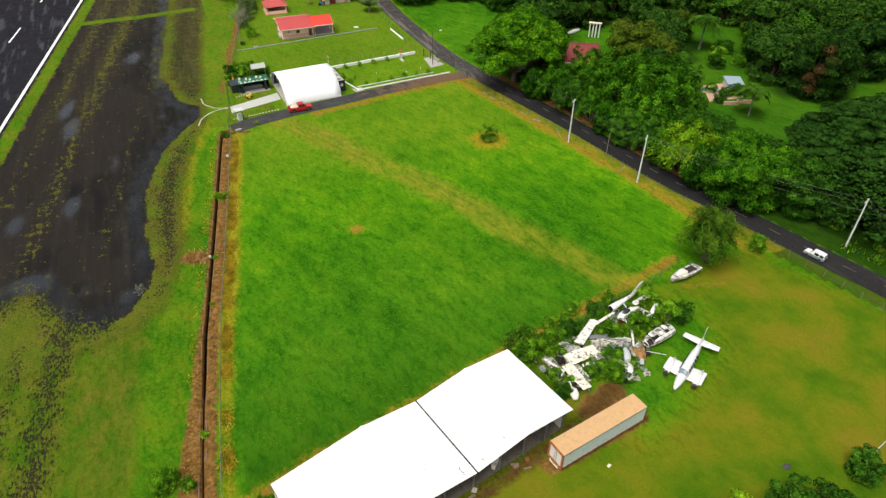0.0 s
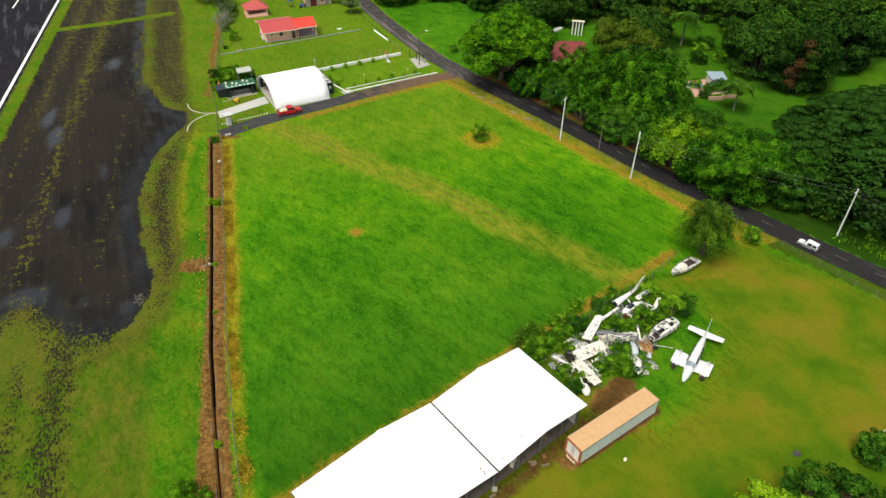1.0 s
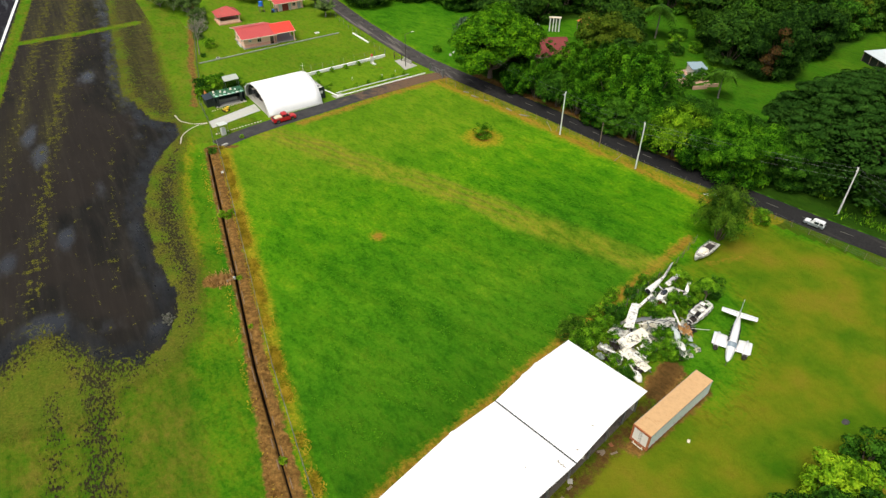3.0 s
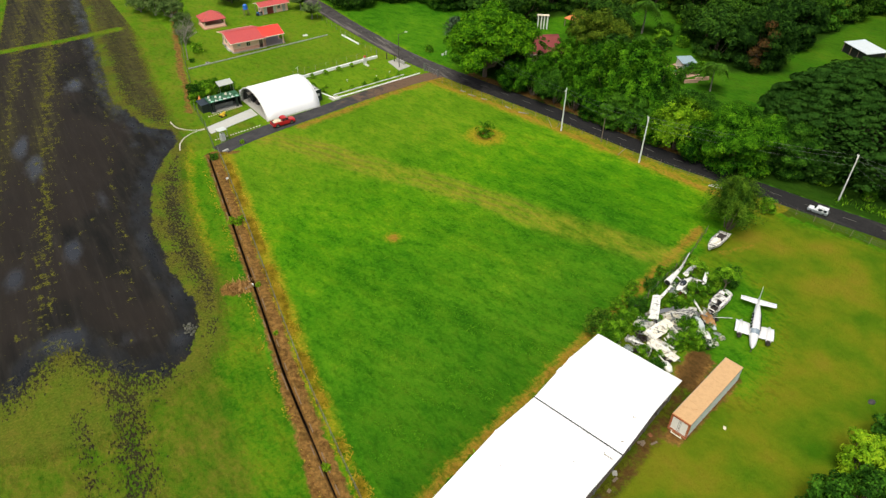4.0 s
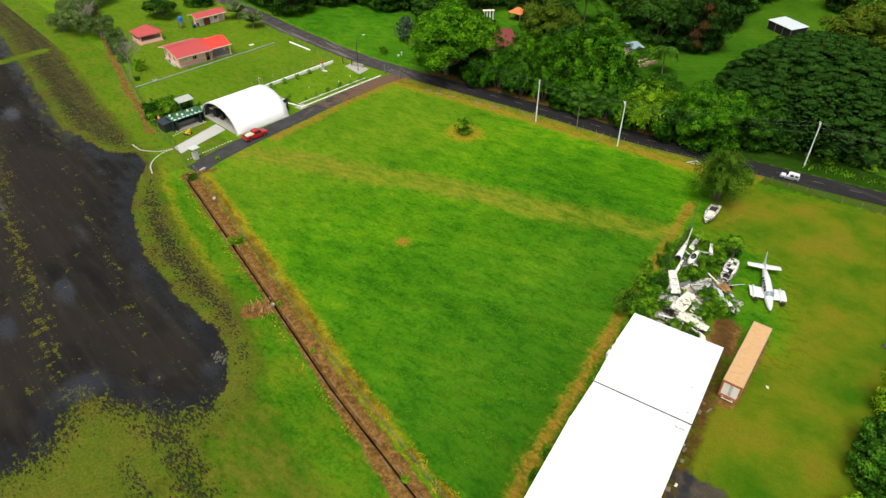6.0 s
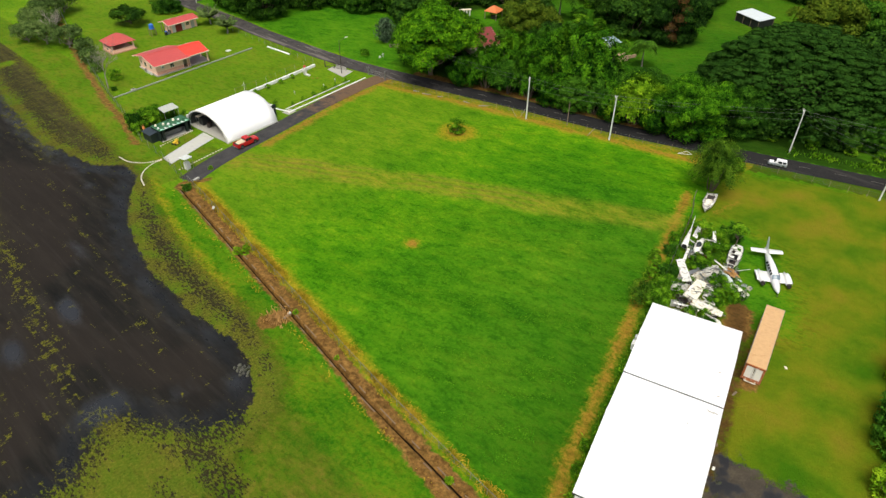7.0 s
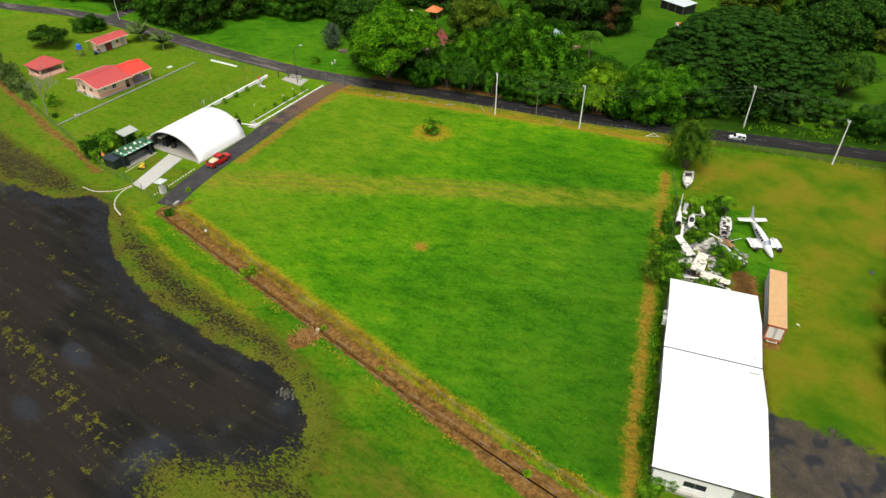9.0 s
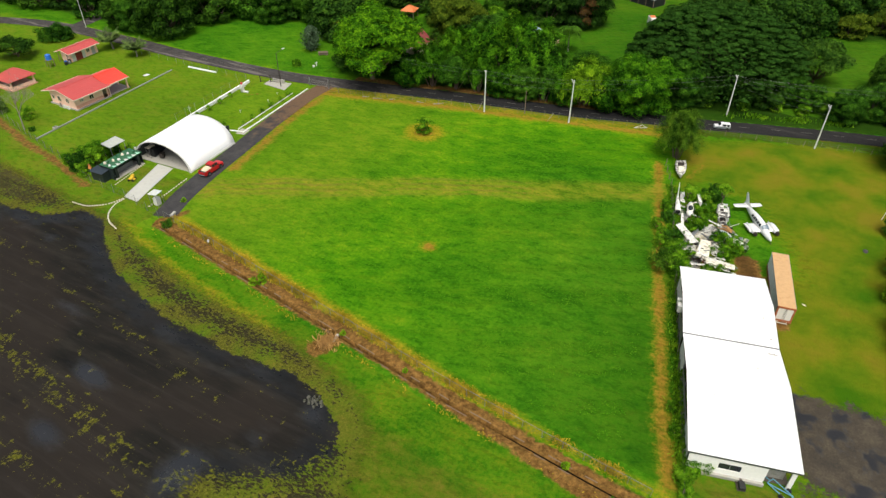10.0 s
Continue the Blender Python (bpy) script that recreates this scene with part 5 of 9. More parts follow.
part("base_kerb", box(fresh(), (HL, 0.25, 0.3), (HL / 2, -HW, 0.12)), WHITE_PAINT, hangar)
part("base_kerb", box(fresh(), (HL, 0.25, 0.3), (HL / 2, HW, 0.12)), WHITE_PAINT, hangar)
part("corner_post", box(fresh(), (0.3, 0.3, 2.4), (0.05, HW - 0.25, 1.2)), WHITE_PAINT, hangar)
part("front_rim", loft(fresh(), [[(0.02 + dx, y, z) for y, z in arch(HW + 0.04, HH + 0.04)] + [(0.02 + dx, y, z) for y, z in arch(HW - 0.2, HH - 0.2)[::-1]] for dx in (-0.1, 0.1)]), WHITE_PAINT, hangar, "white rolled rim")
# goods inside
for n, (x, y, s, mt) in enumerate([(2.4, 4.2, (1.8, 1.4, 1.7), DARK), (4.2, 4.6, (2.0, 1.2, 1.3), BLACK_GREEN), (6.4, 4.4, (1.6, 1.6, 2.0), DARK), (2.2, 2.2, (1.2, 0.8, 0.9), DARK_METAL), (8.5, 3.0, (1.5, 2.0, 1.5), DARK), (9.8, -1.0, (1.6, 2.4, 1.6), GREY_STEEL)]):
    t = thing("stored_machine", HANGAR @ pose(x, y, 0.08, 0, 0, 10 * n), "dark machine stored inside the hangar", "machine", "machines inside the hangar")
    part("housing", box(fresh(), s, (0, 0, s[2] / 2 + 0.12), (0, 0, 0), 0.08), mt, t)
    part("skid", box(fresh(), (s[0] * 0.9, s[1] * 0.8, 0.14), (0, 0, 0.06)), GREY_STEEL, t)
t = thing("workbench", HANGAR @ pose(1.7, 4.4, 0.08), "light-topped workbench inside the hangar", "workbench")
part("top", box(fresh(), (1.7, 1.1, 0.08), (0, 0, 2.2)), CREAM, t)
for dx in (-0.75, 0.75):
    for dy in (-0.45, 0.45):
        part("leg", box(fresh(), (0.07, 0.07, 2.18), (dx, dy, 1.09)), GREY_STEEL, t)
# lean-to behind the hangar
lean = thing("lean_to", HANGAR @ pose(HL + 0.1, 0, 0), "cluttered lean-to with dark green end panel", "lean-to")
part("rear_box", box(fresh(), (1.9, 9.0, 2.3), (0.95, 0.6, 1.15)), CONCRETE, lean)
part("end_panel", box(fresh(), (1.7, 0.12, 2.7), (1.0, -4.25, 1.35)), BLACK_GREEN, lean, "dark green door panel")
part("notice", box(fresh(), (0.6, 0.03, 0.7), (1.0, -4.33, 1.6)), WHITE_PAINT, lean, "small white notice")
for i in range(9):
    part("roof_sheet", box(fresh(), (r.uniform(0.8, 1.8), r.uniform(0.7, 1.4), 0.06), (r.uniform(0.6, 1.3), -3.4 + i * 0.95, 2.36 + 0.04 * (i % 3)), (r.uniform(-4, 4), r.uniform(-4, 4), r.uniform(-15, 15))), r.choice([WRECK_WHITE, CONCRETE, WHITE_PAINT, GREY_STEEL]), lean)
t = thing("antenna_mast", pose(31.6, 153.6, 0), "thin white antenna mast behind the hangar", "mast")
part("mast", rod(fresh(), (0, 0, 0), (0, 0, 5.8), 0.05, 0.03), WHITE_PAINT, t)
part("crossbar", rod(fresh(), (-0.5, 0, 5.2), (0.5, 0, 5.2), 0.025), WHITE_PAINT, t)

# ---- paths, walls and kerbs of the hangar compound ----
path = part("slab_path", plate(fresh(), [(6.4, 142.2), (18.0, 145.6), (17.8, 149.4), (6.4, 145.6)], 0.0, 0.07), surface("pale_concrete", (0.42, 0.42, 0.38), 0.8, 0, 0.12, 1.5, (0.30, 0.30, 0.26), 0.6, 0.6))
tagged(path, "pale concrete path to the hangar", "path", kind="structure")


def kerb(name, line, w, h, mat_, label, category, z=0.0):
    """A wall or kerb along a line of points, of width w and height h."""
    root = thing(name, None, label, category, kind="structure")
    for (ax, ay), (bx, by) in zip(line, line[1:]):
        L, a = math.hypot(bx - ax, by - ay), math.degrees(math.atan2(by - ay, bx - ax))
        k = max(1, int(round(L / 3.0)))
        for i in range(k):
            t_ = (i + 0.5) / k
            part("section", box(fresh(), (L / k - 0.012, w, h), (0, 0, h / 2), (0, 0, 0), min(w, h) * 0.12), mat_, root, m=pose(ax + (bx - ax) * t_, ay + (by - ay) * t_, z, 0, 0, a))
    return root


kerb("garden_wall", [(31.5, 158.6), (56.8, 161.0)], 0.35, 0.75, KERB_WHITE, "low white garden wall", "wall")
kerb("lawn_kerb", [(36.0, 144.1), (60.8, 146.2)], 0.2, 0.25, KERB_WHITE, "white painted lawn kerb beside the driveway", "kerb")
kerb("lawn_kerb", [(36.6, 146.0), (57.0, 147.7)], 0.1, 0.2, KERB_WHITE, "thin white inner lawn kerb", "kerb")
kerb("lawn_kerb", [(36.3, 144.4), (33.2, 153.5)], 0.2, 0.22, KERB_WHITE, "white painted end kerb of the lawn", "kerb")
kerb("boundary_kerb", [(12.6, 179.3), (33, 181.3), (53.0, 183.2)], 0.3, 0.28, surface("mossy_concrete", (0.23, 0.25, 0.20), 0.85, 0, 0.2, 2), "grey concrete boundary kerb across the grass", "kerb")
kerb("roadside_wall", [(56.4, 181), (57.2, 172.2)], 0.25, 0.4, KERB_WHITE, "low white wall by the road", "wall")
part("corner_pad", plate(fresh(), [(35.4, 143.3), (37.6, 143.6), (37.4, 145.6), (35.0, 145.3)], 0.0, 0.06), CONCRETE, None)
tagged(bpy.data.objects["corner_pad"], "small concrete pad at the lawn corner", "pad", kind="structure")
# whitewashed stones beside the drive and the lawn by the cabin
stone = fresh()
bmesh.ops.create_icosphere(stone, subdivisions=1, radius=0.17, matrix=Matrix.Diagonal((1.25, 1, 0.8, 1)))
stone_me = bpy.data.meshes.new("edging_stone")
stone.to_mesh(stone_me)
stone.free()
stone_me.materials.append(TYRE_WHITE)


def stone_row(name, line, gap, label, s=1.0):
    root = thing(name, None, label, "edging stones", kind="structure")
    pts = smooth_line(line, gap)
    for i, p in enumerate(pts):
        part("stone", stone_me, None, root, m=pose(p[0], p[1], 0.06, 0, 0, i * 37) @ Matrix.Scale(s, 4))


stone_row("driveway_edging", [(6.4, 139.1), (9.8, 139.5), (16.4, 140.4)], 0.62, "row of whitewashed stones along the driveway")
stone_row("lawn_edging", [(8.6, 150.4), (12.5, 151.1), (16.6, 151.8)], 0.5, "row of whitewashed stones before the cabin", 0.85)
stone_row("gate_edging", [(5.8, 145.3), (3.5, 146.0), (2.1, 147.4), (1.0, 149.2), (0.7, 152.1)], 0.42, "curved row of white stones from the gate", 0.9)
stone_row("gate_edging", [(5.8, 145.0), (4.1, 145.0), (1.6, 143.7), (-0.2, 141.5), (-1.1, 138.7)], 0.42, "curved row of white stones from the gate", 0.9)

# ---- box trailer ----
TRAILER = pose(35.65, 37.85, 0, 0, 0, 10.3)
trailer = thing("box_trailer", TRAILER, "long box trailer with tan roof and rusty rear frame", "trailer")
TL, TW = 13.1, 2.4
for y in (-TW / 2 + 0.04, TW / 2 - 0.04):
    rings = []
    k = 66
    for i in range(k + 1):
        x = -TL / 2 + 0.1 + (TL - 0.2) * i / k
        d = 0.03 if (i // 2) % 2 else 0.0
        s = math.copysign(1, y)
        rings.append([(x, y + s * d, 0.55), (x, y + s * d, 2.98), (x, y - s * 0.05, 2.98), (x, y - s * 0.05, 0.55)])
    part("side_wall", loft(fresh(), rings), PALE_SIDE, trailer, "pale ribbed side wall with dark streaks")
part("roof", box(fresh(), (TL, TW + 0.02, 0.1), (0, 0, 3.03), (0, 0, 0), 0.03), TAN_ROOF, trailer, "sun-bleached tan roof skin")
for i in range(10):
    part("roof_bow", box(fresh(), (0.06, TW - 0.1, 0.02), (-5.9 + i * 1.3, 0, 3.085)), TAN_ROOF, trailer)
for y in (-TW / 2, TW / 2):
    part("top_rail", box(fresh(), (TL, 0.08, 0.14), (0, y, 2.98)), GREY_STEEL, trailer)
    part("bottom_rail", box(fresh(), (TL, 0.1, 0.2), (0, y * 0.98, 0.5)), RUST, trailer)
part("floor", box(fresh(), (TL - 0.1, TW - 0.1, 0.16), (0, 0, 0.5)), TIMBER, trailer)
part("front_wall", box(fresh(), (0.1, TW - 0.1, 2.45), (TL / 2 - 0.06, 0, 1.78)), PALE_SIDE, trailer)
bm = fresh()
for y in (-TW / 2 + 0.1, TW / 2 - 0.1):
    box(bm, (0.22, 0.24, 2.7), (-TL / 2 - 0.02, y, 1.7))
box(bm, (0.22, TW, 0.26), (-TL / 2 - 0.02, 0, 2.93))
box(bm, (0.24, TW, 0.42), (-TL / 2 - 0.02, 0, 0.56))
part("rear_frame", bm, RUST_FRAME, trailer, "flaking orange rust on the rear frame")
for y in (-0.5, 0.5):
    door = part("rear_door", box(fresh(), (0.07, 0.94, 2.02), (-TL / 2 - 0.05, y, 1.79)), DOOR_WHITE, trailer, "dirty white rear door")
    for dy in (-0.35 * math.copysign(1, y),):
        part("lock_rod", rod(fresh(), (-TL / 2 - 0.11, y + dy, 0.85), (-TL / 2 - 0.11, y + dy, 2.75), 0.022), GREY_STEEL, door)
bm = fresh()
box(bm, (0.1, 1.5, 0.1), (-TL / 2 - 0.2, 0, 0.22))
for y in (-0.6, 0.6):
    box(bm, (0.1, 0.08, 0.4), (-TL / 2 - 0.15, y, 0.4))
part("bumper", bm, WRECK_CREAM, trailer, "bent pale rear bumper bar")
for x in (-4.6, -3.4):
    for y in (-0.85, 0.85):
        w = part("wheel", rod(fresh(), (x, y - 0.16, 0.42), (x, y + 0.16, 0.42), 0.42, n=18), TYRE, trailer)
        part("hub", rod(fresh(), (x, y - 0.18, 0.42), (x, y + 0.18, 0.42), 0.16, n=10), RUST, w)
for y in (-0.8, 0.8):
    part("landing_leg", box(fresh(), (0.14, 0.14, 0.5), (4.2, y, 0.25)), RUST, trailer)
for y in (-0.45, 0.45):
    part("chassis_beam", box(fresh(), (TL - 0.6, 0.12, 0.2), (0, y, 0.36)), RUST, trailer)

# ---- stripped white aeroplane ----
PLANE = pose(48.95, 40.45, 0, 0, 0, 31.7) @ Matrix.Diagonal((1.085, 0.93, 1.0, 1.0))
plane = thing("aeroplane", PLANE, "stripped white twin-engine aeroplane with cut-off wings", "aeroplane")


def hull(stations, n=20):
    """Rings of an egg-shaped body: x, half width, bottom, top."""
    out = []
    for x, w, lo, hi in stations:
        c, h = (lo + hi) / 2, (hi - lo) / 2
        out.append([(x, w * math.cos(2 * math.pi * i / n), c + h * math.sin(2 * math.pi * i / n)) for i in range(n)])
    return out


body = loft(fresh(), hull([(0.0, 0.06, 0.40, 0.55), (0.25, 0.24, 0.22, 0.78), (0.8, 0.44, 0.08, 0.98), (1.6, 0.58, 0.03, 1.12), (2.3, 0.66, 0.02, 1.25), (2.75, 0.70, 0.02, 1.52), (3.2, 0.73, 0.02, 1.68), (4.2, 0.74, 0.02, 1.74), (5.6, 0.70, 0.05, 1.72), (7.0, 0.50, 0.22, 1.58), (8.4, 0.30, 0.45, 1.40), (9.6, 0.17, 0.66, 1.25), (10.1, 0.05, 0.85, 1.10)]))
fuselage = part("fuselage", body, PLANE_WHITE, plane, "white riveted fuselage", smooth=True)
bm = fresh()
loft(bm, [[(2.26, y * 0.62, 1.30 - abs(y) * 0.16) for y in (-1, -0.5, 0, 0.5, 1)], [(2.80, y * 0.66, 1.68 - abs(y) ** 2 * 0.24) for y in (-1, -0.5, 0, 0.5, 1)]], closed=False)
loft(bm, [[(2.26, y * 0.62, 1.27 - abs(y) * 0.16) for y in (-1, -0.5, 0, 0.5, 1)], [(2.80, y * 0.66, 1.65 - abs(y) ** 2 * 0.24) for y in (-1, -0.5, 0, 0.5, 1)]], closed=False)
part("windscreen", bm, surface("hazy_windscreen", (0.16, 0.21, 0.25), 0.2, 0, 0.3, 4, None, bump=0), plane, "hazy grey windscreen")
for i in range(5):
    for s in (-1, 1):
        part("cabin_window", box(fresh(), (0.46, 0.06, 0.46), (3.25 + i * 0.66, s * (0.665 - 0.012 * i), 1.32), (s * 30, 0, 0), 0.015), GLASS, plane, "small dark cabin window")
for s in (-1, 1):
    # cut wing root
    prof = [(2.35, 0.50), (2.6, 0.64), (3.2, 0.70), (4.1, 0.62), (4.75, 0.48), (4.1, 0.44), (3.0, 0.40)]
    rings = [[(x + 0.05 * (k > 0), s * y, z + 0.03 * k) for x, z in prof] for k, y in enumerate((0.55, 1.7, 2.75))]
    part("wing_root", loft(fresh(), rings), PLANE_WHITE, plane, "wing cut off outside the engine")
    nac = loft(fresh(), [[(x, s * 2.05 + p[1] - 0, p[2]) for p in ring] for x, ring in zip((1.75, 2.0, 2.8, 3.8, 4.9), [[(0, 0.37 * f * math.cos(a), 0.62 + 0.33 * f * math.sin(a)) for a in np.linspace(0, 2 * math.pi, 15)[:-1]] for f in (0.82, 1.0, 1.04, 0.9, 0.35)])])
    n_ = part("engine_nacelle", nac, PLANE_WHITE, plane, "white engine cowling", smooth=True)
    bm = fresh()
    rod(bm, (1.55, s * 2.05, 0.62), (1.9, s * 2.05, 0.62), 0.34, 0.36, 14)
    rod(bm, (1.25, s * 2.05, 0.62), (1.6, s * 2.05, 0.62), 0.07, 0.1, 8)
    for j in range(3):
        for q in (-1, 1):
            box(bm, (0.14, 0.2, 0.16), (1.62 + j * 0.1, s * 2.05 + q * 0.22, 0.62 + 0.1 * q), (0, 0, 0), 0.02)
    part("engine", bm, DARK_METAL, n_, "bare brown engine without propeller")
    part("stub_rib", box(fresh(), (1.9, 0.05, 0.16), (3.4, s * 2.77, 0.6)), GREY_STEEL, plane)
    # tailplane
    rings = [[(x, s * y, z) for x, z in ((8.35 + k * 0.25, 1.18), (8.6 + k * 0.25, 1.27), (9.5 - k * 0.05, 1.2), (8.6 + k * 0.25, 1.14))] for k, y in ((0, 0.1), (1, 2.66))]
    tp = part("tailplane", loft(fresh(), rings), PLANE_WHITE, plane, "white tailplane")
    part("elevator_hinge", box(fresh(), (0.03, 2.4, 0.02), (9.12, s * 1.4, 1.245)), GREY_STEEL, tp)
fin = [[(x, y, z) for x, y in ((xa, 0), ((xa + xb) / 2, w), (xb, 0), ((xa + xb) / 2, -w))] for xa, xb, w, z in ((8.05, 9.9, 0.09, 1.2), (8.7, 10.0, 0.07, 1.9), (9.35, 10.2, 0.05, 2.7), (9.65, 10.25, 0.04, 3.15))]
part("fin", loft(fresh(), fin), PLANE_WHITE, plane, "tall swept white fin")
part("dorsal_fillet", loft(fresh(), [[(6.9, 0.02, 1.56), (6.9, -0.02, 1.56), (6.9, 0, 1.58)], [(8.4, 0.07, 1.38), (8.4, -0.07, 1.38), (8.4, 0, 1.85)]]), PLANE_WHITE, plane)
part("nose_strut", rod(fresh(), (0.1, 0, 0.45), (-0.35, 0.12, 0.05), 0.05), DARK_METAL, plane, "broken dark nose strut")
part("side_stripe", box(fresh(), (5.2, 0.02, 0.05), (4.9, -0.70, 0.80), (0, 0, 2.5)), surface("faded_stripe", (0.3, 0.1, 0.1), 0.5), plane, "thin faded stripe")

# ---- wrecks heaped behind the shed ----
def wing_piece(name, a, b, chord, thick, z, label, mat_, tilt=0.0, roll=0.0, parts=True):
    """A torn-off wing lying from a to b."""
    a, b = Vector((*a, z)), Vector((*b, z))
    L, ang = (b - a).length, math.degrees(math.atan2(b.y - a.y, b.x - a.x))
    root = thing(name, pose(*((a + b) / 2), roll, tilt, ang), label, "aircraft wreck", "wrecked aircraft")
    prof = [(-0.5, 0.0), (-0.42, 0.35), (-0.15, 0.5), (0.2, 0.3), (0.5, 0.0), (0.2, -0.25), (-0.3, -0.3)]
    rings = [[(x, y * chord * f, v * thick) for y, v in prof] for x, f in ((-L / 2, 1.0), (0, 0.95), (L / 2, 0.82))]
    w = part("skin", loft(fresh(), rings), mat_, root)
    if parts:
        part("flap", box(fresh(), (L * 0.55, chord * 0.2, 0.03), (-L * 0.15, chord * 0.32, thick * 0.28), (8, 0, 2)), WRECK_WHITE, root)
        part("spar_stub", box(fresh(), (0.5, 0.08, thick * 0.6), (L / 2 + 0.2, 0, 0)), GREY_STEEL, root)
        for i in range(4):
            part("panel_strip", box(fresh(), (0.04, chord * 0.6, 0.02), (-L * 0.4 + i * L * 0.26, -0.02, thick * 0.45)), GREY_STEEL, root)
    return root


wing_piece("wing_slab", (41.2, 51.5), (46.0, 55.0), 1.4, 0.22, 1.0, "white wing slab leaning on shrubs", WRECK_WHITE, 4, -8)
wing_piece("fallen_wing", (38.3, 49.7), (43.0, 49.9), 2.0, 0.3, 0.85, "broad stained cream wing lying flat", WRECK_CREAM, -3, 5)
wing_piece("fallen_wing", (37.9, 49.0), (38.5, 44.6), 1.7, 0.26, 0.7, "torn cream wing with peeling skin", WRECK_CREAM, 3, -4)
wing_piece("wing_strip", (53.4, 56.0), (56.6, 56.7), 0.85, 0.12, 0.75, "narrow white control surface", WRECK_WHITE, -5, 0, False)
wing_piece("wing_strip", (43.6, 52.5), (46.3, 51.8), 0.7, 0.14, 0.6, "narrow grey control surface", GREY_STEEL, 0, 10, False)
wing_piece("wing_strip", (45.6, 54.3), (49.4, 55.2), 0.5, 0.2, 0.8, "thin grey tail boom lying in weeds", WRECK_WHITE, -4, 0, False)
wing_piece("wing_strip", (35.6, 50.9), (36.9, 48.0), 0.6, 0.15, 0.9, "dark-edged wing flap against the shed", WRECK_WHITE, 0, -14, False)
wing_piece("wing_strip", (49.9, 51.4), (48.0, 48.3), 0.35, 0.1, 1.0, "thin white strut across the heap", WRECK_WHITE, -6, 0, False)
wing_piece("wing_strip", (48.9, 47.6), (47.6, 45.6), 0.7, 0.12, 0.5, "grey-blue strip beside the orange panel", WRECK_BLUE, 0, 0, False)


def wreck_body(name, m, stations, label, mat_, open_frame=False, windows=0, category="aircraft wreck"):
    root = thing(name, m, label, category, "wrecked aircraft")
    rings = hull(stations, 14)
    if open_frame:
        for ring in rings:
            bm = fresh()
            for p, q in zip(ring, ring[1:] + ring[:1]):
                rod(bm, p, q, 0.075, n=5)
            part("frame_ring", bm, mat_, root)
        for a_, b_ in ((1, 2), (5, 6)):
            bm = loft(fresh(), [[Vector(ring[a_]), Vector(ring[b_]), Vector(ring[b_]) * 0.97, Vector(ring[a_]) * 0.97] for ring in rings[1:]])
            part("roof_edge", bm, mat_, root, "white roof edge over the windows")
        for ids in ((0, 13, 12, 11, 10), (7, 8, 9, 10, 11)):
            bm = loft(fresh(), [[Vector(ring[i]) for i in ids] + [Vector(ring[i]) * 0.96 for i in ids[::-1]] for ring in rings])
            part("side_skin", bm, mat_, root, "dented white side skin")
        for x, y, w, turn in ((1.2, 0.35, 0.7, 12), (2.9, -0.3, 0.9, -8), (4.3, 0.4, 0.8, 15), (5.2, -0.35, 0.6, -20)):
            part("roof_patch", box(fresh(), (w, 0.8, 0.03), (x, y, 1.72 - 0.1 * abs(y)), (turn * 0.6, 4, turn)), mat_, root, "torn white roof sheet")
        for s_ in (-1, 1):
            for x in (1.5, 2.7, 3.9, 5.0):
                part("window_gap", box(fresh(), (0.72, 0.05, 0.5), (x, s_ * 1.1, 1.25), (s_ * -22, 0, 0), 0.02), DARK, root, "empty black window opening")
        for x in (0.8, 2.3, 3.9):
            part("roof_bow", rod(fresh(), (x, -0.95, 1.45), (x + 0.2, 0.95, 1.5), 0.07, n=6), DARK_METAL, root)
        part("cabin_floor", box(fresh(), (stations[-1][0] - stations[0][0], 1.1, 0.05), ((stations[-1][0] + stations[0][0]) / 2, 0, 0.35)), DARK_METAL, root)
        for i in range(2):
            part("seat", box(fresh(), (0.5, 0.5, 0.5), (stations[1][0] + 0.8 + i, 0.2 * (-1) ** i, 0.6), (0, 0, 10), 0.06), DARK, root)
    else:
        part("body", loft(fresh(), rings), mat_, root, smooth=True)
        for i in range(windows):
            x = stations[1][0] + 0.35 + i * 0.7
            for s in (-1, 1):
                part("window", box(fresh(), (0.5, 0.06, 0.34), (x, s * stations[2][1] * 0.93, stations[2][3] * 0.72), (s * -18, 0, 0), 0.02), GLASS, root)
    return root


wreck_body("tail_section", pose(49.4, 56.0, 0.55, 0, -4, 14), [(0, 0.55, 0, 1.0), (1.6, 0.45, 0.1, 0.9), (3.4, 0.28, 0.2, 0.75), (5.0, 0.14, 0.35, 0.7)], "broken white tail section with its fin", WRECK_WHITE)
part("fin", loft(fresh(), [[(4.0, 0.05, 0.65), (5.3, 0.05, 0.65), (5.3, -0.05, 0.65), (4.0, -0.05, 0.65)], [(5.9, 0.03, 2.2), (6.6, 0.03, 2.2), (6.6, -0.03, 2.2), (5.9, -0.03, 2.2)]]), WRECK_WHITE, bpy.data.objects["tail_section"])
part("torn_end", rod(fresh(), (-0.02, 0, 0.5), (0.03, 0, 0.5), 0.44, n=14), DARK, bpy.data.objects["tail_section"])
wreck_body("small_cockpit", pose(49.3, 54.0, 0.45, 0, 0, 9), [(0, 0.2, 0.2, 0.7), (0.6, 0.55, 0.05, 0.95), (1.6, 0.62, 0.0, 1.35), (2.8, 0.5, 0.05, 1.2), (4.0, 0.25, 0.3, 0.9)], "small white cockpit shell in the weeds", WRECK_WHITE, windows=3)
part("canopy", ball(fresh(), (1.5, 0, 1.1), (0.75, 0.42, 0.34), 8), GLASS, bpy.data.objects["small_cockpit"], "dark broken canopy")
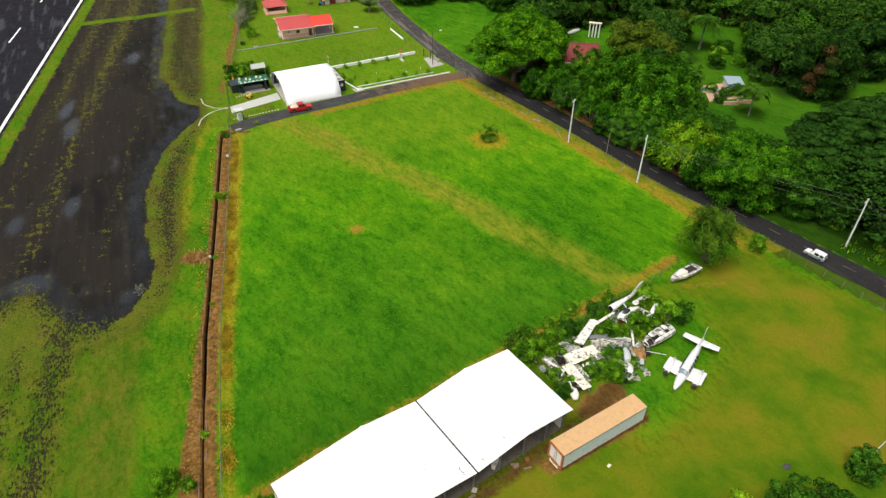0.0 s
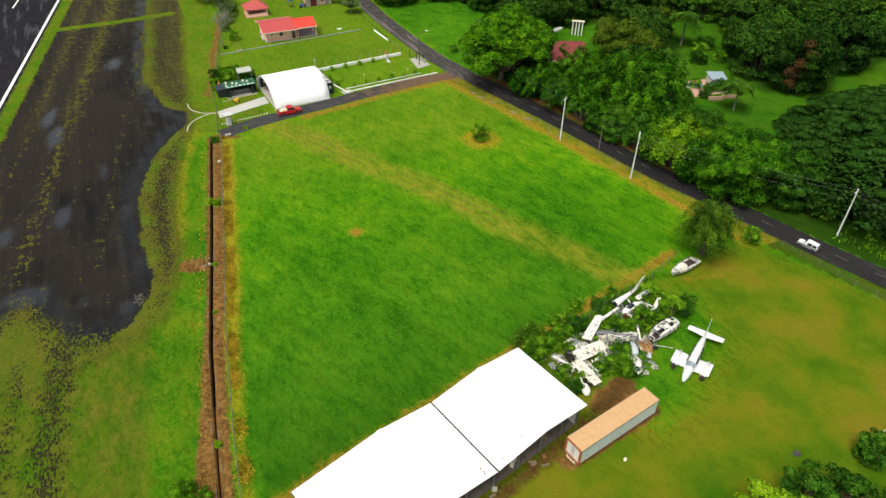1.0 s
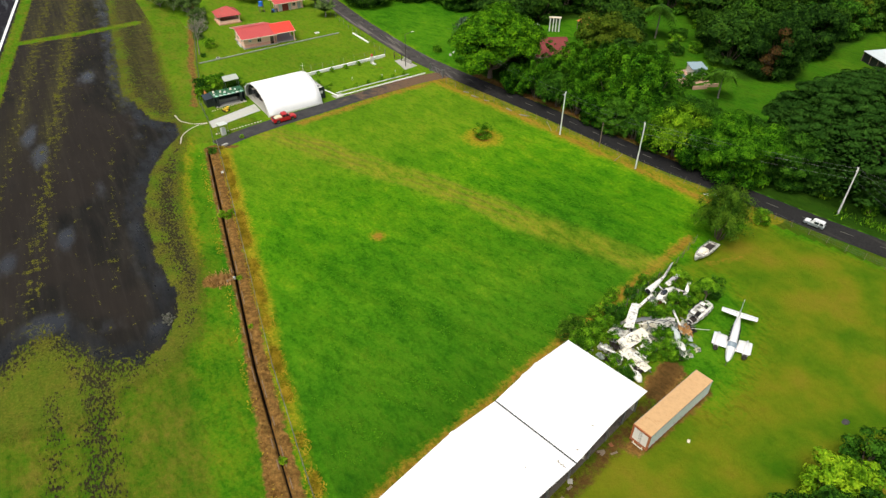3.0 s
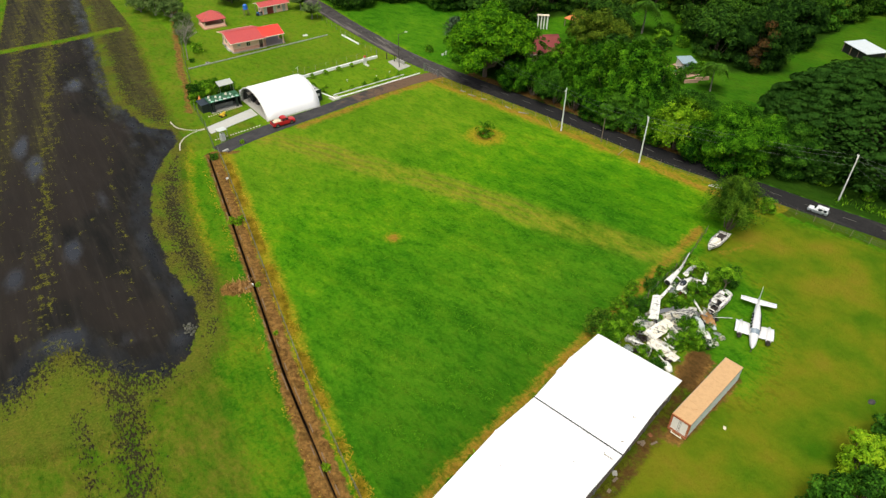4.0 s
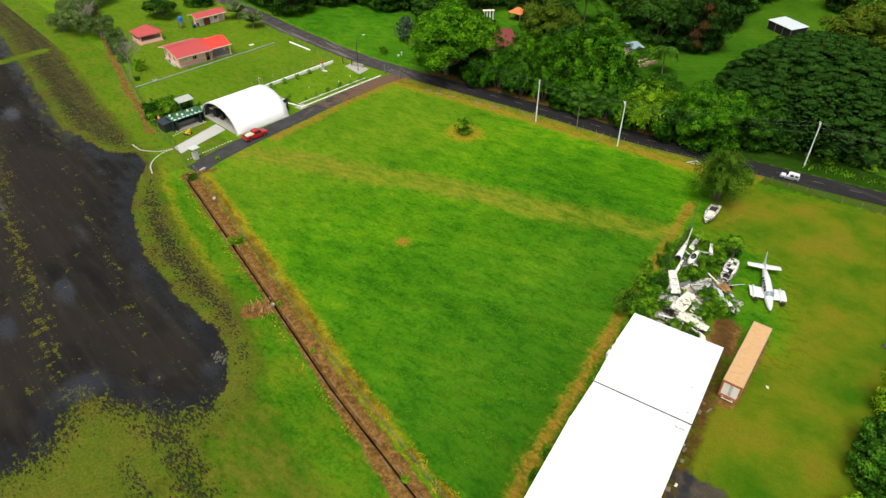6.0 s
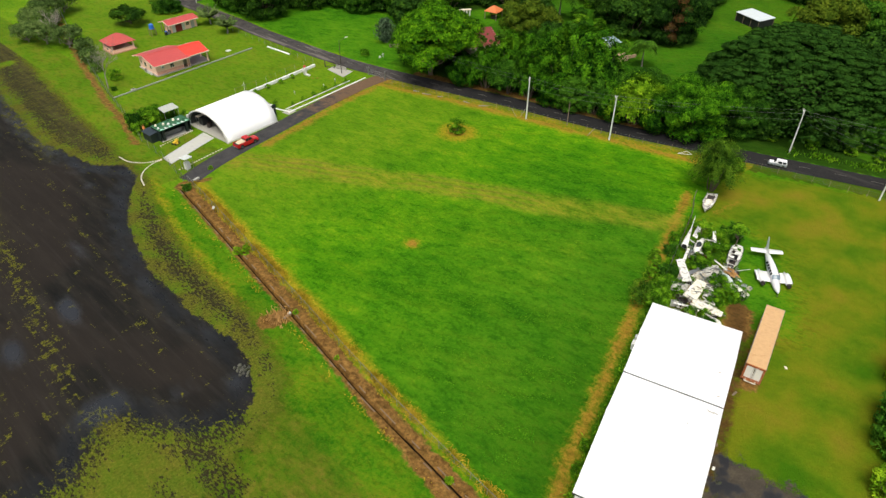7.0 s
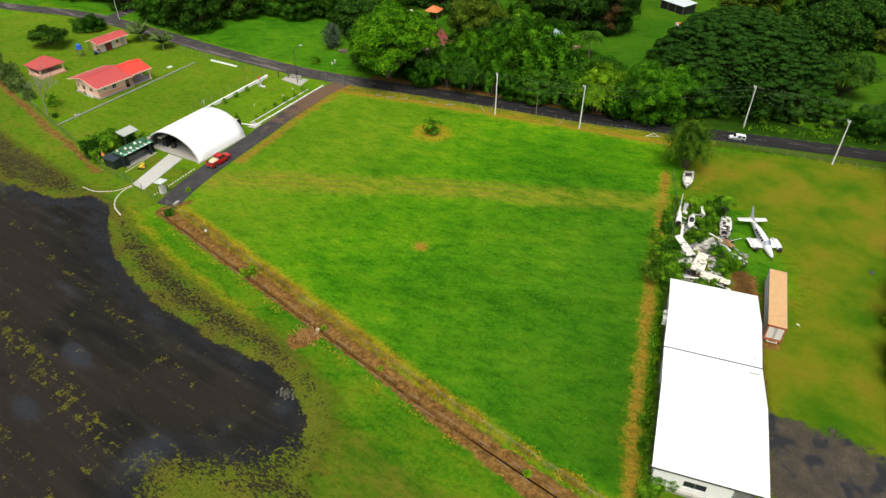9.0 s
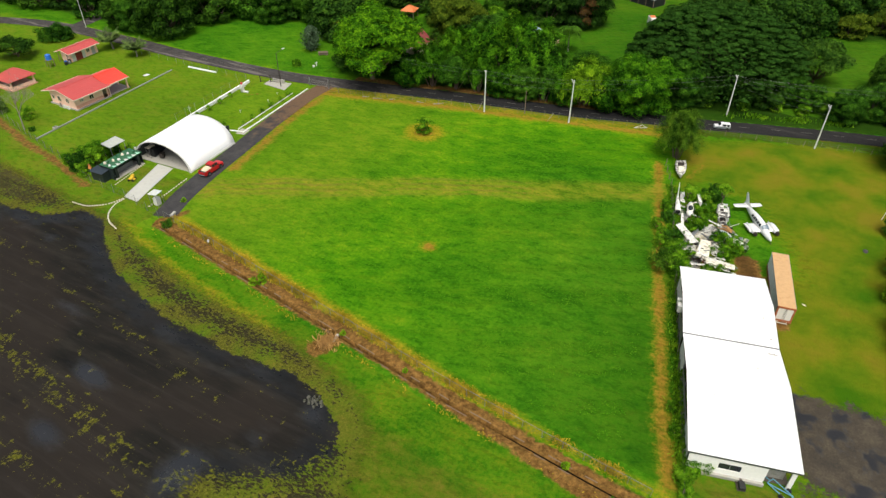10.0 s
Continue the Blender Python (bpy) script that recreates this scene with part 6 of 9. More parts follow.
wreck_body("cabin_skeleton", pose(50.2, 48.4, 0.25, 0, 0, 12) @ Matrix.Scale(0.86, 4), [(0, 0.6, 0.1, 0.9), (0.9, 1.0, 0.05, 1.4), (2.2, 1.2, 0.0, 1.8), (3.4, 1.22, 0.0, 1.85), (4.6, 1.15, 0.0, 1.8), (5.8, 0.95, 0.1, 1.5)], "white cabin skeleton stripped to its frames", WRECK_WHITE, True)
wreck_body("nose_shell", pose(46.2, 47.2, 0.35, 0, 0, 70), [(-1.1, 0.15, 0.3, 0.6), (-0.5, 0.5, 0.1, 0.95), (0.4, 0.6, 0.0, 1.2), (1.3, 0.5, 0.0, 1.1)], "blue-white nose shell with empty panes", WRECK_BLUE, windows=2)
wreck_body("engine_cowl", pose(45.2, 45.1, 0.1, 0, 0, 62), [(-1.5, 0.3, 0.1, 0.6), (-0.7, 0.55, 0.0, 1.0), (0.6, 0.6, 0.0, 1.1), (1.4, 0.4, 0.1, 0.8)], "white engine cowling standing in grass", WRECK_WHITE)
wreck_body("white_pod", pose(36.6, 44.7, 0.0, 0, 0, 70), [(-1.0, 0.3, 0.1, 0.5), (-0.3, 0.6, 0.0, 0.8), (0.6, 0.5, 0.0, 0.7), (1.0, 0.2, 0.1, 0.4)], "white fairing beside the shed wall", WRECK_WHITE)


def crumpled(name, x, y, w, d, h, seed, label, mat_, turn=0.0):
    """A buckled sheet of aircraft skin, with folds and thickness."""
    rr = np.random.default_rng(seed)
    root = thing(name, pose(x, y, 0, 0, 0, turn), label, "aircraft wreck", "wrecked aircraft")
    n = 9
    g = np.linspace(-0.5, 0.5, n)
    ph = rr.uniform(0, 6, 6)
    bm = fresh()
    top = []
    for i, u in enumerate(g):
        row = []
        for j, v in enumerate(g):
            edge = 1 - 0.16 * rr.random() * (i in (0, n - 1) or j in (0, n - 1))
            z = h * (0.55 + 0.3 * math.sin(4 * u + ph[0]) * math.cos(3 * v + ph[1]) + 0.16 * math.sin(11 * u + 7 * v + ph[2])) * (1 - 0.9 * max(abs(u), abs(v)) ** 2 * 2)
            row.append(bm.verts.new((u * w * edge, v * d * edge, max(0.04, z + 0.08 * rr.normal()))))
        top.append(row)
    for i in range(n - 1):
        for j in range(n - 1):
            bm.faces.new((top[i][j], top[i + 1][j], top[i + 1][j + 1], top[i][j + 1]))
    bmesh.ops.solidify(bm, geom=bm.faces[:], thickness=0.05)
    part("skin", bm, mat_, root)
    for k in range(2):
        part("rib", box(fresh(), (w * 0.5, 0.05, 0.14), (rr.uniform(-0.15, 0.15) * w, rr.uniform(-0.3, 0.3) * d, h * 0.9), (rr.uniform(-25, 25), rr.uniform(-15, 15), rr.uniform(0, 180))), GREY_STEEL, root)
    return root


crumpled("crumpled_skin", 40.2, 52.0, 2.8, 3.0, 1.3, 1, "crumpled grey-white aircraft skin", WRECK_WHITE, 20)
crumpled("crumpled_skin", 43.9, 50.6, 2.9, 3.2, 1.4, 2, "crumpled cream aircraft skin on the heap", WRECK_CREAM, 70)
crumpled("crumpled_skin", 46.8, 50.0, 3.0, 3.0, 1.5, 3, "buckled white fuselage skin", WRECK_WHITE, 40)
crumpled("crumpled_skin", 41.8, 47.9, 1.8, 1.8, 1.0, 4, "bent white panel among weeds", WRECK_WHITE, 10)
crumpled("crumpled_skin", 36.4, 50.6, 1.6, 1.4, 1.0, 8, "pale sheet propped by the shed corner", WRECK_WHITE, 10)
crumpled("torn_orange_skin", 48.6, 47.6, 1.7, 3.0, 1.5, 5, "torn rust-orange fuselage panel", WRECK_ORANGE, -25)
rj = random.Random(12)
for x, y, w, d, h, turn in ((40.8, 50.4, 3.2, 2.4, 0.9, 15), (43.2, 49.0, 3.0, 2.3, 1.0, -30), (38.8, 47.4, 2.4, 3.4, 0.6, 8), (45.3, 51.0, 2.2, 2.6, 1.3, 50), (47.3, 48.6, 2.4, 1.8, 1.2, 75)):
    crumpled("crumpled_skin", x, y, w, d, h, int(x * 10), "large buckled cream aircraft skin with brown stains", WRECK_CREAM, turn)
# bare ribs, pipes and struts sticking out of the heap
for i in range(34):
    cx, cy = rj.choice([(43.5, 50.5), (47.5, 49.0), (40.5, 48.5), (52.0, 53.5), (46.5, 47.2), (38.2, 47.0), (50.5, 55.5), (54.2, 53.2)])
    x, y, up, turn, long_ = cx + rj.uniform(-2.2, 2.2), cy + rj.uniform(-1.6, 1.6), rj.uniform(-28, 28), rj.uniform(0, 360), rj.uniform(0.9, 2.4)
    root = thing("wreck_rib", pose(x, y, 0.15 + abs(math.sin(math.radians(up))) * long_ * 0.5, 0, up, turn), rj.choice(["bare pale aircraft rib sticking out of the heap", "thin bent airframe strut lying in the heap"]), "aircraft wreck", "wrecked aircraft")
    part("web", box(fresh(), (long_, 0.06, 0.16), (0, 0, 0.45), (0, 0, 0), 0.01), rj.choice([WRECK_WHITE, WRECK_WHITE, WRECK_CREAM, DARK_METAL]), root)
    part("flange", box(fresh(), (long_, 0.16, 0.03), (0, 0, 0.54)), WRECK_WHITE, root)
    part("foot", rod(fresh(), (-long_ * 0.3, 0, -0.6), (-long_ * 0.3, 0, 0.4), 0.05, n=6), DARK_METAL, root)
# small torn panels; the dark ones are added as shaded gaps between them
for i in range(120):
    cx, cy = rj.choice([(43.5, 50.5), (47.5, 49.0), (40.5, 48.5), (52.0, 53.5), (50.5, 55.0), (38.0, 47.0), (45.5, 47.8), (41.5, 51.5), (36.6, 49.6), (46.0, 45.6)])
    crumpled("crumpled_skin", cx + rj.uniform(-2.2, 2.2), cy + rj.uniform(-1.8, 1.8), rj.uniform(0.5, 1.7), rj.uniform(0.35, 1.1), rj.uniform(0.4, 1.4), 20 + i, rj.choice(["torn white aircraft panel in the heap", "bent dirty aircraft panel in the heap"]), rj.choice([WRECK_WHITE, WRECK_CREAM, WRECK_CREAM, WRECK_BLUE, DARK_METAL, DARK_METAL, RUST]), rj.uniform(0, 180))
crumpled("crumpled_skin", 38.3, 45.8, 1.5, 1.3, 0.8, 6, "torn white skin near the earth bank", WRECK_CREAM, 0)
crumpled("crumpled_skin", 54.2, 52.9, 1.7, 1.1, 1.2, 7, "dark broken tail part", DARK_METAL, 30)
wing_piece("wing_strip", (53.6, 52.6), (55.9, 54.0), 0.6, 0.12, 1.2, "grey fin standing out of the weeds", WRECK_WHITE, -25, 0, False)
wing_piece("cable_boom", (49.5, 47.4), (51.9, 45.9), 0.12, 0.1, 0.45, "thin pale boom from cabin to aeroplane", WRECK_WHITE, 4, 0, False)
# weeds through the wrecks
for i, (x, y, s) in enumerate([(46.6, 52.2, 0.6), (42.8, 45.1, 0.6), (57.4, 55.6, 0.55), (49.2, 57.6, 0.55), (44.9, 49.1, 0.5), (52.2, 53.6, 0.6), (55.6, 53.6, 0.6), (40.9, 52.4, 0.5), (44.4, 58.4, 0.75), (42.3, 57.0, 0.7), (41.9, 54.8, 0.95), (39.0, 54.0, 1.0), (36.8, 53.4, 1.1), (34.6, 54.2, 1.2), (33.2, 52.2, 1.15), (47.4, 57.2, 0.8), (50.6, 58.2, 0.8), (56.6, 57.4, 0.6), (51.6, 52.4, 1.0), (56.2, 52.6, 1.0), (58.4, 51.8, 1.15), (47.6, 52.9, 0.8), (44.2, 47.9, 1.0), (41.0, 46.6, 0.9), (43.2, 45.6, 1.05), (35.3, 45.3, 0.7), (49.6, 51.2, 0.8), (35.6, 48.2, 0.7), (45.6, 52.9, 0.6), (53.4, 51.4, 0.8), (44.6, 44.4, 0.55), (39.6, 56.6, 0.8), (54.6, 55.4, 0.5), (40.1, 46.9, 0.6), (42.4, 51.6, 0.55), (45.9, 48.4, 0.7), (38.6, 51.6, 0.6), (41.6, 48.8, 0.45), (36.9, 46.6, 0.55), (47.8, 51.2, 0.6), (50.8, 54.9, 0.6), (52.6, 56.2, 0.5), (51.4, 50.0, 0.5), (46.6, 46.2, 0.6)]):
    plant(SHRUB_A if i % 5 else SHRUB_B, "weed_shrub", x, y, "bright green weed shrub growing through wrecks" if i % 5 else "dark green shrub beside the wrecks", "shrub", "shrubs among wrecks", i * 47, s)
plant(broad_tree("spreading_shrub", 2.6, 2.6, 31, LEAF_SOFT, count=26, per=110, low=0.1, size=0.28), "thorn_shrub", 34.2, 54.6, "dull green spreading shrub by the shed", "shrub", turn=20, s=1.0)

for x, y, R, H in ((54.3, 49.7, 1.35, 5.9), (54.5, 55.5, 1.1, 3.7)):
    plant(broad_tree("small_tree", R, H, int(x * 7 + y), LEAF_WEED, count=22, per=230, low=0.66, size=0.3), "small_tree", x, y, "small flat-topped green tree among wrecks", "tree", "small trees among wrecks")

# ---- boat under the field tree ----
BOAT = pose(65.0, 58.8, 0.1, 8, 0, 192) @ Matrix.Scale(0.94, 4)
BOAT_SKIN = surface("streaked_boat_paint", (0.68, 0.66, 0.60), 0.6, 0, 0.25, 4, (0.10, 0.09, 0.075), 0.46, 1.9, 0.2)
boat = thing("old_boat", BOAT, "weathered white boat lying under the tree", "boat")
secs = []
for x, w, h, keel in [(-3.3, 0.95, 0.95, 0.05), (-1.5, 1.08, 1.0, 0.0), (0.5, 1.05, 1.05, 0.0), (2.0, 0.75, 1.1, 0.08), (3.0, 0.32, 1.2, 0.3), (3.45, 0.05, 1.28, 0.7)]:
    secs.append([(x, -w, h), (x, -w * 0.86, h * 0.45 + keel), (x, 0, keel), (x, w * 0.86, h * 0.45 + keel), (x, w, h), (x, w * 0.85, h + 0.02), (x, 0, h + 0.08), (x, -w * 0.85, h + 0.02)])
part("hull", loft(fresh(), secs), BOAT_SKIN, boat, "streaked white hull")
part("cockpit", box(fresh(), (2.2, 1.3, 0.1), (-1.2, 0, 1.06), (0, 0, 0), 0.03), DARK_METAL, boat, "dark open cockpit")
part("cabin", loft(fresh(), [[(0.1, -0.7, 1.05), (0.1, 0.7, 1.05), (0.1, 0.55, 1.55), (0.1, -0.55, 1.55)], [(1.8, -0.45, 1.1), (1.8, 0.45, 1.1), (1.3, 0.38, 1.45), (1.3, -0.38, 1.45)]]), WRECK_CREAM, boat, "low cream cabin")
part("rail", rod(fresh(), (-3.1, 0.9, 1.3), (1.0, 1.0, 1.35), 0.03), GREY_STEEL, boat)
part("rail", rod(fresh(), (-3.1, -0.9, 1.3), (1.0, -1.0, 1.35), 0.03), GREY_STEEL, boat)

# ---- vehicles ----
def car_body(stations):
    """A car's skin: x, half width, sill, belt or roof height."""
    rings = []
    for x, w, lo, hi, tw in stations:
        rings.append([(x, -w, lo), (x, -w, (lo + hi) * 0.55), (x, -tw, hi - 0.04), (x, -tw * 0.8, hi), (x, tw * 0.8, hi), (x, tw, hi - 0.04), (x, w, (lo + hi) * 0.55), (x, w, lo)])
    return loft(fresh(), rings)


def wheels(root, xs, y, rad):
    for x in xs:
        for s in (-1, 1):
            w = part("wheel", rod(fresh(), (x, s * (y - 0.12), rad), (x, s * (y + 0.1), rad), rad, n=20), TYRE, root)
            part("rim", rod(fresh(), (x, s * (y - 0.05), rad), (x, s * (y + 0.115), rad), rad * 0.58, n=12), CHROME, w)


pickup = thing("pickup_truck", pose(21.0, 138.35, 0.03, 0, 0, 4), "red pickup truck with a cream load in its bed", "pickup truck")
part("body", car_body([(-2.6, 0.84, 0.45, 1.02, 0.84), (-2.5, 0.88, 0.4, 1.06, 0.86), (-0.35, 0.9, 0.36, 1.08, 0.86), (0.9, 0.9, 0.36, 1.1, 0.84), (1.4, 0.9, 0.36, 1.06, 0.8), (2.4, 0.86, 0.4, 0.98, 0.76), (2.62, 0.78, 0.45, 0.9, 0.7)]), CAR_RED, pickup)
part("cab", loft(fresh(), [[(-0.55, -0.84, 1.05), (-0.55, 0.84, 1.05), (-0.42, 0.68, 1.74), (-0.42, -0.68, 1.74)], [(0.4, -0.84, 1.05), (0.4, 0.84, 1.05), (0.35, 0.7, 1.8), (0.35, -0.7, 1.8)], [(1.4, -0.82, 1.05), (1.4, 0.82, 1.05), (0.7, 0.66, 1.74), (0.7, -0.66, 1.74)]]), CAR_RED, pickup, "red cab roof")
part("windscreen", loft(fresh(), [[(1.43, -0.76, 1.1), (1.43, 0.76, 1.1), (1.40, 0.76, 1.08), (1.40, -0.76, 1.08)], [(0.77, -0.62, 1.72), (0.77, 0.62, 1.72), (0.74, 0.62, 1.70), (0.74, -0.62, 1.70)]]), GLASS, pickup)
part("rear_window", box(fresh(), (0.04, 1.2, 0.42), (-0.52, 0, 1.46), (0, 11, 0)), GLASS, pickup)
part("bed_floor", box(fresh(), (1.95, 1.46, 0.04), (-1.55, 0, 1.075)), DARK, pickup, "dark open load bed")
for s in (-1, 1):
    for x, L in ((-0.12, 0.62), (0.62, 0.66)):
        part("side_window", box(fresh(), (L, 0.04, 0.46), (x, s * 0.79, 1.42), (s * 13, 0, 0)), GLASS, pickup)
    part("bed_side", box(fresh(), (2.0, 0.08, 0.16), (-1.58, s * 0.82, 1.12), (0, 0, 0), 0.02), CAR_RED, pickup)
    for x in (-1.6, 1.65):
        part("wheel_arch", rod(fresh(), (x, s * 0.86, 0.44), (x, s * 0.915, 0.44), 0.46, n=18), DARK, pickup, "black wheel arch")
    part("headlight", box(fresh(), (0.08, 0.3, 0.16), (2.56, s * 0.58, 0.78), (0, 0, 0), 0.02), CHROME, pickup)
    part("tail_light", box(fresh(), (0.05, 0.12, 0.26), (-2.6, s * 0.74, 0.82)), surface("lamp_red", (0.3, 0.01, 0.01), 0.3), pickup)
    part("mirror", box(fresh(), (0.1, 0.2, 0.14), (1.0, s * 0.98, 1.12), (0, 0, 0), 0.02), DARK, pickup)
part("bumper", box(fresh(), (0.14, 1.6, 0.2), (2.66, 0, 0.5), (0, 0, 0), 0.03), CHROME, pickup)
part("bumper", box(fresh(), (0.14, 1.5, 0.18), (-2.68, 0, 0.5), (0, 0, 0), 0.03), CHROME, pickup)
part("bed_load", loft(fresh(), [[(-2.2, -0.55, 1.0), (-2.2, 0.55, 1.0), (-2.15, 0.45, 1.2), (-2.15, -0.45, 1.2)], [(-1.4, -0.7, 1.0), (-1.4, 0.7, 1.0), (-1.4, 0.5, 1.4), (-1.4, -0.5, 1.4)], [(-0.5, -0.66, 1.0), (-0.5, 0.66, 1.0), (-0.55, 0.5, 1.32), (-0.55, -0.5, 1.32)]]), TAN_CLOTH, pickup, "cream tarpaulin over the load")
part("tailgate", box(fresh(), (0.06, 1.5, 0.42), (-2.62, 0, 0.84)), CAR_RED, pickup)
part("roll_bar", box(fresh(), (0.08, 1.4, 0.08), (-0.5, 0, 1.6)), CAR_RED, pickup)
wheels(pickup, (-1.6, 1.65), 0.86, 0.37)

suv = thing("suv", pose(88.3, 55.2, 0.06, 0, 0, 107) @ Matrix.Scale(0.76, 4), "white and silver-grey off-road car on the road", "car")
part("lower_body", car_body([(-2.15, 0.82, 0.45, 0.95, 0.84), (-2.0, 0.88, 0.4, 1.0, 0.86), (0.6, 0.9, 0.38, 1.02, 0.86), (1.3, 0.9, 0.38, 1.0, 0.82), (2.1, 0.86, 0.42, 0.94, 0.76), (2.28, 0.78, 0.45, 0.85, 0.7)]), CAR_SILVER, suv, "silver-grey lower body")
part("upper_body", loft(fresh(), [[(-2.1, -0.82, 0.98), (-2.1, 0.82, 0.98), (-1.95, 0.68, 1.72), (-1.95, -0.68, 1.72)], [(0.2, -0.83, 1.0), (0.2, 0.83, 1.0), (0.1, 0.7, 1.78), (0.1, -0.7, 1.78)], [(1.05, -0.8, 1.0), (1.05, 0.8, 1.0), (0.5, 0.66, 1.7), (0.5, -0.66, 1.7)]]), CAR_WHITE, suv, "white roof and pillars")
part("bonnet", box(fresh(), (1.15, 1.5, 0.06), (1.55, 0, 0.985), (0, 4, 0), 0.02), CAR_WHITE, suv, "white bonnet")
part("windscreen", loft(fresh(), [[(1.06, -0.7, 1.06), (1.06, 0.7, 1.06), (1.04, 0.7, 1.04), (1.04, -0.7, 1.04)], [(0.57, -0.6, 1.66), (0.57, 0.6, 1.66), (0.54, 0.6, 1.64), (0.54, -0.6, 1.64)]]), GLASS, suv)
for s in (-1, 1):
    for x, L in ((-1.45, 0.8), (-0.4, 0.95)):
        part("side_window", box(fresh(), (L, 0.03, 0.54), (x, s * 0.775, 1.36), (s * 11, 0, 0)), GLASS, suv)
    part("headlight", box(fresh(), (0.08, 0.28, 0.16), (2.24, s * 0.58, 0.75), (0, 0, 0), 0.02), CHROME, suv)
    part("roof_rail", rod(fresh(), (-1.6, s * 0.62, 1.8), (0.2, s * 0.62, 1.82), 0.025), GREY_STEEL, suv)
part("rear_window", box(fresh(), (0.03, 1.1, 0.4), (-2.06, 0, 1.4), (0, 11, 0)), GLASS, suv)
part("bumper", box(fresh(), (0.16, 1.6, 0.2), (2.3, 0, 0.48), (0, 0, 0), 0.03), CAR_SILVER, suv)
part("spare_wheel", rod(fresh(), (-2.2, 0.1, 0.95), (-2.38, 0.1, 0.95), 0.33, n=18), TYRE, suv)
wheels(suv, (-1.35, 1.4), 0.8, 0.36)

# ---- cabin, kiosk and yard things ----
CABIN = pose(8.9, 150.6, 0, 0, 0, 3)
cabin = thing("cabin", CABIN, "black-green container cabin with a cluttered green roof", "cabin")
part("body", box(fresh(), (7.0, 0.12, 2.5), (4.3, 4.2, 1.25)), BLACK_GREEN, cabin)
part("side_wall", box(fresh(), (0.12, 3.2, 2.5), (0.85, 2.6, 1.25)), BLACK_GREEN, cabin)
part("side_wall", box(fresh(), (0.12, 3.2, 2.5), (7.75, 2.6, 1.25)), BLACK_GREEN, cabin)
part("partition", box(fresh(), (0.5, 0.5, 2.5), (1.5, 1.2, 1.25)), BLACK_GREEN, cabin)
part("partition", box(fresh(), (0.5, 0.5, 2.5), (6.9, 1.2, 1.25)), BLACK_GREEN, cabin)
part("back_counter", box(fresh(), (4.4, 0.8, 1.0), (4.2, 2.8, 0.55)), GREY_STEEL, cabin, "grey counter inside")
part("floor", box(fresh(), (7.0, 3.4, 0.14), (4.3, 2.5, 0.07)), CONCRETE, cabin)
part("roof", box(fresh(), (7.2, 3.5, 0.12), (4.3, 2.5, 2.56)), GREEN_ROOF, cabin, "dark green roof")
part("annexe", box(fresh(), (1.6, 3.0, 1.9), (0.0, 3.6, 0.95)), BLACK_GREEN, cabin, "low dark annexe")
part("annexe_roof", box(fresh(), (2.0, 3.3, 0.08), (0.0, 3.6, 1.95), (0, -6, 0)), surface("blue_black_sheet", (0.02, 0.03, 0.04), 0.5), cabin)
for i in range(7):
    bm = fresh()
    x = 1.4 + i * 0.95
    plate(bm, [(x - 0.42, 0.8), (x + 0.42, 0.8), (x, 1.7)], 2.63, 2.68)
    part("roof_pennant", bm, WHITE_PAINT if i % 2 else surface("mint", (0.3, 0.55, 0.42), 0.6), cabin, "pale triangular roof plate")
for i in range(9):
    x, y = 1.2 + (i * 0.83) % 6.4, 2.0 + (i * 1.37) % 1.9
    bm = rod(fresh(), (x, y, 2.62), (x, y, 2.62 + 0.25 + 0.05 * (i % 3)), 0.26 + 0.05 * (i % 2), 0.2, 12)
    part("roof_tub", bm, [WHITE_PAINT, GREEN_ROOF, CREAM][i % 3], cabin, "round tub on the roof")
t = thing("canopy", pose(15.2, 157.6, 0, 0, 0, -3), "pale flat canopy on thin posts behind the cabin", "canopy")
part("sheet", box(fresh(), (3.4, 2.9, 0.08), (0, 0, 3.9), (2, -3, 0)), surface("pale_canopy_sheet", (0.36, 0.38, 0.34), 0.7), t)
for dx in (-1.5, 1.5):
    for dy in (-1.2, 1.2):
        part("post", rod(fresh(), (dx, dy, 0), (dx, dy, 3.88), 0.05), GREY_STEEL, t)
t = thing("guard_booth", pose(7.7, 138.3, 0, 0, 0, 12), "small white booth under a flat pale roof", "booth")
part("booth", box(fresh(), (0.9, 0.9, 1.5), (0, 0, 0.75), (0, 0, 0), 0.03), WHITE_PAINT, t)
part("roof", box(fresh(), (1.9, 1.7, 0.08), (0, 0, 2.5), (0, 3, 0), 0.01), surface("pale_booth_roof", (0.5, 0.53, 0.5), 0.5), t)
for dx in (-0.8, 0.8):
    for dy in (-0.7, 0.7):
        part("post", rod(fresh(), (dx, dy, 0), (dx, dy, 2.48), 0.04), GREY_STEEL, t)
t = thing("yard_cart", pose(11.2, 149.0, 0, 0, 0, 20), "yellow garden machine standing on the lawn", "garden machine")
part("body", box(fresh(), (1.3, 0.6, 0.35), (0, 0, 0.55), (0, 0, 0), 0.1), YELLOW, t)
part("hood", box(fresh(), (0.6, 0.5, 0.3), (0.45, 0, 0.8), (0, 0, 0), 0.08), YELLOW, t)
part("deck", box(fresh(), (0.6, 1.3, 0.14), (-0.1, 0, 0.3), (0, 0, 0), 0.04), YELLOW, t)
for x in (-0.5, 0.5):
    for y in (-0.42, 0.42):
        part("wheel", rod(fresh(), (x, y - 0.07, 0.22), (x, y + 0.07, 0.22), 0.22, n=14), TYRE, t)
t = thing("standing_marker", pose(8.9, 157.3, 0), "orange and white marker beside the cabin", "marker")
part("post", rod(fresh(), (0, 0, 0), (0, 0, 1.4), 0.16, 0.14, 10), WHITE_PAINT, t)
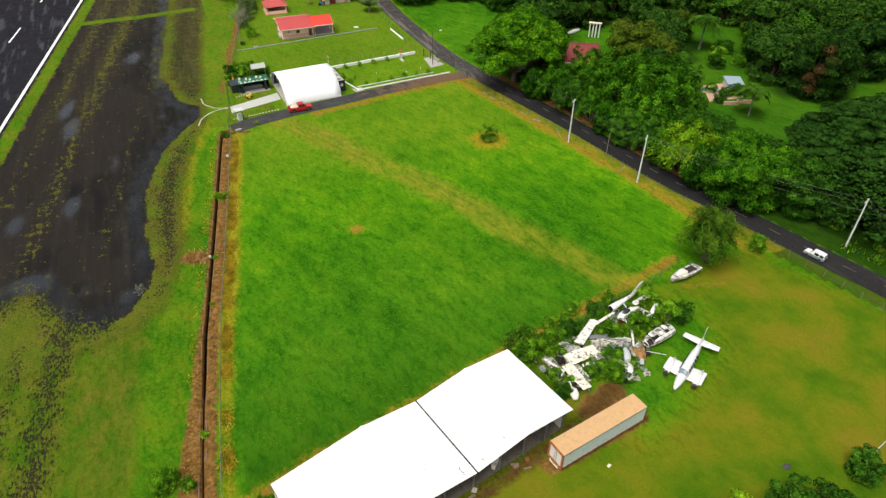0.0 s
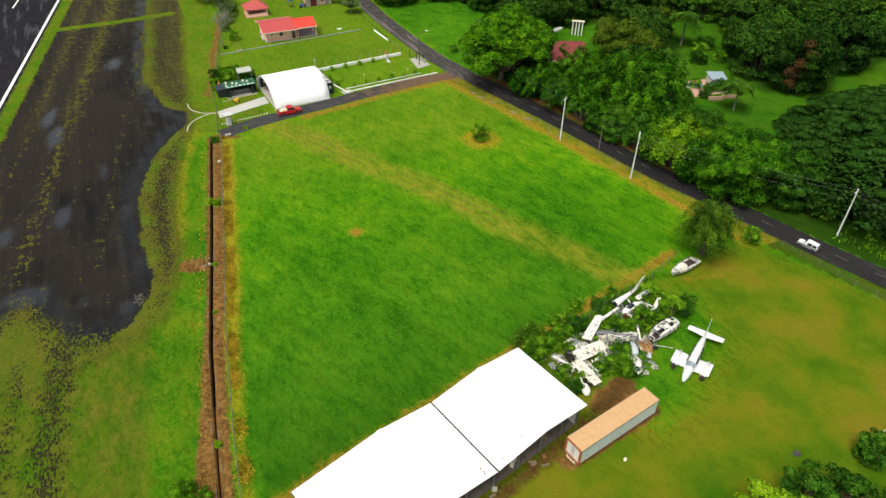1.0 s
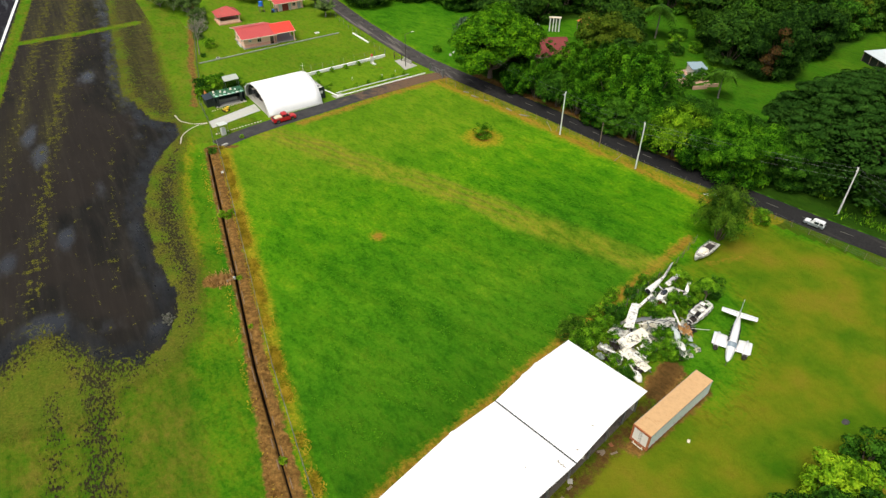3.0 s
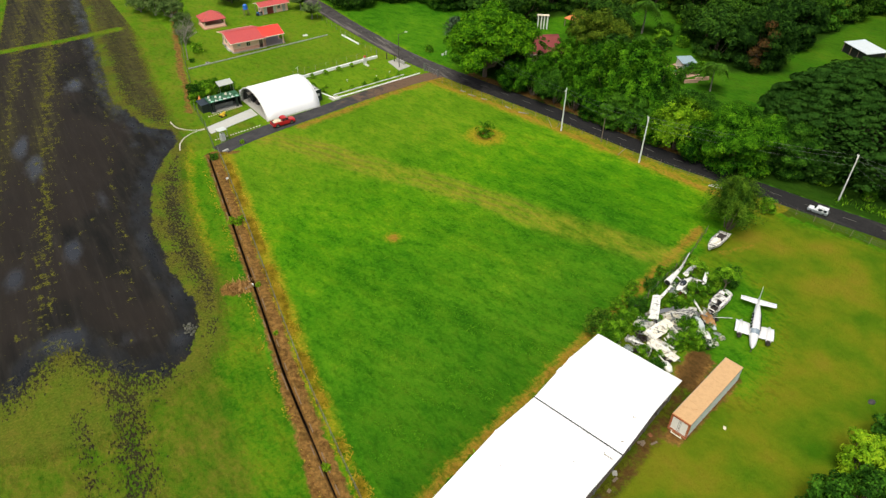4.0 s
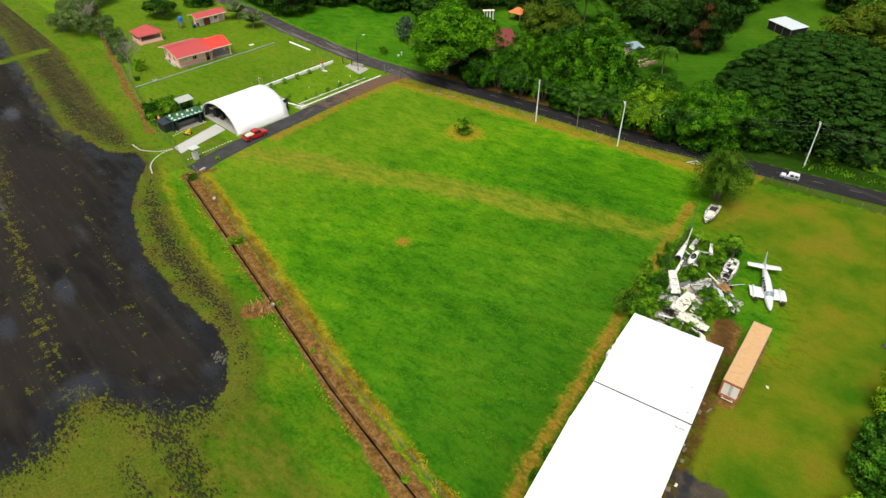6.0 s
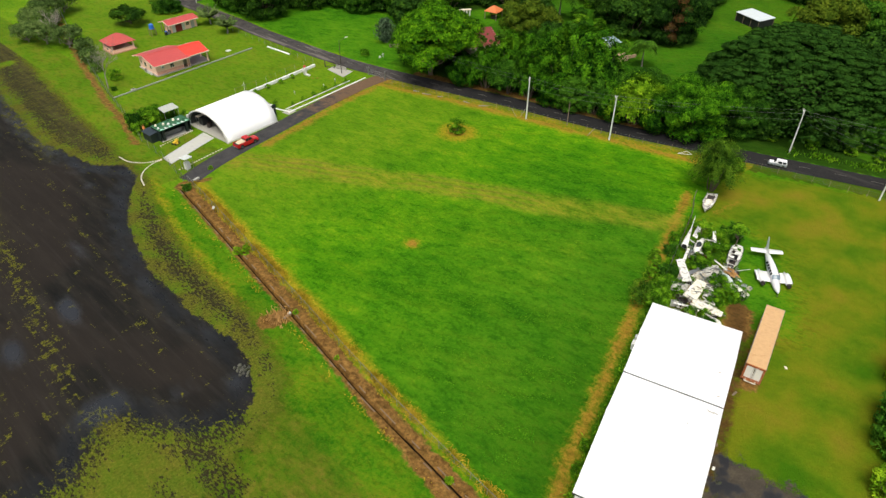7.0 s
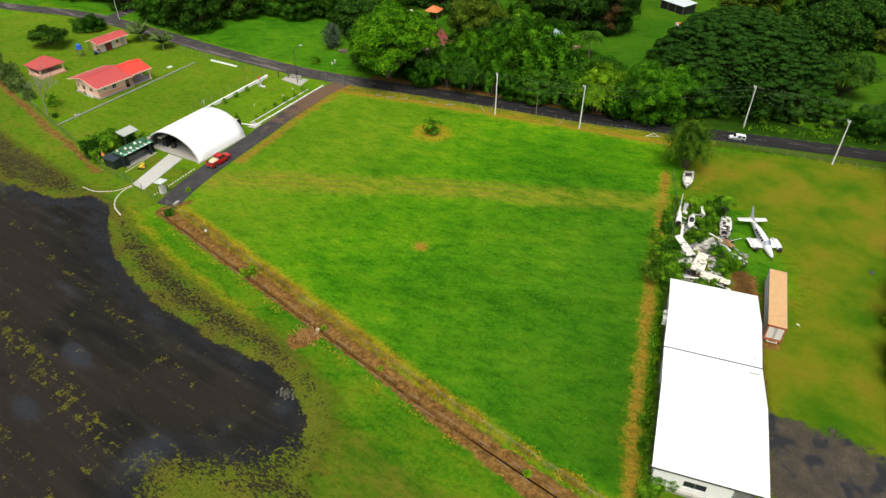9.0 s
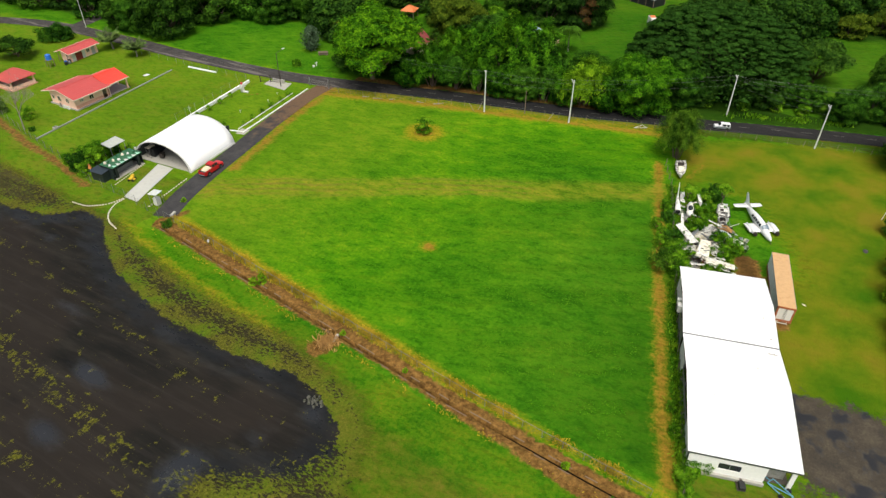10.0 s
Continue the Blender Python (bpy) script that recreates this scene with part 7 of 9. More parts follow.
part("cone", rod(fresh(), (0, 0, 1.4), (0, 0, 2.5), 0.34, 0.05, 12), surface("faded_orange", (0.62, 0.24, 0.06), 0.7), t)
for i, (x, y, s) in enumerate([(9.2, 160.5, 1.35), (11.5, 158.8, 1.4), (13.5, 160.6, 1.45), (8.3, 158.2, 1.0), (16.8, 160.4, 0.9), (18.6, 157.6, 0.7), (11.0, 162.4, 1.2), (9.4, 164.6, 0.8)]):
    plant(SHRUB_A if i % 4 else SHRUB_B, "garden_shrub", x, y, "leafy green shrub behind the cabin" if i % 4 else "dark green shrub behind the cabin", "shrub", "cabin shrubs", i * 61, s, s * 1.25)
t = thing("block", pose(6.6, 133.4, 0, 0, 0, 15), "grey concrete block at the driveway end", "concrete block")
part("slab", box(fresh(), (1.3, 0.5, 0.35), (0, 0, 0.18), (0, 0, 0), 0.03), CONCRETE, t)
plant(SHRUB_B, "ditch_shrub", 3.6, 131.6, "small dark shrub at the ditch end", "shrub", turn=0, s=0.55)

# ---- monument and lawn shrubs ----
t = thing("white_monument", pose(51.9, 158.6, 0, 0, 0, 8), "white cross-shaped monument with a red cap", "monument")
part("pillar", box(fresh(), (0.7, 0.6, 1.9), (0, 0, 0.95), (0, 0, 0), 0.04), WHITE_PAINT, t)
part("arm", box(fresh(), (2.0, 0.4, 0.4), (0, -0.1, 1.2), (0, 0, 0), 0.04), WHITE_PAINT, t)
part("foot", box(fresh(), (0.6, 1.6, 0.3), (0, -0.7, 0.15), (0, 0, 0), 0.04), WHITE_PAINT, t)
part("cap", box(fresh(), (0.5, 0.4, 0.55), (0, 0, 2.15), (0, 0, 0), 0.06), surface("monument_red", (0.5, 0.05, 0.04), 0.6), t, "red cap")
for i, (x, y, s) in enumerate([(39, 146.6, 0.4), (42.2, 146.9, 0.5), (45.6, 147.2, 0.5), (49, 147.4, 0.6), (52.2, 147.5, 0.55), (55.4, 147.8, 0.55), (35.6, 149, 0.5), (34.6, 152.2, 0.6), (36.8, 157.9, 0.55), (40.6, 158.3, 0.55), (44.4, 158.6, 0.55), (48.2, 159, 0.55), (33.4, 155.8, 0.7), (37.2, 150.6, 0.35)]):
    plant(SPRIG, "lawn_plant", x, y, "small loose plant beside the lawn kerb", "plant", "lawn plants", i * 53, s * 0.42)
for i, (x, y) in enumerate([(43.0, 151.2), (54.4, 150.2), (50.3, 149.4)]):
    t = thing("lawn_lamp", pose(x, y, 0), "small white lamp standing on the lawn", "lamp", "lawn lamps")
    part("stem", rod(fresh(), (0, 0, 0), (0, 0, 0.5), 0.03), WHITE_PAINT, t)
    part("globe", ball(fresh(), (0, 0, 0.6), (0.14, 0.14, 0.14), 6), WHITE_PAINT, t)
gate = thing("entrance_gate", pose(63.2, 144.6, 0, 0, 0, 98), "dark metal gate at the driveway entrance", "gate")
for x in (-2.6, 2.6):
    part("post", box(fresh(), (0.25, 0.25, 2.0), (x, 0, 1.0)), GREY_STEEL, gate)
for z in (0.3, 0.9, 1.5):
    part("rail", rod(fresh(), (-2.5, 0, z), (2.5, 0, z), 0.03, n=6), GREY_STEEL, gate)
for i in range(14):
    part("bar", rod(fresh(), (-2.4 + i * 0.37, 0, 0.2), (-2.4 + i * 0.37, 0, 1.6), 0.018, n=5), GREY_STEEL, gate)
t = thing("gate_fence", pose(59.4, 156.4, 0, 0, 0, 112), "dark metal fence beside the entrance", "fence")
for x in (-2.6, 0, 2.6):
    part("post", box(fresh(), (0.16, 0.16, 1.9), (x, 0, 0.95)), DARK_METAL, t)
for z in (0.3, 1.0, 1.7):
    part("rail", rod(fresh(), (-2.6, 0, z), (2.6, 0, z), 0.035, n=6), DARK_METAL, t)
t = part("entrance_slab", plate(fresh(), [(57.4, 150.6), (61.4, 151.6), (60.2, 157.6), (57.8, 157.2)], 0, 0.08), CONCRETE)
tagged(t, "pale concrete slab by the entrance", "slab", kind="structure")
t = thing("concrete_sign", pose(60.2, 154.6, 0.08, 0, 0, 100), "blank pale concrete sign block", "sign")
part("panel", box(fresh(), (3.2, 0.35, 0.9), (0, 0, 0.45), (0, 0, 0), 0.04), CONCRETE, t)

# ---- poles, lamps and wires ----
def utility_pole(x, y, h, turn):
    t = thing("utility_pole", pose(x, y, 0, 0, 0, turn), "pale concrete utility pole with cross-arm", "utility pole", "utility poles")
    part("pole", rod(fresh(), (0, 0, -0.2), (0, 0, h), 0.17, 0.1, 10), POLE, t)
    part("crossarm", box(fresh(), (1.5, 0.1, 0.12), (0.2, 0.12, h - 0.5), (0, 0, 0), 0.01), POLE, t)
    part("brace", rod(fresh(), (0, 0.12, h - 1.1), (0.6, 0.12, h - 0.55), 0.03, n=5), GREY_STEEL, t)
    for dx in (-0.45, 0.25, 0.85):
        part("insulator", rod(fresh(), (dx, 0.12, h - 0.44), (dx, 0.12, h - 0.16), 0.06, 0.04, 8), WHITE_PAINT, t)
    part("lamp_arm", rod(fresh(), (0, 0, h - 0.9), (0.9, 0.3, h - 0.2), 0.03, n=6), POLE, t)


POLES = [(70.4, 103.8, 9.7), (74.6, 85.2, 9.9), (95.3, 55.4, 9.6), (88.6, 36.7, 9.6)]
for (x, y, h), a in zip(POLES, (30, 40, 20, 20)):
    utility_pole(x, y, h, a)


def wire(a, b, sag, rad=0.013):
    bm = fresh()
    pts = [Vector(a).lerp(Vector(b), i / 12) - Vector((0, 0, sag * 4 * (i / 12) * (1 - i / 12))) for i in range(13)]
    for p, q in zip(pts, pts[1:]):
        rod(bm, p, q, rad, n=4)
    t = part("power_line", bm, WIRE)
    tagged(t, "thin grey overhead power line", "cable", "overhead lines")


for (ax, ay, ah), (bx, by, bh) in zip(POLES, POLES[1:]):
    for dz in (0.1, 0.9, 2.2):
        wire((ax + 0.2, ay, ah - dz), (bx + 0.2, by, bh - dz), 0.5)
for dz in (0.1, 0.9):
    wire((POLES[2][0], POLES[2][1], 9.5 - dz), (103, 24, 9.4 - dz), 0.5)
    wire((POLES[0][0], POLES[0][1], 9.6 - dz), (68.5, 128, 9.4 - dz), 0.4)
t = thing("timber_post", pose(74.2, 95.5, 0), "thin brown timber post by the road", "post")
part("post", rod(fresh(), (0, 0, -0.2), (0.1, 0.1, 5.4), 0.1, 0.08, 7), TIMBER, t)
t = thing("street_lamp", pose(58.6, 152.6, 0, 0, 0, -20), "dark street lamp with an arm", "street lamp")
part("pole", rod(fresh(), (0, 0, 0), (0, 0, 8.4), 0.1, 0.07, 8), DARK_METAL, t)
part("arm", rod(fresh(), (0, 0, 8.3), (1.7, 0, 8.9), 0.04, n=6), DARK_METAL, t)
part("lamp_head", box(fresh(), (0.7, 0.26, 0.14), (1.95, 0, 8.95), (0, 0, 0), 0.04), WHITE_PAINT, t)
t = thing("street_lamp", pose(63.5, 229, 0, 0, 0, 20), "pale street lamp at the road junction", "street lamp")
part("pole", rod(fresh(), (0, 0, 0), (0, 0, 8.4), 0.1, 0.07, 8), POLE, t)
part("arm", rod(fresh(), (0, 0, 8.3), (1.7, 0, 8.9), 0.04, n=6), POLE, t)
part("lamp_head", box(fresh(), (0.7, 0.26, 0.14), (1.95, 0, 8.95), (0, 0, 0), 0.04), WHITE_PAINT, t)

for x, y, lean in ((73.2, 89.6, 32), (69.9, 106.2, -28), (70.6, 105.4, 24)):
    t = thing("stay_stake", pose(x, y, 0, lean, lean * 0.4, 20), "pale leaning timber stake beside the road", "stake", "roadside stakes")
    part("stake", rod(fresh(), (0, 0, -0.2), (0, 0, 2.2), 0.06, 0.05, 6), BARK_PALE, t)
t = thing("broken_gate", pose(79.6, 70.6, 0, 0, 0, -72), "bent white gate frame lying by the fence", "gate")
for a, b in (((-1.4, 0, 0.1), (1.4, 0.2, 0.3)), ((-1.4, 0, 0.1), (0.3, 0.9, 0.5)), ((1.4, 0.2, 0.3), (0.3, 0.9, 0.5))):
    part("bar", rod(fresh(), a, b, 0.05, n=6), WHITE_PAINT, t)
t = thing("white_post", pose(66.0, 24.2, 0, 6, 4, 0), "thin white post beside the yard tree", "post")
part("post", rod(fresh(), (0, 0, -0.2), (0, 0, 2.4), 0.07, 0.06, 8), WHITE_PAINT, t)
part("cap", rod(fresh(), (0, 0, 2.4), (0, 0, 2.46), 0.08, 0.05, 8), BLUE, t, "blue cap")

# ---- fences ----
def fence(name, line, gap, h, mat_, label, strands=(0.3, 0.7, 1.1, 1.5), rad=0.05, lean=0.0, seed=1):
    rr = random.Random(seed)
    root = thing(name, None, label, "fence", kind="structure")
    pts = []
    for (ax, ay), (bx, by) in zip(line, line[1:]):
        k = max(1, int(round(math.hypot(bx - ax, by - ay) / gap)))
        pts += [(ax + (bx - ax) * i / k, ay + (by - ay) * i / k) for i in range(k)]
    pts.append(line[-1])
    me = bpy.data.meshes.new("post")
    bm = rod(fresh(), (0, 0, -0.2), (0, 0, h), rad, rad * 0.85, 6)
    bm.to_mesh(me)
    bm.free()
    me.materials.append(mat_)
    for x, y in pts:
        part("post", me, None, root, m=pose(x, y, 0, rr.uniform(-lean, lean), rr.uniform(-lean, lean), rr.uniform(0, 90)))
    for z in strands:
        if z < h:
            bm = fresh()
            for p, q in zip(pts, pts[1:]):
                rod(bm, (*p, z), (*q, z), 0.012, n=3)
            part("wire", bm, WIRE, root)
    return root


ditch_line = [(float(ditch_x(y)) + 2.2, float(y)) for y in np.arange(134, 44, -8)]
fence("ditch_fence", ditch_line, 2.9, 1.3, GREY_STEEL, "wire fence on thin posts along the ditch", rad=0.035, lean=3)
rail = fresh()
for p, q in zip(ditch_line, ditch_line[1:]):
    rod(rail, (*p, 1.3), (*q, 1.3), 0.03, n=5)
part("top_rail", rail, surface("dull_galvanised_rail", (0.17, 0.17, 0.14), 0.6, 0.2), bpy.data.objects["ditch_fence"], "pale grey top rail")
fence("west_fence", WEST_FENCE, 2.9, 1.9, GREY_STEEL, "grey chain-link fence on steel posts", (0.1, 0.5, 0.9, 1.3, 1.7), 0.045, 1)
fence("field_fence", FENCE_S, 2.9, 1.7, TIMBER, "old wire fence overgrown with weeds", (0.4, 0.8, 1.2, 1.6), 0.06, 4, 2)
fence("roadside_fence", [(61.5, 141.2), (68.5, 118), (72.3, 103), (76.4, 85), (81.2, 68), (84.0, 60), (87.0, 45), (94.0, 14), (102, -20)], 3.2, 1.4, TIMBER, "wire fence on leaning posts beside the road", (0.4, 0.8, 1.2), 0.04, 6, 3)
fence("lawn_fence", [(33, 160.4), (57.5, 162.6)], 3.0, 1.8, GREY_STEEL, "thin grey garden fence", (0.9, 1.7), 0.035, 1, 4)
fence("road_fence_north", [(57.8, 163), (57.4, 172), (57.2, 186), (57.0, 205)], 3.0, 1.3, GREY_STEEL, "wire fence along the road", (0.5, 1.0), 0.04, 3, 5)
t = thing("small_sign", pose(2.9, 121.2, 0, 0, 0, 20), "small white sign on the ditch fence", "sign")
part("board", box(fresh(), (0.55, 0.05, 0.4), (0, 0, 1.15), (-20, 0, 0)), WHITE_PAINT, t)
part("stake", rod(fresh(), (0, 0.05, 0), (0, 0.05, 1.2), 0.03, n=6), TIMBER, t)
# ditch lining, culvert head and its weeds
lining = thing("ditch_lining", None, "broken pale concrete lip of the drainage ditch", "ditch lining", kind="structure")
lip = bpy.data.meshes.new("lip")
bm = box(fresh(), (0.12, 1.5, 0.12), (0, 0, 0), (0, 0, 0), 0.02)
bm.to_mesh(lip)
bm.free()
lip.materials.append(surface("muddy_concrete", (0.16, 0.11, 0.07), 0.9, 0, 0.3, 3))
rr = random.Random(9)
for y in np.arange(26, 132, 1.55):
    for s in (-1, 1):
        if rr.random() < 0.3:
            a = math.degrees(math.atan2(float(ditch_x(y + 1) - ditch_x(y)), 1))
            part("lip", lip, None, lining, m=pose(float(ditch_x(y)) + s * 0.42, float(y), 0.05, rr.uniform(-2, 2), rr.uniform(-5, 5), -a))
t = thing("culvert_head", pose(-3.9, 90.6, 0, 0, 0, 8), "white concrete culvert head in the ditch bank", "culvert")
part("headwall", box(fresh(), (0.5, 0.3, 0.5), (0, 0, 0.18), (0, 0, 0), 0.04), WHITE_PAINT, t)
part("pipe", rod(fresh(), (-1.2, 0, 0.15), (0.2, 0, 0.15), 0.22, n=12), CONCRETE, t)
for i, (x, y, s) in enumerate([(-3.1, 90.2, 0.35), (-0.9, 108.5, 0.55), (-0.1, 107.4, 0.5), (0.8, 108.2, 0.5), (-8.2, 55.5, 0.4), (-4.8, 79, 0.3)]):
    plant(SHRUB_Y, "ditch_weed", x, y, "yellow-green weed on the ditch bank", "weed", "ditch weeds", i * 71, s)
t = thing("rubble_pile", pose(-14.6, 86.4, 0.03), "pale rubble heap on the asphalt edge", "rubble")
for i in range(16):
    a, d = i * 2.4, 0.085 * i ** 0.8
    bm = fresh()
    bmesh.ops.create_icosphere(bm, subdivisions=1, radius=0.3, matrix=pose(d * math.cos(a) * 1.3, d * math.sin(a) * 1.8, 0.1, i * 20, i * 33, 0) @ Matrix.Diagonal((1.2, 0.8, 0.5, 1)))
    part("lump", bm, surface("grey_rubble", (0.085, 0.085, 0.066), 0.95, 0, 0.35, 5, (0.03, 0.035, 0.015), 0.5, 2.5) if i == 0 else bpy.data.materials["grey_rubble"], t)
plant(SHRUB_A, "field_bush", 55.2, 110.7, "lone round bush in a ring of bare earth", "bush", s=1.3, sz=1.3)
plant(SHRUB_A, "roadside_bush", 81.0, 60.6, "round yellow-green bush at the fence", "bush", s=1.1, turn=40)
plant(SHRUB_Y, "driveway_weed", 10.6, 135.0, "small bright weed at the driveway edge", "weed", s=0.4)
t = thing("dark_rock", pose(54.3, 26.4, 0), "dark rock lying in the olive grass", "rock")
bm = fresh()
bmesh.ops.create_icosphere(bm, subdivisions=2, radius=0.45, matrix=Matrix.Diagonal((1.3, 0.9, 0.6, 1)))
for v in bm.verts:
    v.co *= 1 + 0.22 * noise.noise(v.co * 2.2)
part("rock", bm, surface("dark_stone", (0.05, 0.045, 0.045), 0.85, 0, 0.35, 4), t)
t = thing("paper_scrap", pose(35.0, 34.1, 0.0, 0, 0, 30), "crumpled pale sheet on the grass", "scrap")
bm = box(fresh(), (0.6, 0.34, 0.05), (0, 0, 0.07), (8, 12, 0), 0.01)
part("sheet", bm, CREAM, t)
# motor block and blue frame before the shed's end wall
t = thing("scrap_motor", pose(-1.2, 37.4, 0, 0, 0, 20), "black scrap motor lying in the grass", "motor")
part("block", box(fresh(), (1.0, 0.7, 0.5), (0, 0, 0.27), (0, 0, 0), 0.06), DARK, t)
part("pan", box(fresh(), (1.5, 0.9, 0.12), (0.2, 0.1, 0.06), (0, 0, 0), 0.02), DARK_METAL, t)
part("gearbox", rod(fresh(), (0.5, 0, 0.3), (1.1, 0.1, 0.25), 0.25, 0.15, 10), DARK_METAL, t)
t = thing("blue_frame", pose(0.3, 33.6, 0, 0, 0, 60), "blue steel trailer frame by the end wall", "frame")
for a, b in [((-1.3, -0.5, 0.3), (1.3, -0.5, 0.35)), ((-1.3, 0.5, 0.3), (1.3, 0.5, 0.35)), ((-1.3, -0.5, 0.3), (-1.3, 0.5, 0.3)), ((1.3, -0.5, 0.35), (1.3, 0.5, 0.35)), ((-1.3, -0.5, 0.3), (1.3, 0.5, 0.35)), ((1.3, 0.0, 0.35), (2.2, 0, 0.3))]:
    part("bar", rod(fresh(), a, b, 0.06, n=6), surface("faded_blue_paint", (0.10, 0.28, 0.38), 0.6, 0, 0.2, 4), t)
for y in (-0.7, 0.7):
    part("wheel", rod(fresh(), (-0.6, y - 0.08, 0.3), (-0.6, y + 0.08, 0.3), 0.3, n=14), TYRE, t)
for i, (x, y, s) in enumerate([(-1.8, 42.7, 0.7), (-0.9, 41.5, 0.65), (-3.6, 43.4, 0.8), (-4.8, 42.8, 0.6), (2.5, 45.7, 0.5), (-0.2, 40.6, 0.5), (6, 46.9, 0.45)]):
    plant(SHRUB_A, "shed_vine", x, y, "bright green climber at the shed corner", "shrub", "climbers by the shed", i * 67, s, s * 1.2)
for i in range(22):
    k = i / 21
    plant(SHRUB_A, "fence_climber", 12.0 - 19.0 * k, 46.9 - 4.4 * k, "bright green climber covering the field fence", "climber", "fence climbers", i * 59, 0.3 + 0.08 * (i % 3), 0.55 + 0.1 * (i % 2))
for x, y, s in ((-12.8, 50.3, 0.95), (-10.6, 49.0, 0.6), (-13.6, 49.2, 0.6)):
    plant(SHRUB_A, "ditch_bush", x, y, "pale green leafy bush at the ditch end", "bush", "ditch bushes", x * 40 % 360, s)

# ---- the house and its garden ----
def gable(root, x0, x1, y0, y1, eave, ridge, mat_, thick=0.12, boards=(0, 1)):
    """Two roof slopes with a ridge along x, ribbed."""
    ym = (y0 + y1) / 2
    for ya, yb in ((y0, ym), (y1, ym)):
        bm = fresh()
        xs = []
        x = x0
        while x < x1 - 0.01:
            xs += [(x, 0), (x + 0.3, 0), (x + 0.36, 0.04), (x + 0.44, 0.04), (x + 0.5, 0)]
            x += 0.55
        xs.append((x1, 0))
        loft(bm, [[(x, ya, eave + h) for x, h in xs], [(x, yb, ridge + h) for x, h in xs]], closed=False)
        loft(bm, [[(x, ya, eave - thick) for x, h in xs], [(x, yb, ridge - thick) for x, h in xs]], closed=False)
        for x in (x0, x1):
            loft(bm, [[(x, ya, eave), (x, yb, ridge)], [(x, ya, eave - thick), (x, yb, ridge - thick)]], closed=False)
        bmesh.ops.remove_doubles(bm, verts=bm.verts, dist=0.001)
        part("roof_slope", bm, mat_, root)
        part("fascia", box(fresh(), (x1 - x0, 0.08, 0.22), ((x0 + x1) / 2, ya, eave - 0.07)), CREAM, root)
    part("ridge_cap", loft(fresh(), [[(x, ym - 0.25, ridge), (x, ym, ridge + 0.07), (x, ym + 0.25, ridge), (x, ym, ridge - 0.03)] for x in (x0, x1)]), mat_, root)
    for x in [(x0, x1)[i] for i in boards]:
        bm = fresh()
        for ya in (y0, y1):
            rod(bm, (x, ya, eave - 0.06), (x, ym, ridge - 0.06), 0.06, n=4)
        part("barge_board", bm, CREAM, root)


def window_in(root, at, turn, w, h):
    win = part("window", box(fresh(), (w, 0.06, h), (0, 0, 0)), GLASS, root, m=pose(*at, 0, 0, turn))
    bm = fresh()
    for dx in (-w / 2, 0, w / 2):
        box(bm, (0.07, 0.1, h + 0.07), (dx, 0, 0))
    for dz in (-h / 2, h / 2):
        box(bm, (w + 0.07, 0.1, 0.07), (0, 0, dz))
    part("frame", bm, CREAM, win)
    return win


house = thing("pink_house", pose(26.0, 183.8, 0), "salmon pink bungalow with a red metal roof and porch", "house")
part("front_wall", box(fresh(), (8.4, 0.2, 2.9), (4.3, 0.1, 1.45)), PINK, house)
part("back_wall", box(fresh(), (8.4, 0.2, 2.9), (4.3, 8.3, 1.45)), PINK, house)
for x in (0.1, 8.5):
    bm = fresh()
    plate(bm, [(0.0, 0), (8.4, 0), (8.4, 2.9), (4.3, 4.1), (0.0, 2.9)], -0.1, 0.1)
    part("gable_wall", bm, PINK, house, m=pose(x, 0, 0, 90, 0, 90))
part("plinth", box(fresh(), (9.2, 9.2, 0.25), (4.3, 4.2, 0.1)), CONCRETE, house)
part("lower_band", box(fresh(), (8.5, 0.06, 0.9), (4.3, -0.03, 0.55)), surface("rose_band", (0.78, 0.40, 0.29), 0.8), house, "darker rose wall band")
gable(house, -0.9, 8.9, -1.3, 9.9, 2.95, 4.3, RED_ROOF, boards=(0,))
window_in(house, (4.2, -0.02, 1.75), 0, 1.0, 1.0)
window_in(house, (-0.02, 2.6, 1.7), 90, 0.9, 0.9)
window_in(house, (-0.02, 5.4, 1.7), 90, 1.0, 1.1)
window_in(house, (-0.02, 7.4, 1.7), 90, 0.7, 0.9)
part("door", box(fresh(), (0.95, 0.08, 2.1), (7.7, -0.02, 1.15)), TIMBER, house, "brown wooden door")
ac = part("air_conditioner", box(fresh(), (0.8, 0.35, 0.55), (1.6, -0.2, 2.0), (0, 0, 0), 0.03), WHITE_PAINT, house, "white air conditioner")
part("fan_grille", rod(fresh(), (1.6, -0.39, 2.0), (1.6, -0.36, 2.0), 0.2, n=14), GREY_STEEL, ac)
# porch
part("porch_floor", box(fresh(), (6.0, 7.0, 0.2), (11.6, 3.6, 0.1)), surface("grey_porch", (0.36, 0.33, 0.3), 0.8), house)
gable(house, 8.3, 14.3, -0.9, 7.6, 3.0, 4.4, RED_ROOF_NEW, boards=(1,))
for x, y in ((14.1, 0.2), (14.1, 3.6), (14.1, 7.0), (9.2, 7.2)):
    part("porch_post", box(fresh(), (0.3, 0.3, 2.9), (x, y, 1.45)), PINK, house)
part("porch_wall", box(fresh(), (0.16, 2.0, 2.8), (9.0, 1.0, 1.4)), PINK, house)
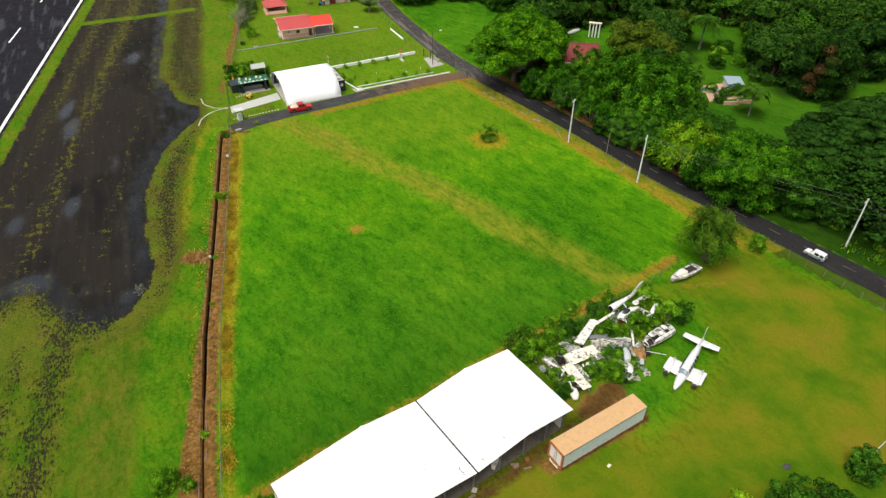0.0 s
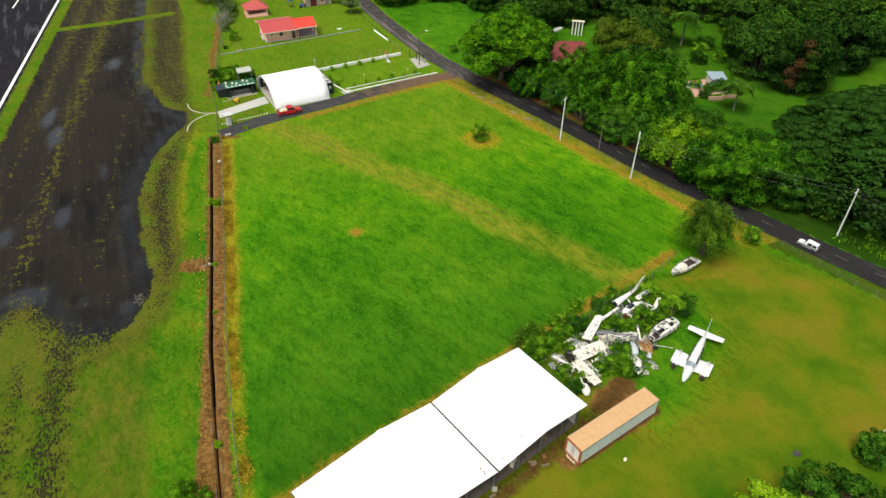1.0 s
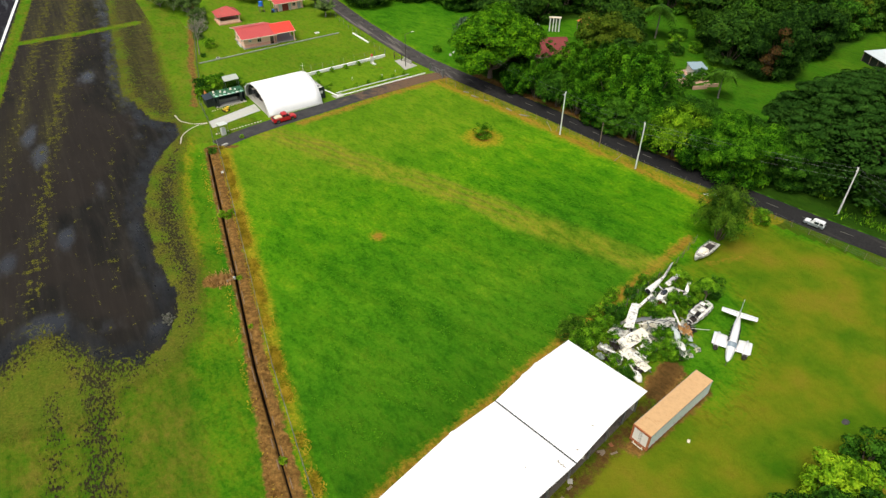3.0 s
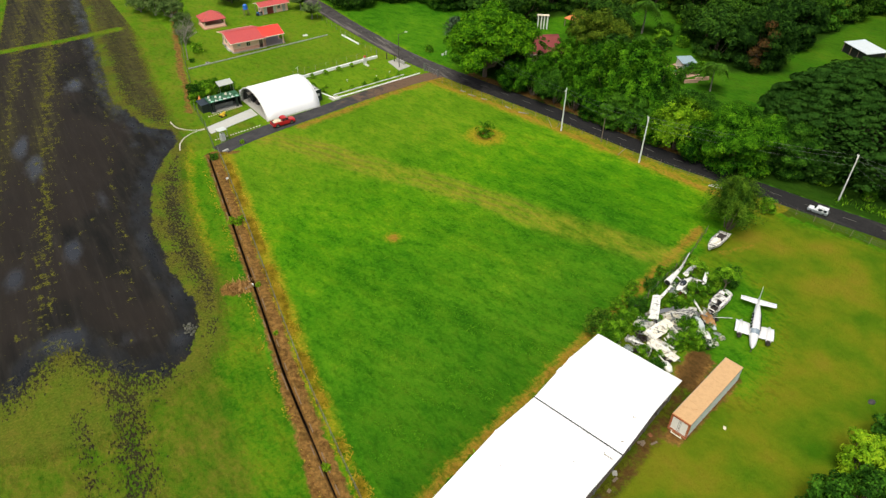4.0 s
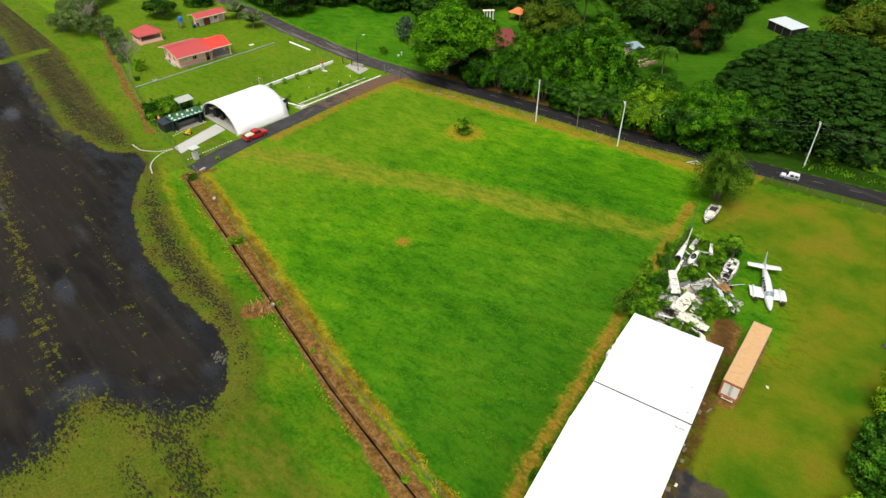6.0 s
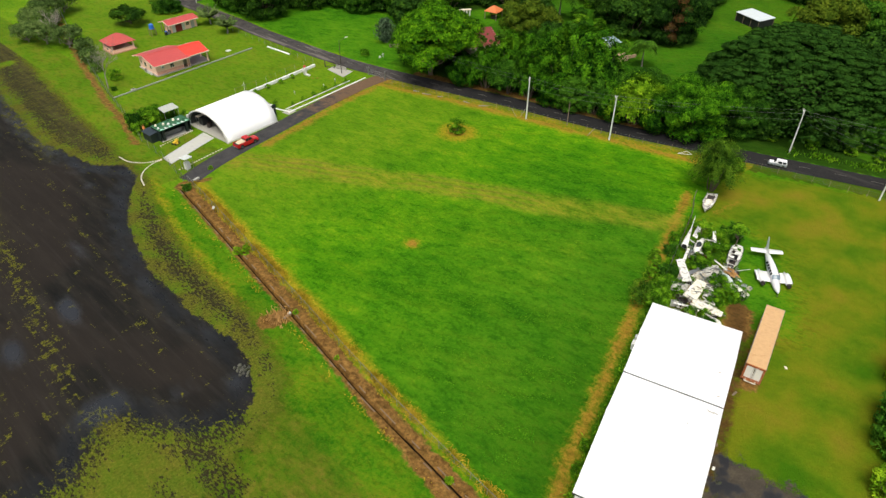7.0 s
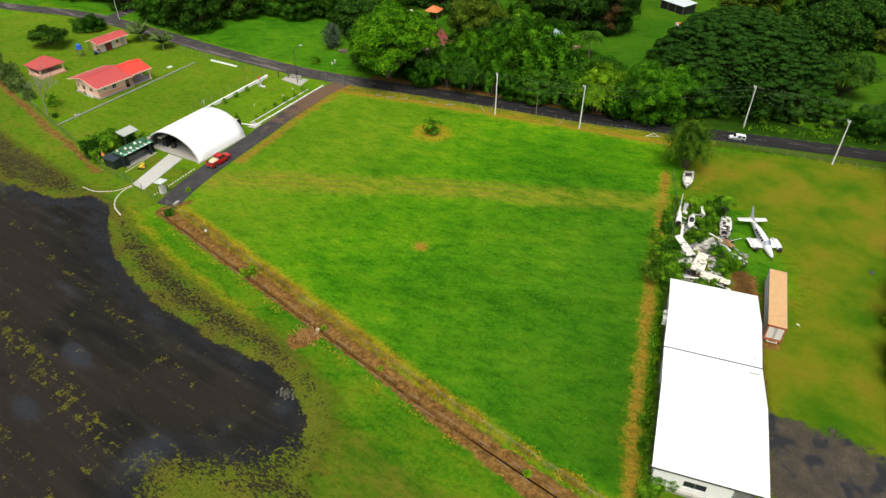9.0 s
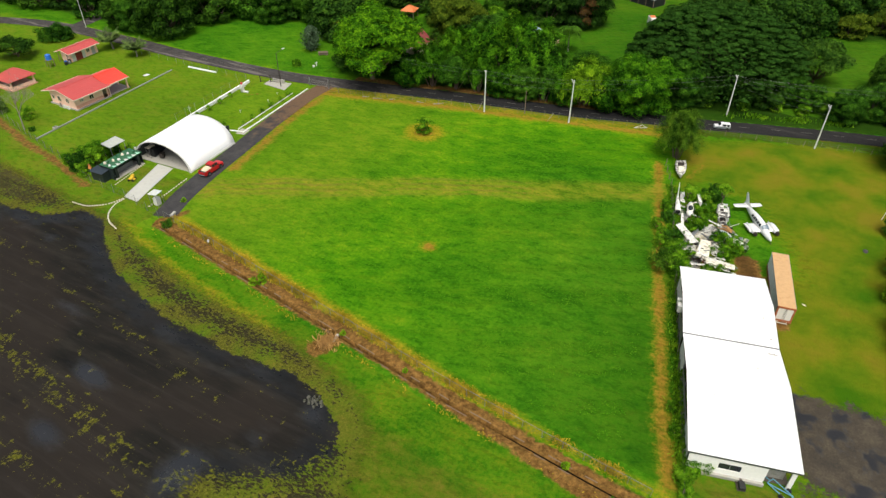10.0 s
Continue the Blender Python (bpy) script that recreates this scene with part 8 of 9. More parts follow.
for i in range(3):
    t = thing("gas_cylinder" if i == 2 else "outdoor_unit", pose(25.5, 186.1 + i * 1.3, 0, 0, 0, 90), "grey outdoor unit beside the house wall" if i < 2 else "pale gas cylinder beside the house wall", "outdoor unit" if i < 2 else "gas cylinder")
    part("casing", box(fresh(), (0.8, 0.35, 0.7), (0, 0, 0.35), (0, 0, 0), 0.04) if i < 2 else rod(fresh(), (0, 0, 0), (0, 0, 0.9), 0.2, n=12), WHITE_PAINT if i < 2 else GREY_STEEL, t)
    part("base", box(fresh(), (0.9, 0.45, 0.06), (0, 0, 0.03)), CONCRETE, t)

# hipped garden pavilion
hut = thing("garden_pavilion", pose(28.2, 208.4, 0, 0, 0, 0) @ Matrix.Scale(0.95, 4), "small pink pavilion with a faded red hipped roof", "pavilion")
part("floor", box(fresh(), (7.0, 6.4, 0.2), (0, 0, 0.1)), TILE_FLOOR, hut, "terracotta floor")
for w in (0,):
    for a, b in (((-3.7, -3.4), (3.7, -3.4)), ((3.7, -3.4), (3.7, 3.4)), ((3.7, 3.4), (-3.7, 3.4)), ((-3.7, 3.4), (-3.7, -3.4))):
        top_a, top_b = (a[0] * 0.16, 0), (b[0] * 0.16, 0)
        bm = fresh()
        loft(bm, [[(*a, 2.5), (*b, 2.5)], [(*top_a, 4.5), (*top_b, 4.5)]], closed=False)
        loft(bm, [[(*a, 2.38), (*b, 2.38)], [(*top_a, 4.38), (*top_b, 4.38)]], closed=False)
        part("roof_slope", bm, RED_ROOF_OLD, hut)
for x in (-3.0, 3.0):
    for y in (-2.7, 2.7):
        part("post", box(fresh(), (0.35, 0.35, 2.4), (x, y, 1.2)), PINK, hut)
part("rear_wall", box(fresh(), (6.0, 0.15, 2.3), (0, 2.7, 1.15)), surface("grey_pink_wall", (0.45, 0.3, 0.26), 0.8), hut)
part("low_wall", box(fresh(), (6.0, 0.2, 0.8), (0, -2.7, 0.6)), PINK, hut)
part("low_wall", box(fresh(), (0.2, 5.0, 0.8), (-3.0, 0, 0.6)), PINK, hut)
# long outbuilding
annexe = thing("long_outbuilding", pose(42.0, 209.2, 0, 0, 0, 3), "long low building with a red roof and dark red door", "outbuilding")
part("front_wall", box(fresh(), (8.2, 0.2, 2.5), (6.2, 0.2, 1.25)), PINK, annexe)
part("back_wall", box(fresh(), (8.2, 0.2, 2.5), (6.2, 3.5, 1.25)), PINK, annexe)
for x in (2.2, 10.3):
    part("end_wall", box(fresh(), (0.2, 3.3, 2.5), (x, 1.85, 1.25)), PINK, annexe)
part("white_bay", box(fresh(), (1.1, 0.06, 2.3), (3.0, 0.06, 1.2)), WHITE_PAINT, annexe)
part("white_bay", box(fresh(), (0.9, 0.06, 2.3), (6.0, 0.06, 1.2)), WHITE_PAINT, annexe)
part("door", box(fresh(), (2.0, 0.1, 2.2), (4.5, 0.05, 1.1)), surface("maroon_door", (0.20, 0.025, 0.02), 0.6), annexe, "dark red double door")
window_in(annexe, (7.4, 0.06, 1.5), 0, 0.9, 0.9)
part("door", box(fresh(), (1.0, 0.08, 2.0), (9.0, 0.06, 1.0)), surface("grey_door", (0.4, 0.38, 0.36), 0.6), annexe, "grey side door")
gable(annexe, 0.9, 10.7, -0.9, 4.3, 2.55, 3.35, RED_ROOF)
for y in (0.2, 3.4):
    part("post", box(fresh(), (0.14, 0.14, 2.5), (1.2, y, 1.25)), TIMBER, annexe)
for i in range(4):
    t = thing("stored_goods", pose(42.2 + i * 0.5, 209.2 + (i % 2) * 0.8, 0), "dark household goods under the lean-to roof", "goods", "goods under the roof")
    part("bundle", box(fresh(), (0.6, 0.6, 0.7 + 0.2 * (i % 2)), (0, 0, 0.4), (0, 0, 0), 0.06), [DARK, BLUE, GREY_STEEL, DARK][i], t)
t = thing("water_tank", pose(39.6, 211.6, 0), "blue plastic water tank on a timber stand", "water tank")
part("tank", rod(fresh(), (0, 0, 1.9), (0, 0, 3.1), 0.7, 0.64, 20), BLUE, t)
part("lid", rod(fresh(), (0, 0, 3.1), (0, 0, 3.3), 0.45, 0.25, 16), BLUE, t)
part("deck", box(fresh(), (1.6, 1.6, 0.1), (0, 0, 1.85)), TIMBER, t)
for x in (-0.65, 0.65):
    for y in (-0.65, 0.65):
        part("leg", box(fresh(), (0.12, 0.12, 1.8), (x, y, 0.9)), TIMBER, t)
t = thing("concrete_cover", pose(47.6, 186.3, 0), "pale concrete well cover in the grass", "well cover")
part("cover", box(fresh(), (1.3, 1.0, 0.14), (0, 0, 0.07), (0, 0, 0), 0.02), WHITE_PAINT, t)
t = thing("drain_box", pose(17.8, 180.1, 0), "small grey drain box on the kerb", "drain box")
part("box", box(fresh(), (0.9, 0.8, 0.5), (0, 0, 0.25), (0, 0, 0), 0.03), CONCRETE, t)
part("lid", box(fresh(), (0.5, 0.45, 0.04), (0, 0, 0.52)), DARK, t)
BARE = bare_tree("bare_branches", 10.5, 5, BARK_PALE, 6)
tagged(part("bare_tree", BARE, None, None, m=pose(14.3, 185.6, 0) @ Matrix.Scale(1.15, 4)), "leafless grey tree by the fence", "tree")
plant(SHRUB_A, "garden_bush", 18.2, 189.5, "round green bush in the garden", "bush", s=1.1)
plant(SHRUB_B, "garden_bush", 14.8, 183.6, "small green bush under the bare tree", "bush", s=0.4)
GARDEN_T = broad_tree("garden_tree", 3.6, 4.6, 33, LEAF_WOOD, count=40, per=90, low=0.15, size=0.4)
LEAF_GREY = leafage("grey_green_tree_leaves", (0.036, 0.070, 0.016), (0.085, 0.142, 0.032), (0.16, 0.22, 0.06))
SHRUB_G = broad_tree("shrub_g", 1.6, 2.6, 36, LEAF_GREY, bark=BARK_PALE, count=20, per=170, low=0.05, size=0.26)
FENCE_T = broad_tree("fence_tree", 4.4, 6.5, 34, LEAF_GREY, bark=BARK_PALE, count=50, per=60, low=0.12, size=0.42)
for i, (x, y, s) in enumerate([(40, 225.5, 1.4)]):
    plant(GARDEN_T, "garden_tree", x, y, "dark green flat-crowned garden tree", "tree", "garden trees", i * 50, s * 1.1, s * 0.75)
for i, (x, y, s) in enumerate([(51.2, 228.6, 1.7), (53.6, 226.6, 2.0), (55.0, 228.4, 1.5)]):
    plant(SHRUB_B, "garden_bush", x, y, "dense green bush near the road", "bush", "garden bushes", i * 50, s)
for i, (x, y, s) in enumerate([(16.5, 226, 1.0), (19.5, 219, 0.9), (18.0, 236, 1.1), (13.5, 231, 0.8), (26, 246, 1.1), (31, 250, 1.0)]):
    plant(FENCE_T, "fence_tree", x, y, "grey-green bushy tree along the garden fence", "tree", "fence trees", i * 70, s)
for i, (x, y, s) in enumerate([(20.0, 209.5, 1.9), (18.6, 204.0, 1.7), (21.5, 213.5, 1.5), (24, 240, 1.6), (17.0, 197.5, 1.1)]):
    plant(SHRUB_G, "fence_bush", x, y, "leafy grey-green bush along the garden fence", "bush", "fence bushes", i * 50, s)
tagged(part("bare_tree", BARE, None, None, m=pose(18.5, 222.5, 0.5, 0, 0, 100) @ Matrix.Scale(0.95, 4)), "leafless pale tree among fence trees", "tree")
PALM_S = palm_tree("palm_s", 2.7, 1.7, 35, LEAF_GREY, 44, 1.3)
for i, (x, y, s) in enumerate([(55.0, 198.2, 1.15), (56.0, 208.4, 1.25)]):
    plant(PALM_S, "young_palm", x, y, "young feathery palm on the grass", "palm tree", "young palms", i * 50, s)

# ---- beyond the road ----
t = thing("red_roofed_house", pose(93.2, 138.4, 0, 0, 0, -24), "house with a dull red roof among trees", "house")
part("walls", box(fresh(), (7.0, 11.0, 2.8), (0, 0, 1.4)), CREAM, t)
gable(t, -4.5, 4.5, -6.5, 6.5, 3.6, 6.2, MAROON_ROOF)
window_in(t, (0, -5.53, 1.5), 0, 1.2, 1.0)
t = thing("white_arch", pose(108.7, 155.2, 0, 0, 0, -36) @ Matrix.Scale(0.84, 4), "tall white pillared arch on the grass", "arch")
for x in (-1.6, -0.5, 0.5, 1.6):
    part("pillar", box(fresh(), (0.45, 0.6, 4.6), (x, 0, 2.3), (0, 0, 0), 0.03), WHITE_PAINT, t)
part("lintel", box(fresh(), (4.2, 1.2, 0.3), (0, 0.2, 4.75), (0, 0, 0), 0.03), CREAM, t)
t = thing("white_dinghy", pose(105.5, 160.6, 0, 0, 0, 20), "white upturned dinghy beside the arch", "boat")
part("hull", ball(fresh(), (0, 0, 0.3), (2.6, 0.8, 0.6), 8), WHITE_PAINT, t)
part("keel", box(fresh(), (4.2, 0.08, 0.1), (0, 0, 0.9)), GREY_STEEL, t)
t = thing("pool_shed", pose(121.6, 113.2, 0, 0, 0, -24) @ Matrix.Scale(0.82, 4), "white shed with a blue-grey roof by the pool", "shed")
part("walls", box(fresh(), (4.4, 4.2, 2.4), (0, 0, 1.2)), WHITE_PAINT, t)
part("door", box(fresh(), (2.6, 0.06, 1.9), (-0.4, -2.13, 1.0)), SLATE_BLUE, t, "blue-grey shed door")
part("roof", box(fresh(), (5.0, 4.9, 0.14), (0, 0, 2.6), (6, 0, 0), 0.02), SLATE_BLUE, t)
pool = part("pool_patio", plate(fresh(), [(111.5, 109), (116, 117), (124, 116), (121, 108)], 0, 0.08), PATIO_PINK)
tagged(pool, "pink paved patio round a small pool", "patio", kind="structure")
t = thing("swimming_pool", pose(115.9, 113.9, 0.08, 0, 0, -24) @ Matrix.Scale(0.8, 4), "small pool with a green cover", "pool")
part("rim", box(fresh(), (6.0, 3.6, 0.2), (0, 0, 0.1), (0, 0, 0), 0.05), PATIO_PINK, t)
part("cover", box(fresh(), (5.3, 2.9, 0.08), (0, 0, 0.22), (0, 0, 0), 0.02), POOL_GREEN, t)
for i, (x, y) in enumerate([(115.4, 106.6), (118.9, 106.2)]):
    t = kerb("garden_wall", [(x - 2, y), (x + 1.4, y - 1.5)], 0.3, 0.9, PATIO_PINK, "low pink garden wall", "wall")
BARN_ROOF = surface("pale_barn_roof", (0.52, 0.57, 0.58), 0.6, 0, 0.1, 1.0, (0.4, 0.43, 0.42), 0.6, 0.8)
t = thing("long_barn", pose(169.0, 92.6, 0, 0, 0, 66), "long dark barn with a white metal roof", "barn")
part("roof", box(fresh(), (9.6, 6.2, 0.14), (0, 0, 2.75), (-3, 0, 0), 0.02), BARN_ROOF, t, "white sheet roof")
# barn walls are coloured near-black to hold the shade below the roof
part("rear_wall", box(fresh(), (9.2, 0.2, 2.5), (0, 2.6, 1.25)), DARK, t)
part("front_wall", box(fresh(), (9.2, 0.2, 2.5), (0, -2.5, 1.25)), DARK, t, "front wall coloured near-black for the shade below the roof")
for x in (-4.5, 4.5):
    part("end_wall", box(fresh(), (0.2, 4.9, 2.5), (x, 0.05, 1.25)), DARK, t)
for x in (-4.5, -1.5, 1.5, 4.5):
    for y in (-4.2, 4.2):
        part("post", box(fresh(), (0.16, 0.16, 2.6), (x, y * 0.69, 1.3)), TIMBER, t)
t = thing("orange_hut", pose(118.4, 152.2, 0, 0, 0, 10), "open hut with an orange tiled roof", "hut")
for a, b in (((-2.2, -2.2), (2.2, -2.2)), ((2.2, -2.2), (2.2, 2.2)), ((2.2, 2.2), (-2.2, 2.2)), ((-2.2, 2.2), (-2.2, -2.2))):
    bm = fresh()
    loft(bm, [[(*a, 2.4), (*b, 2.4)], [(0.1 * a[0], 0.1 * a[1], 3.8), (0.1 * b[0], 0.1 * b[1], 3.8)]], closed=False)
    loft(bm, [[(*a, 2.3), (*b, 2.3)], [(0.1 * a[0], 0.1 * a[1], 3.7), (0.1 * b[0], 0.1 * b[1], 3.7)]], closed=False)
    part("roof_slope", bm, ORANGE_RED, t)
for x in (-1.9, 1.9):
    for y in (-1.9, 1.9):
        part("post", box(fresh(), (0.2, 0.2, 2.4), (x, y, 1.2)), TIMBER, t)
part("table", box(fresh(), (1.6, 1.0, 0.8), (0, 0, 0.4), (0, 0, 0), 0.04), DARK_METAL, t)
t = thing("camper", pose(147.6, 85.7, 0, 0, 0, 30), "small white and orange camper among trees", "camper")
part("body", box(fresh(), (3.6, 2.0, 2.2), (0, 0, 1.5), (0, 0, 0), 0.15), WHITE_PAINT, t)
part("roof_panel", box(fresh(), (1.8, 1.6, 0.1), (0.4, 0, 2.66), (0, 0, 0), 0.02), ORANGE_RED, t)
for x in (-1.1, 1.1):
    for y in (-0.85, 0.85):
        part("wheel", rod(fresh(), (x, y - 0.1, 0.35), (x, y + 0.1, 0.35), 0.35, n=14), TYRE, t)
# traveller's palm and a stack of boards by the road
t = thing("fan_palm", pose(81.5, 160.8, 0), "upright grey-green fan palm", "palm tree")
rng = np.random.default_rng(77)
P = np.stack([rng.normal(0, 1.3, 1500), rng.normal(0, 0.9, 1500), rng.uniform(0.6, 6.4, 1500)], 1)
P[:, :2] *= (1.25 - np.abs(P[:, 2:] - 3.4) / 4.2)
part("crown", leaf_mesh("fan_crown", P, rng.normal(size=(1500, 3)) + np.array((0, 0, 0.2)), 1.1, 0.22, leafage("grey_green_leaves", (0.03, 0.06, 0.03), (0.07, 0.12, 0.06), (0.14, 0.2, 0.12)), droop=-1.5), None, t)
part("trunk", rod(fresh(), (0, 0, -0.2), (0, 0, 3.0), 0.25, 0.2), BARK_PALE, t)
t = thing("board_stack", pose(80.2, 156.2, 0, 0, 0, -60), "stack of weathered boards under the tree", "boards")
for i in range(5):
    part("board", box(fresh(), (2.6, 0.3, 0.06), (0, 0.34 * (i % 3), 0.25 + 0.16 * i), (10, 0, 3 * i)), TIMBER, t)
part("trestle", box(fresh(), (0.2, 1.2, 0.25), (-0.9, 0.3, 0.12)), TIMBER, t)
part("trestle", box(fresh(), (0.2, 1.2, 0.25), (0.9, 0.3, 0.12)), TIMBER, t)
t = thing("white_marker", pose(73.4, 153.2, 0), "small white grave-like marker on the verge", "marker")
part("stem", box(fresh(), (0.18, 0.12, 1.1), (0, 0, 0.55)), WHITE_PAINT, t)
part("arm", box(fresh(), (0.8, 0.1, 0.16), (0, 0, 0.8)), WHITE_PAINT, t)
part("box", box(fresh(), (0.5, 0.4, 0.5), (-0.9, 0.2, 0.25), (0, 0, 0), 0.02), WHITE_PAINT, t)
CONCRETE_OLD = surface("weathered_slab", (0.20, 0.185, 0.14), 0.9, 0, 0.25, 3, (0.10, 0.10, 0.05), 0.52, 1.2)
for i, (x, y, L) in enumerate([(64.4, 128.9, 1.7), (68.8, 115.0, 1.9), (67.6, 119.2, 1.2), (63.9, 131.9, 1.0), (65.6, 125.6, 0.9)]):
    t = thing("kerb_slab", pose(x, y, 0, rr.uniform(-3, 3), rr.uniform(-4, 4), -72 + 14 * math.sin(i * 2.1)), "broken pale concrete slab lying on the verge", "slab", "concrete slabs on the verge")
    part("slab", box(fresh(), (L, 0.34, 0.14), (0, 0, 0.06), (0, 0, 0), 0.03), CONCRETE_OLD, t)
    part("broken_end", box(fresh(), (0.34, 0.3, 0.12), (L / 2 + 0.3, 0.12, 0.05), (4, -6, 25), 0.03), CONCRETE_OLD, t)
CYPRESS = broad_tree("cypress", 1.5, 9, 41, LEAF_WOOD, count=30, per=200, low=0.02, size=0.35)
for i, (x, y, s) in enumerate([(88.2, 131.6, 1.1), (90.6, 128.2, 1.15), (86.6, 127.4, 1.0), (92.2, 126.0, 0.95)]):
    plant(CYPRESS, "cypress", x, y, "narrow dark green cypress", "tree", "cypresses", i * 60, s)
for i, (x, y, s) in enumerate([(130, 129, 1.6), (127, 125.5, 1.4), (133, 124, 1.3), (136.5, 133, 1.5), (145, 125, 1.6), (117.5, 110.5, 1.0), (115.5, 113.5, 1.0), (120.5, 110.0, 1.1), (124.5, 110.8, 0.9), (113.6, 108.2, 0.9), (122.5, 106.3, 0.8), (104, 88, 1.3), (148, 137, 1.2)]):
    plant(SHRUB_B if i % 2 else SHRUB_A, "garden_shrub", x, y, "leafy green shrub in the far garden", "shrub", "far garden shrubs", i * 41, s)
for i, (x, y, s) in enumerate([(82.6, 121.5, 1.0), (80.6, 130.5, 1.1), (83.2, 103.2, 0.8), (100.4, 52.8, 0.9), (103.5, 46.0, 1.0), (104.5, 40.5, 1.1), (98.5, 60.5, 1.1), (96.4, 66.5, 1.2), (93.8, 88.5, 1.0), (87.5, 80.5, 0.9), (106, 34, 1.1), (70.8, 157.5, 0.8)]):
    plant(SHRUB_A, "verge_shrub", x, y, "bright green shrub on the roadside verge", "shrub", "verge shrubs", i * 43, s)

# trees at the near corner of the yard
NEAR_T = broad_tree("near_tree", 2.6, 5.2, 51, LEAF_MID, count=30, per=170, low=0.08, size=0.34)
NEAR_Y = broad_tree("near_lime", 2.2, 4.2, 52, LEAF_LIME, count=30, per=190, low=0.05, size=0.3)
for i, (x, y, s, y_) in enumerate([(61.6, 22.4, 0.85, 0), (42.4, 21.6, 1.3, 1), (45.6, 20.4, 1.15, 1), (49.6, 21.4, 1.1, 0), (53.4, 19.6, 1.05, 0), (38.6, 19.2, 1.2, 0), (34.4, 20.6, 1.2, 0), (30.4, 20.2, 1.1, 0), (33.6, 16.0, 1.15, 0), (42.0, 17.0, 1.1, 0), (23.2, 18.8, 1.0, 1), (26.8, 17.4, 1.0, 0), (56.5, 15.5, 1.1, 0)]):
    plant(NEAR_Y if y_ else NEAR_T, "yard_tree", x, y, "yellow-green bushy tree at the yard edge" if y_ else "dark green bushy tree at the yard edge", "tree", "yard trees", i * 57, s)

# ---- woods to the distance ----
WOOD = [broad_tree("wood_a", 6.5, 11, 61, LEAF_WOOD, count=30, per=46, low=0.03, size=0.7), broad_tree("wood_b", 6.0, 9.5, 62, LEAF_MID, count=28, per=46, low=0.02, size=0.7), broad_tree("wood_c", 7.5, 12, 63, LEAF_DARK, count=32, per=42, low=0.03, size=0.75), broad_tree("wood_d", 5.5, 8.5, 64, LEAF_OLIVE, count=26, per=50, low=0.02, size=0.65)]
KNOWN = [(76, 134, 10), (94, 112, 6), (85, 107, 6), (95, 101, 6), (114, 64, 17), (104, 129, 8), (138, 104, 10), (125, 40, 6), (90, 72, 7), (94.5, 140, 8), (101.6, 149, 5), (125.6, 117, 5), (168, 92, 8), (118.4, 152, 4), (139.5, 84, 4), (131, 137, 3)]
SIGHT = [(84, 126), (97, 125), (113, 148), (106, 164), (92, 150)]
GLADES = [(110, 46), (106, 48), (113, 41), (107, 36), (107, 111), (101, 108), (98, 77), (109, 78), (151, 84), (145, 80), (133, 81), (119, 133), (114, 127), (126, 131), (145, 132), (84, 120), (111, 140), (108, 38), (120, 28), (91, 86), (157, 79), (171, 107), (177, 108)]
SIGHT2 = [(92, 99), (98, 81), (126, 80), (140, 86), (158, 90), (162, 106), (150, 108), (140, 100), (130, 116), (110, 110)]
rw = random.Random(5)
spots = list(KNOWN)
tries = 0
while tries < 14000 and len(spots) < 270:
    tries += 1
    x, y = rw.uniform(70, 240), rw.uniform(-5, 285)
    if x > 226 or y < 6 or y > max(275 - 1.74 * (x - 67.6), 201 - 0.36 * (x - 81)) + 17 or any(inside(np.array([x]), np.array([y]), ring)[0] > -2.5 for ring in OPEN + [SIGHT, SIGHT2]):
        continue
    if any(math.hypot(x - a, y - b) < 5.5 for a, b in GLADES) or (50 < y < 130 and x < road_x(y) + 27):
        continue
    if abs(x - float(np.interp(-y, -ROAD_LINE[:, 1], ROAD_LINE[:, 0]))) < 9.5 or any(math.hypot(x - a, y - b) < (6.4 if k < 6 else k * 0.55 + 3.5) for a, b, k in spots):
        continue
    spots.append((x, y, 5))
    k = rw.choice([0, 0, 1, 1, 2, 2, 3])
    plant(WOOD[k], "wood_tree", x, y, ["tall dark green woodland tree", "tall mid-green woodland tree", "broad dark green woodland tree", "olive tinted woodland tree"][k], "tree", "woodland", rw.uniform(0, 360), rw.uniform(0.8, 1.15))

# ---- grasses that stand up from the ground ----
STRAW = leafage("straw_blades", (0.20, 0.16, 0.012), (0.38, 0.28, 0.020), (0.56, 0.39, 0.038), 0.4)
TUFT = leafage("grass_blades", (0.026, 0.125, 0.003), (0.052, 0.18, 0.004), (0.11, 0.24, 0.007), 0.35)


def tufts(name, P, length, width, material, label, lie=0.0):
    """Blades that stand at the points."""
    k = len(P)
    up = rng.normal(size=(k, 3)) * np.array((1, 1, 0.25)) + np.array((0, 0, lie))
    ob = part(name, leaf_mesh(name, P + np.array((0, 0, length * 0.35)), up, length, width, material, droop=-2.5), None)
    tagged(ob, label, "grass", kind="stuff")


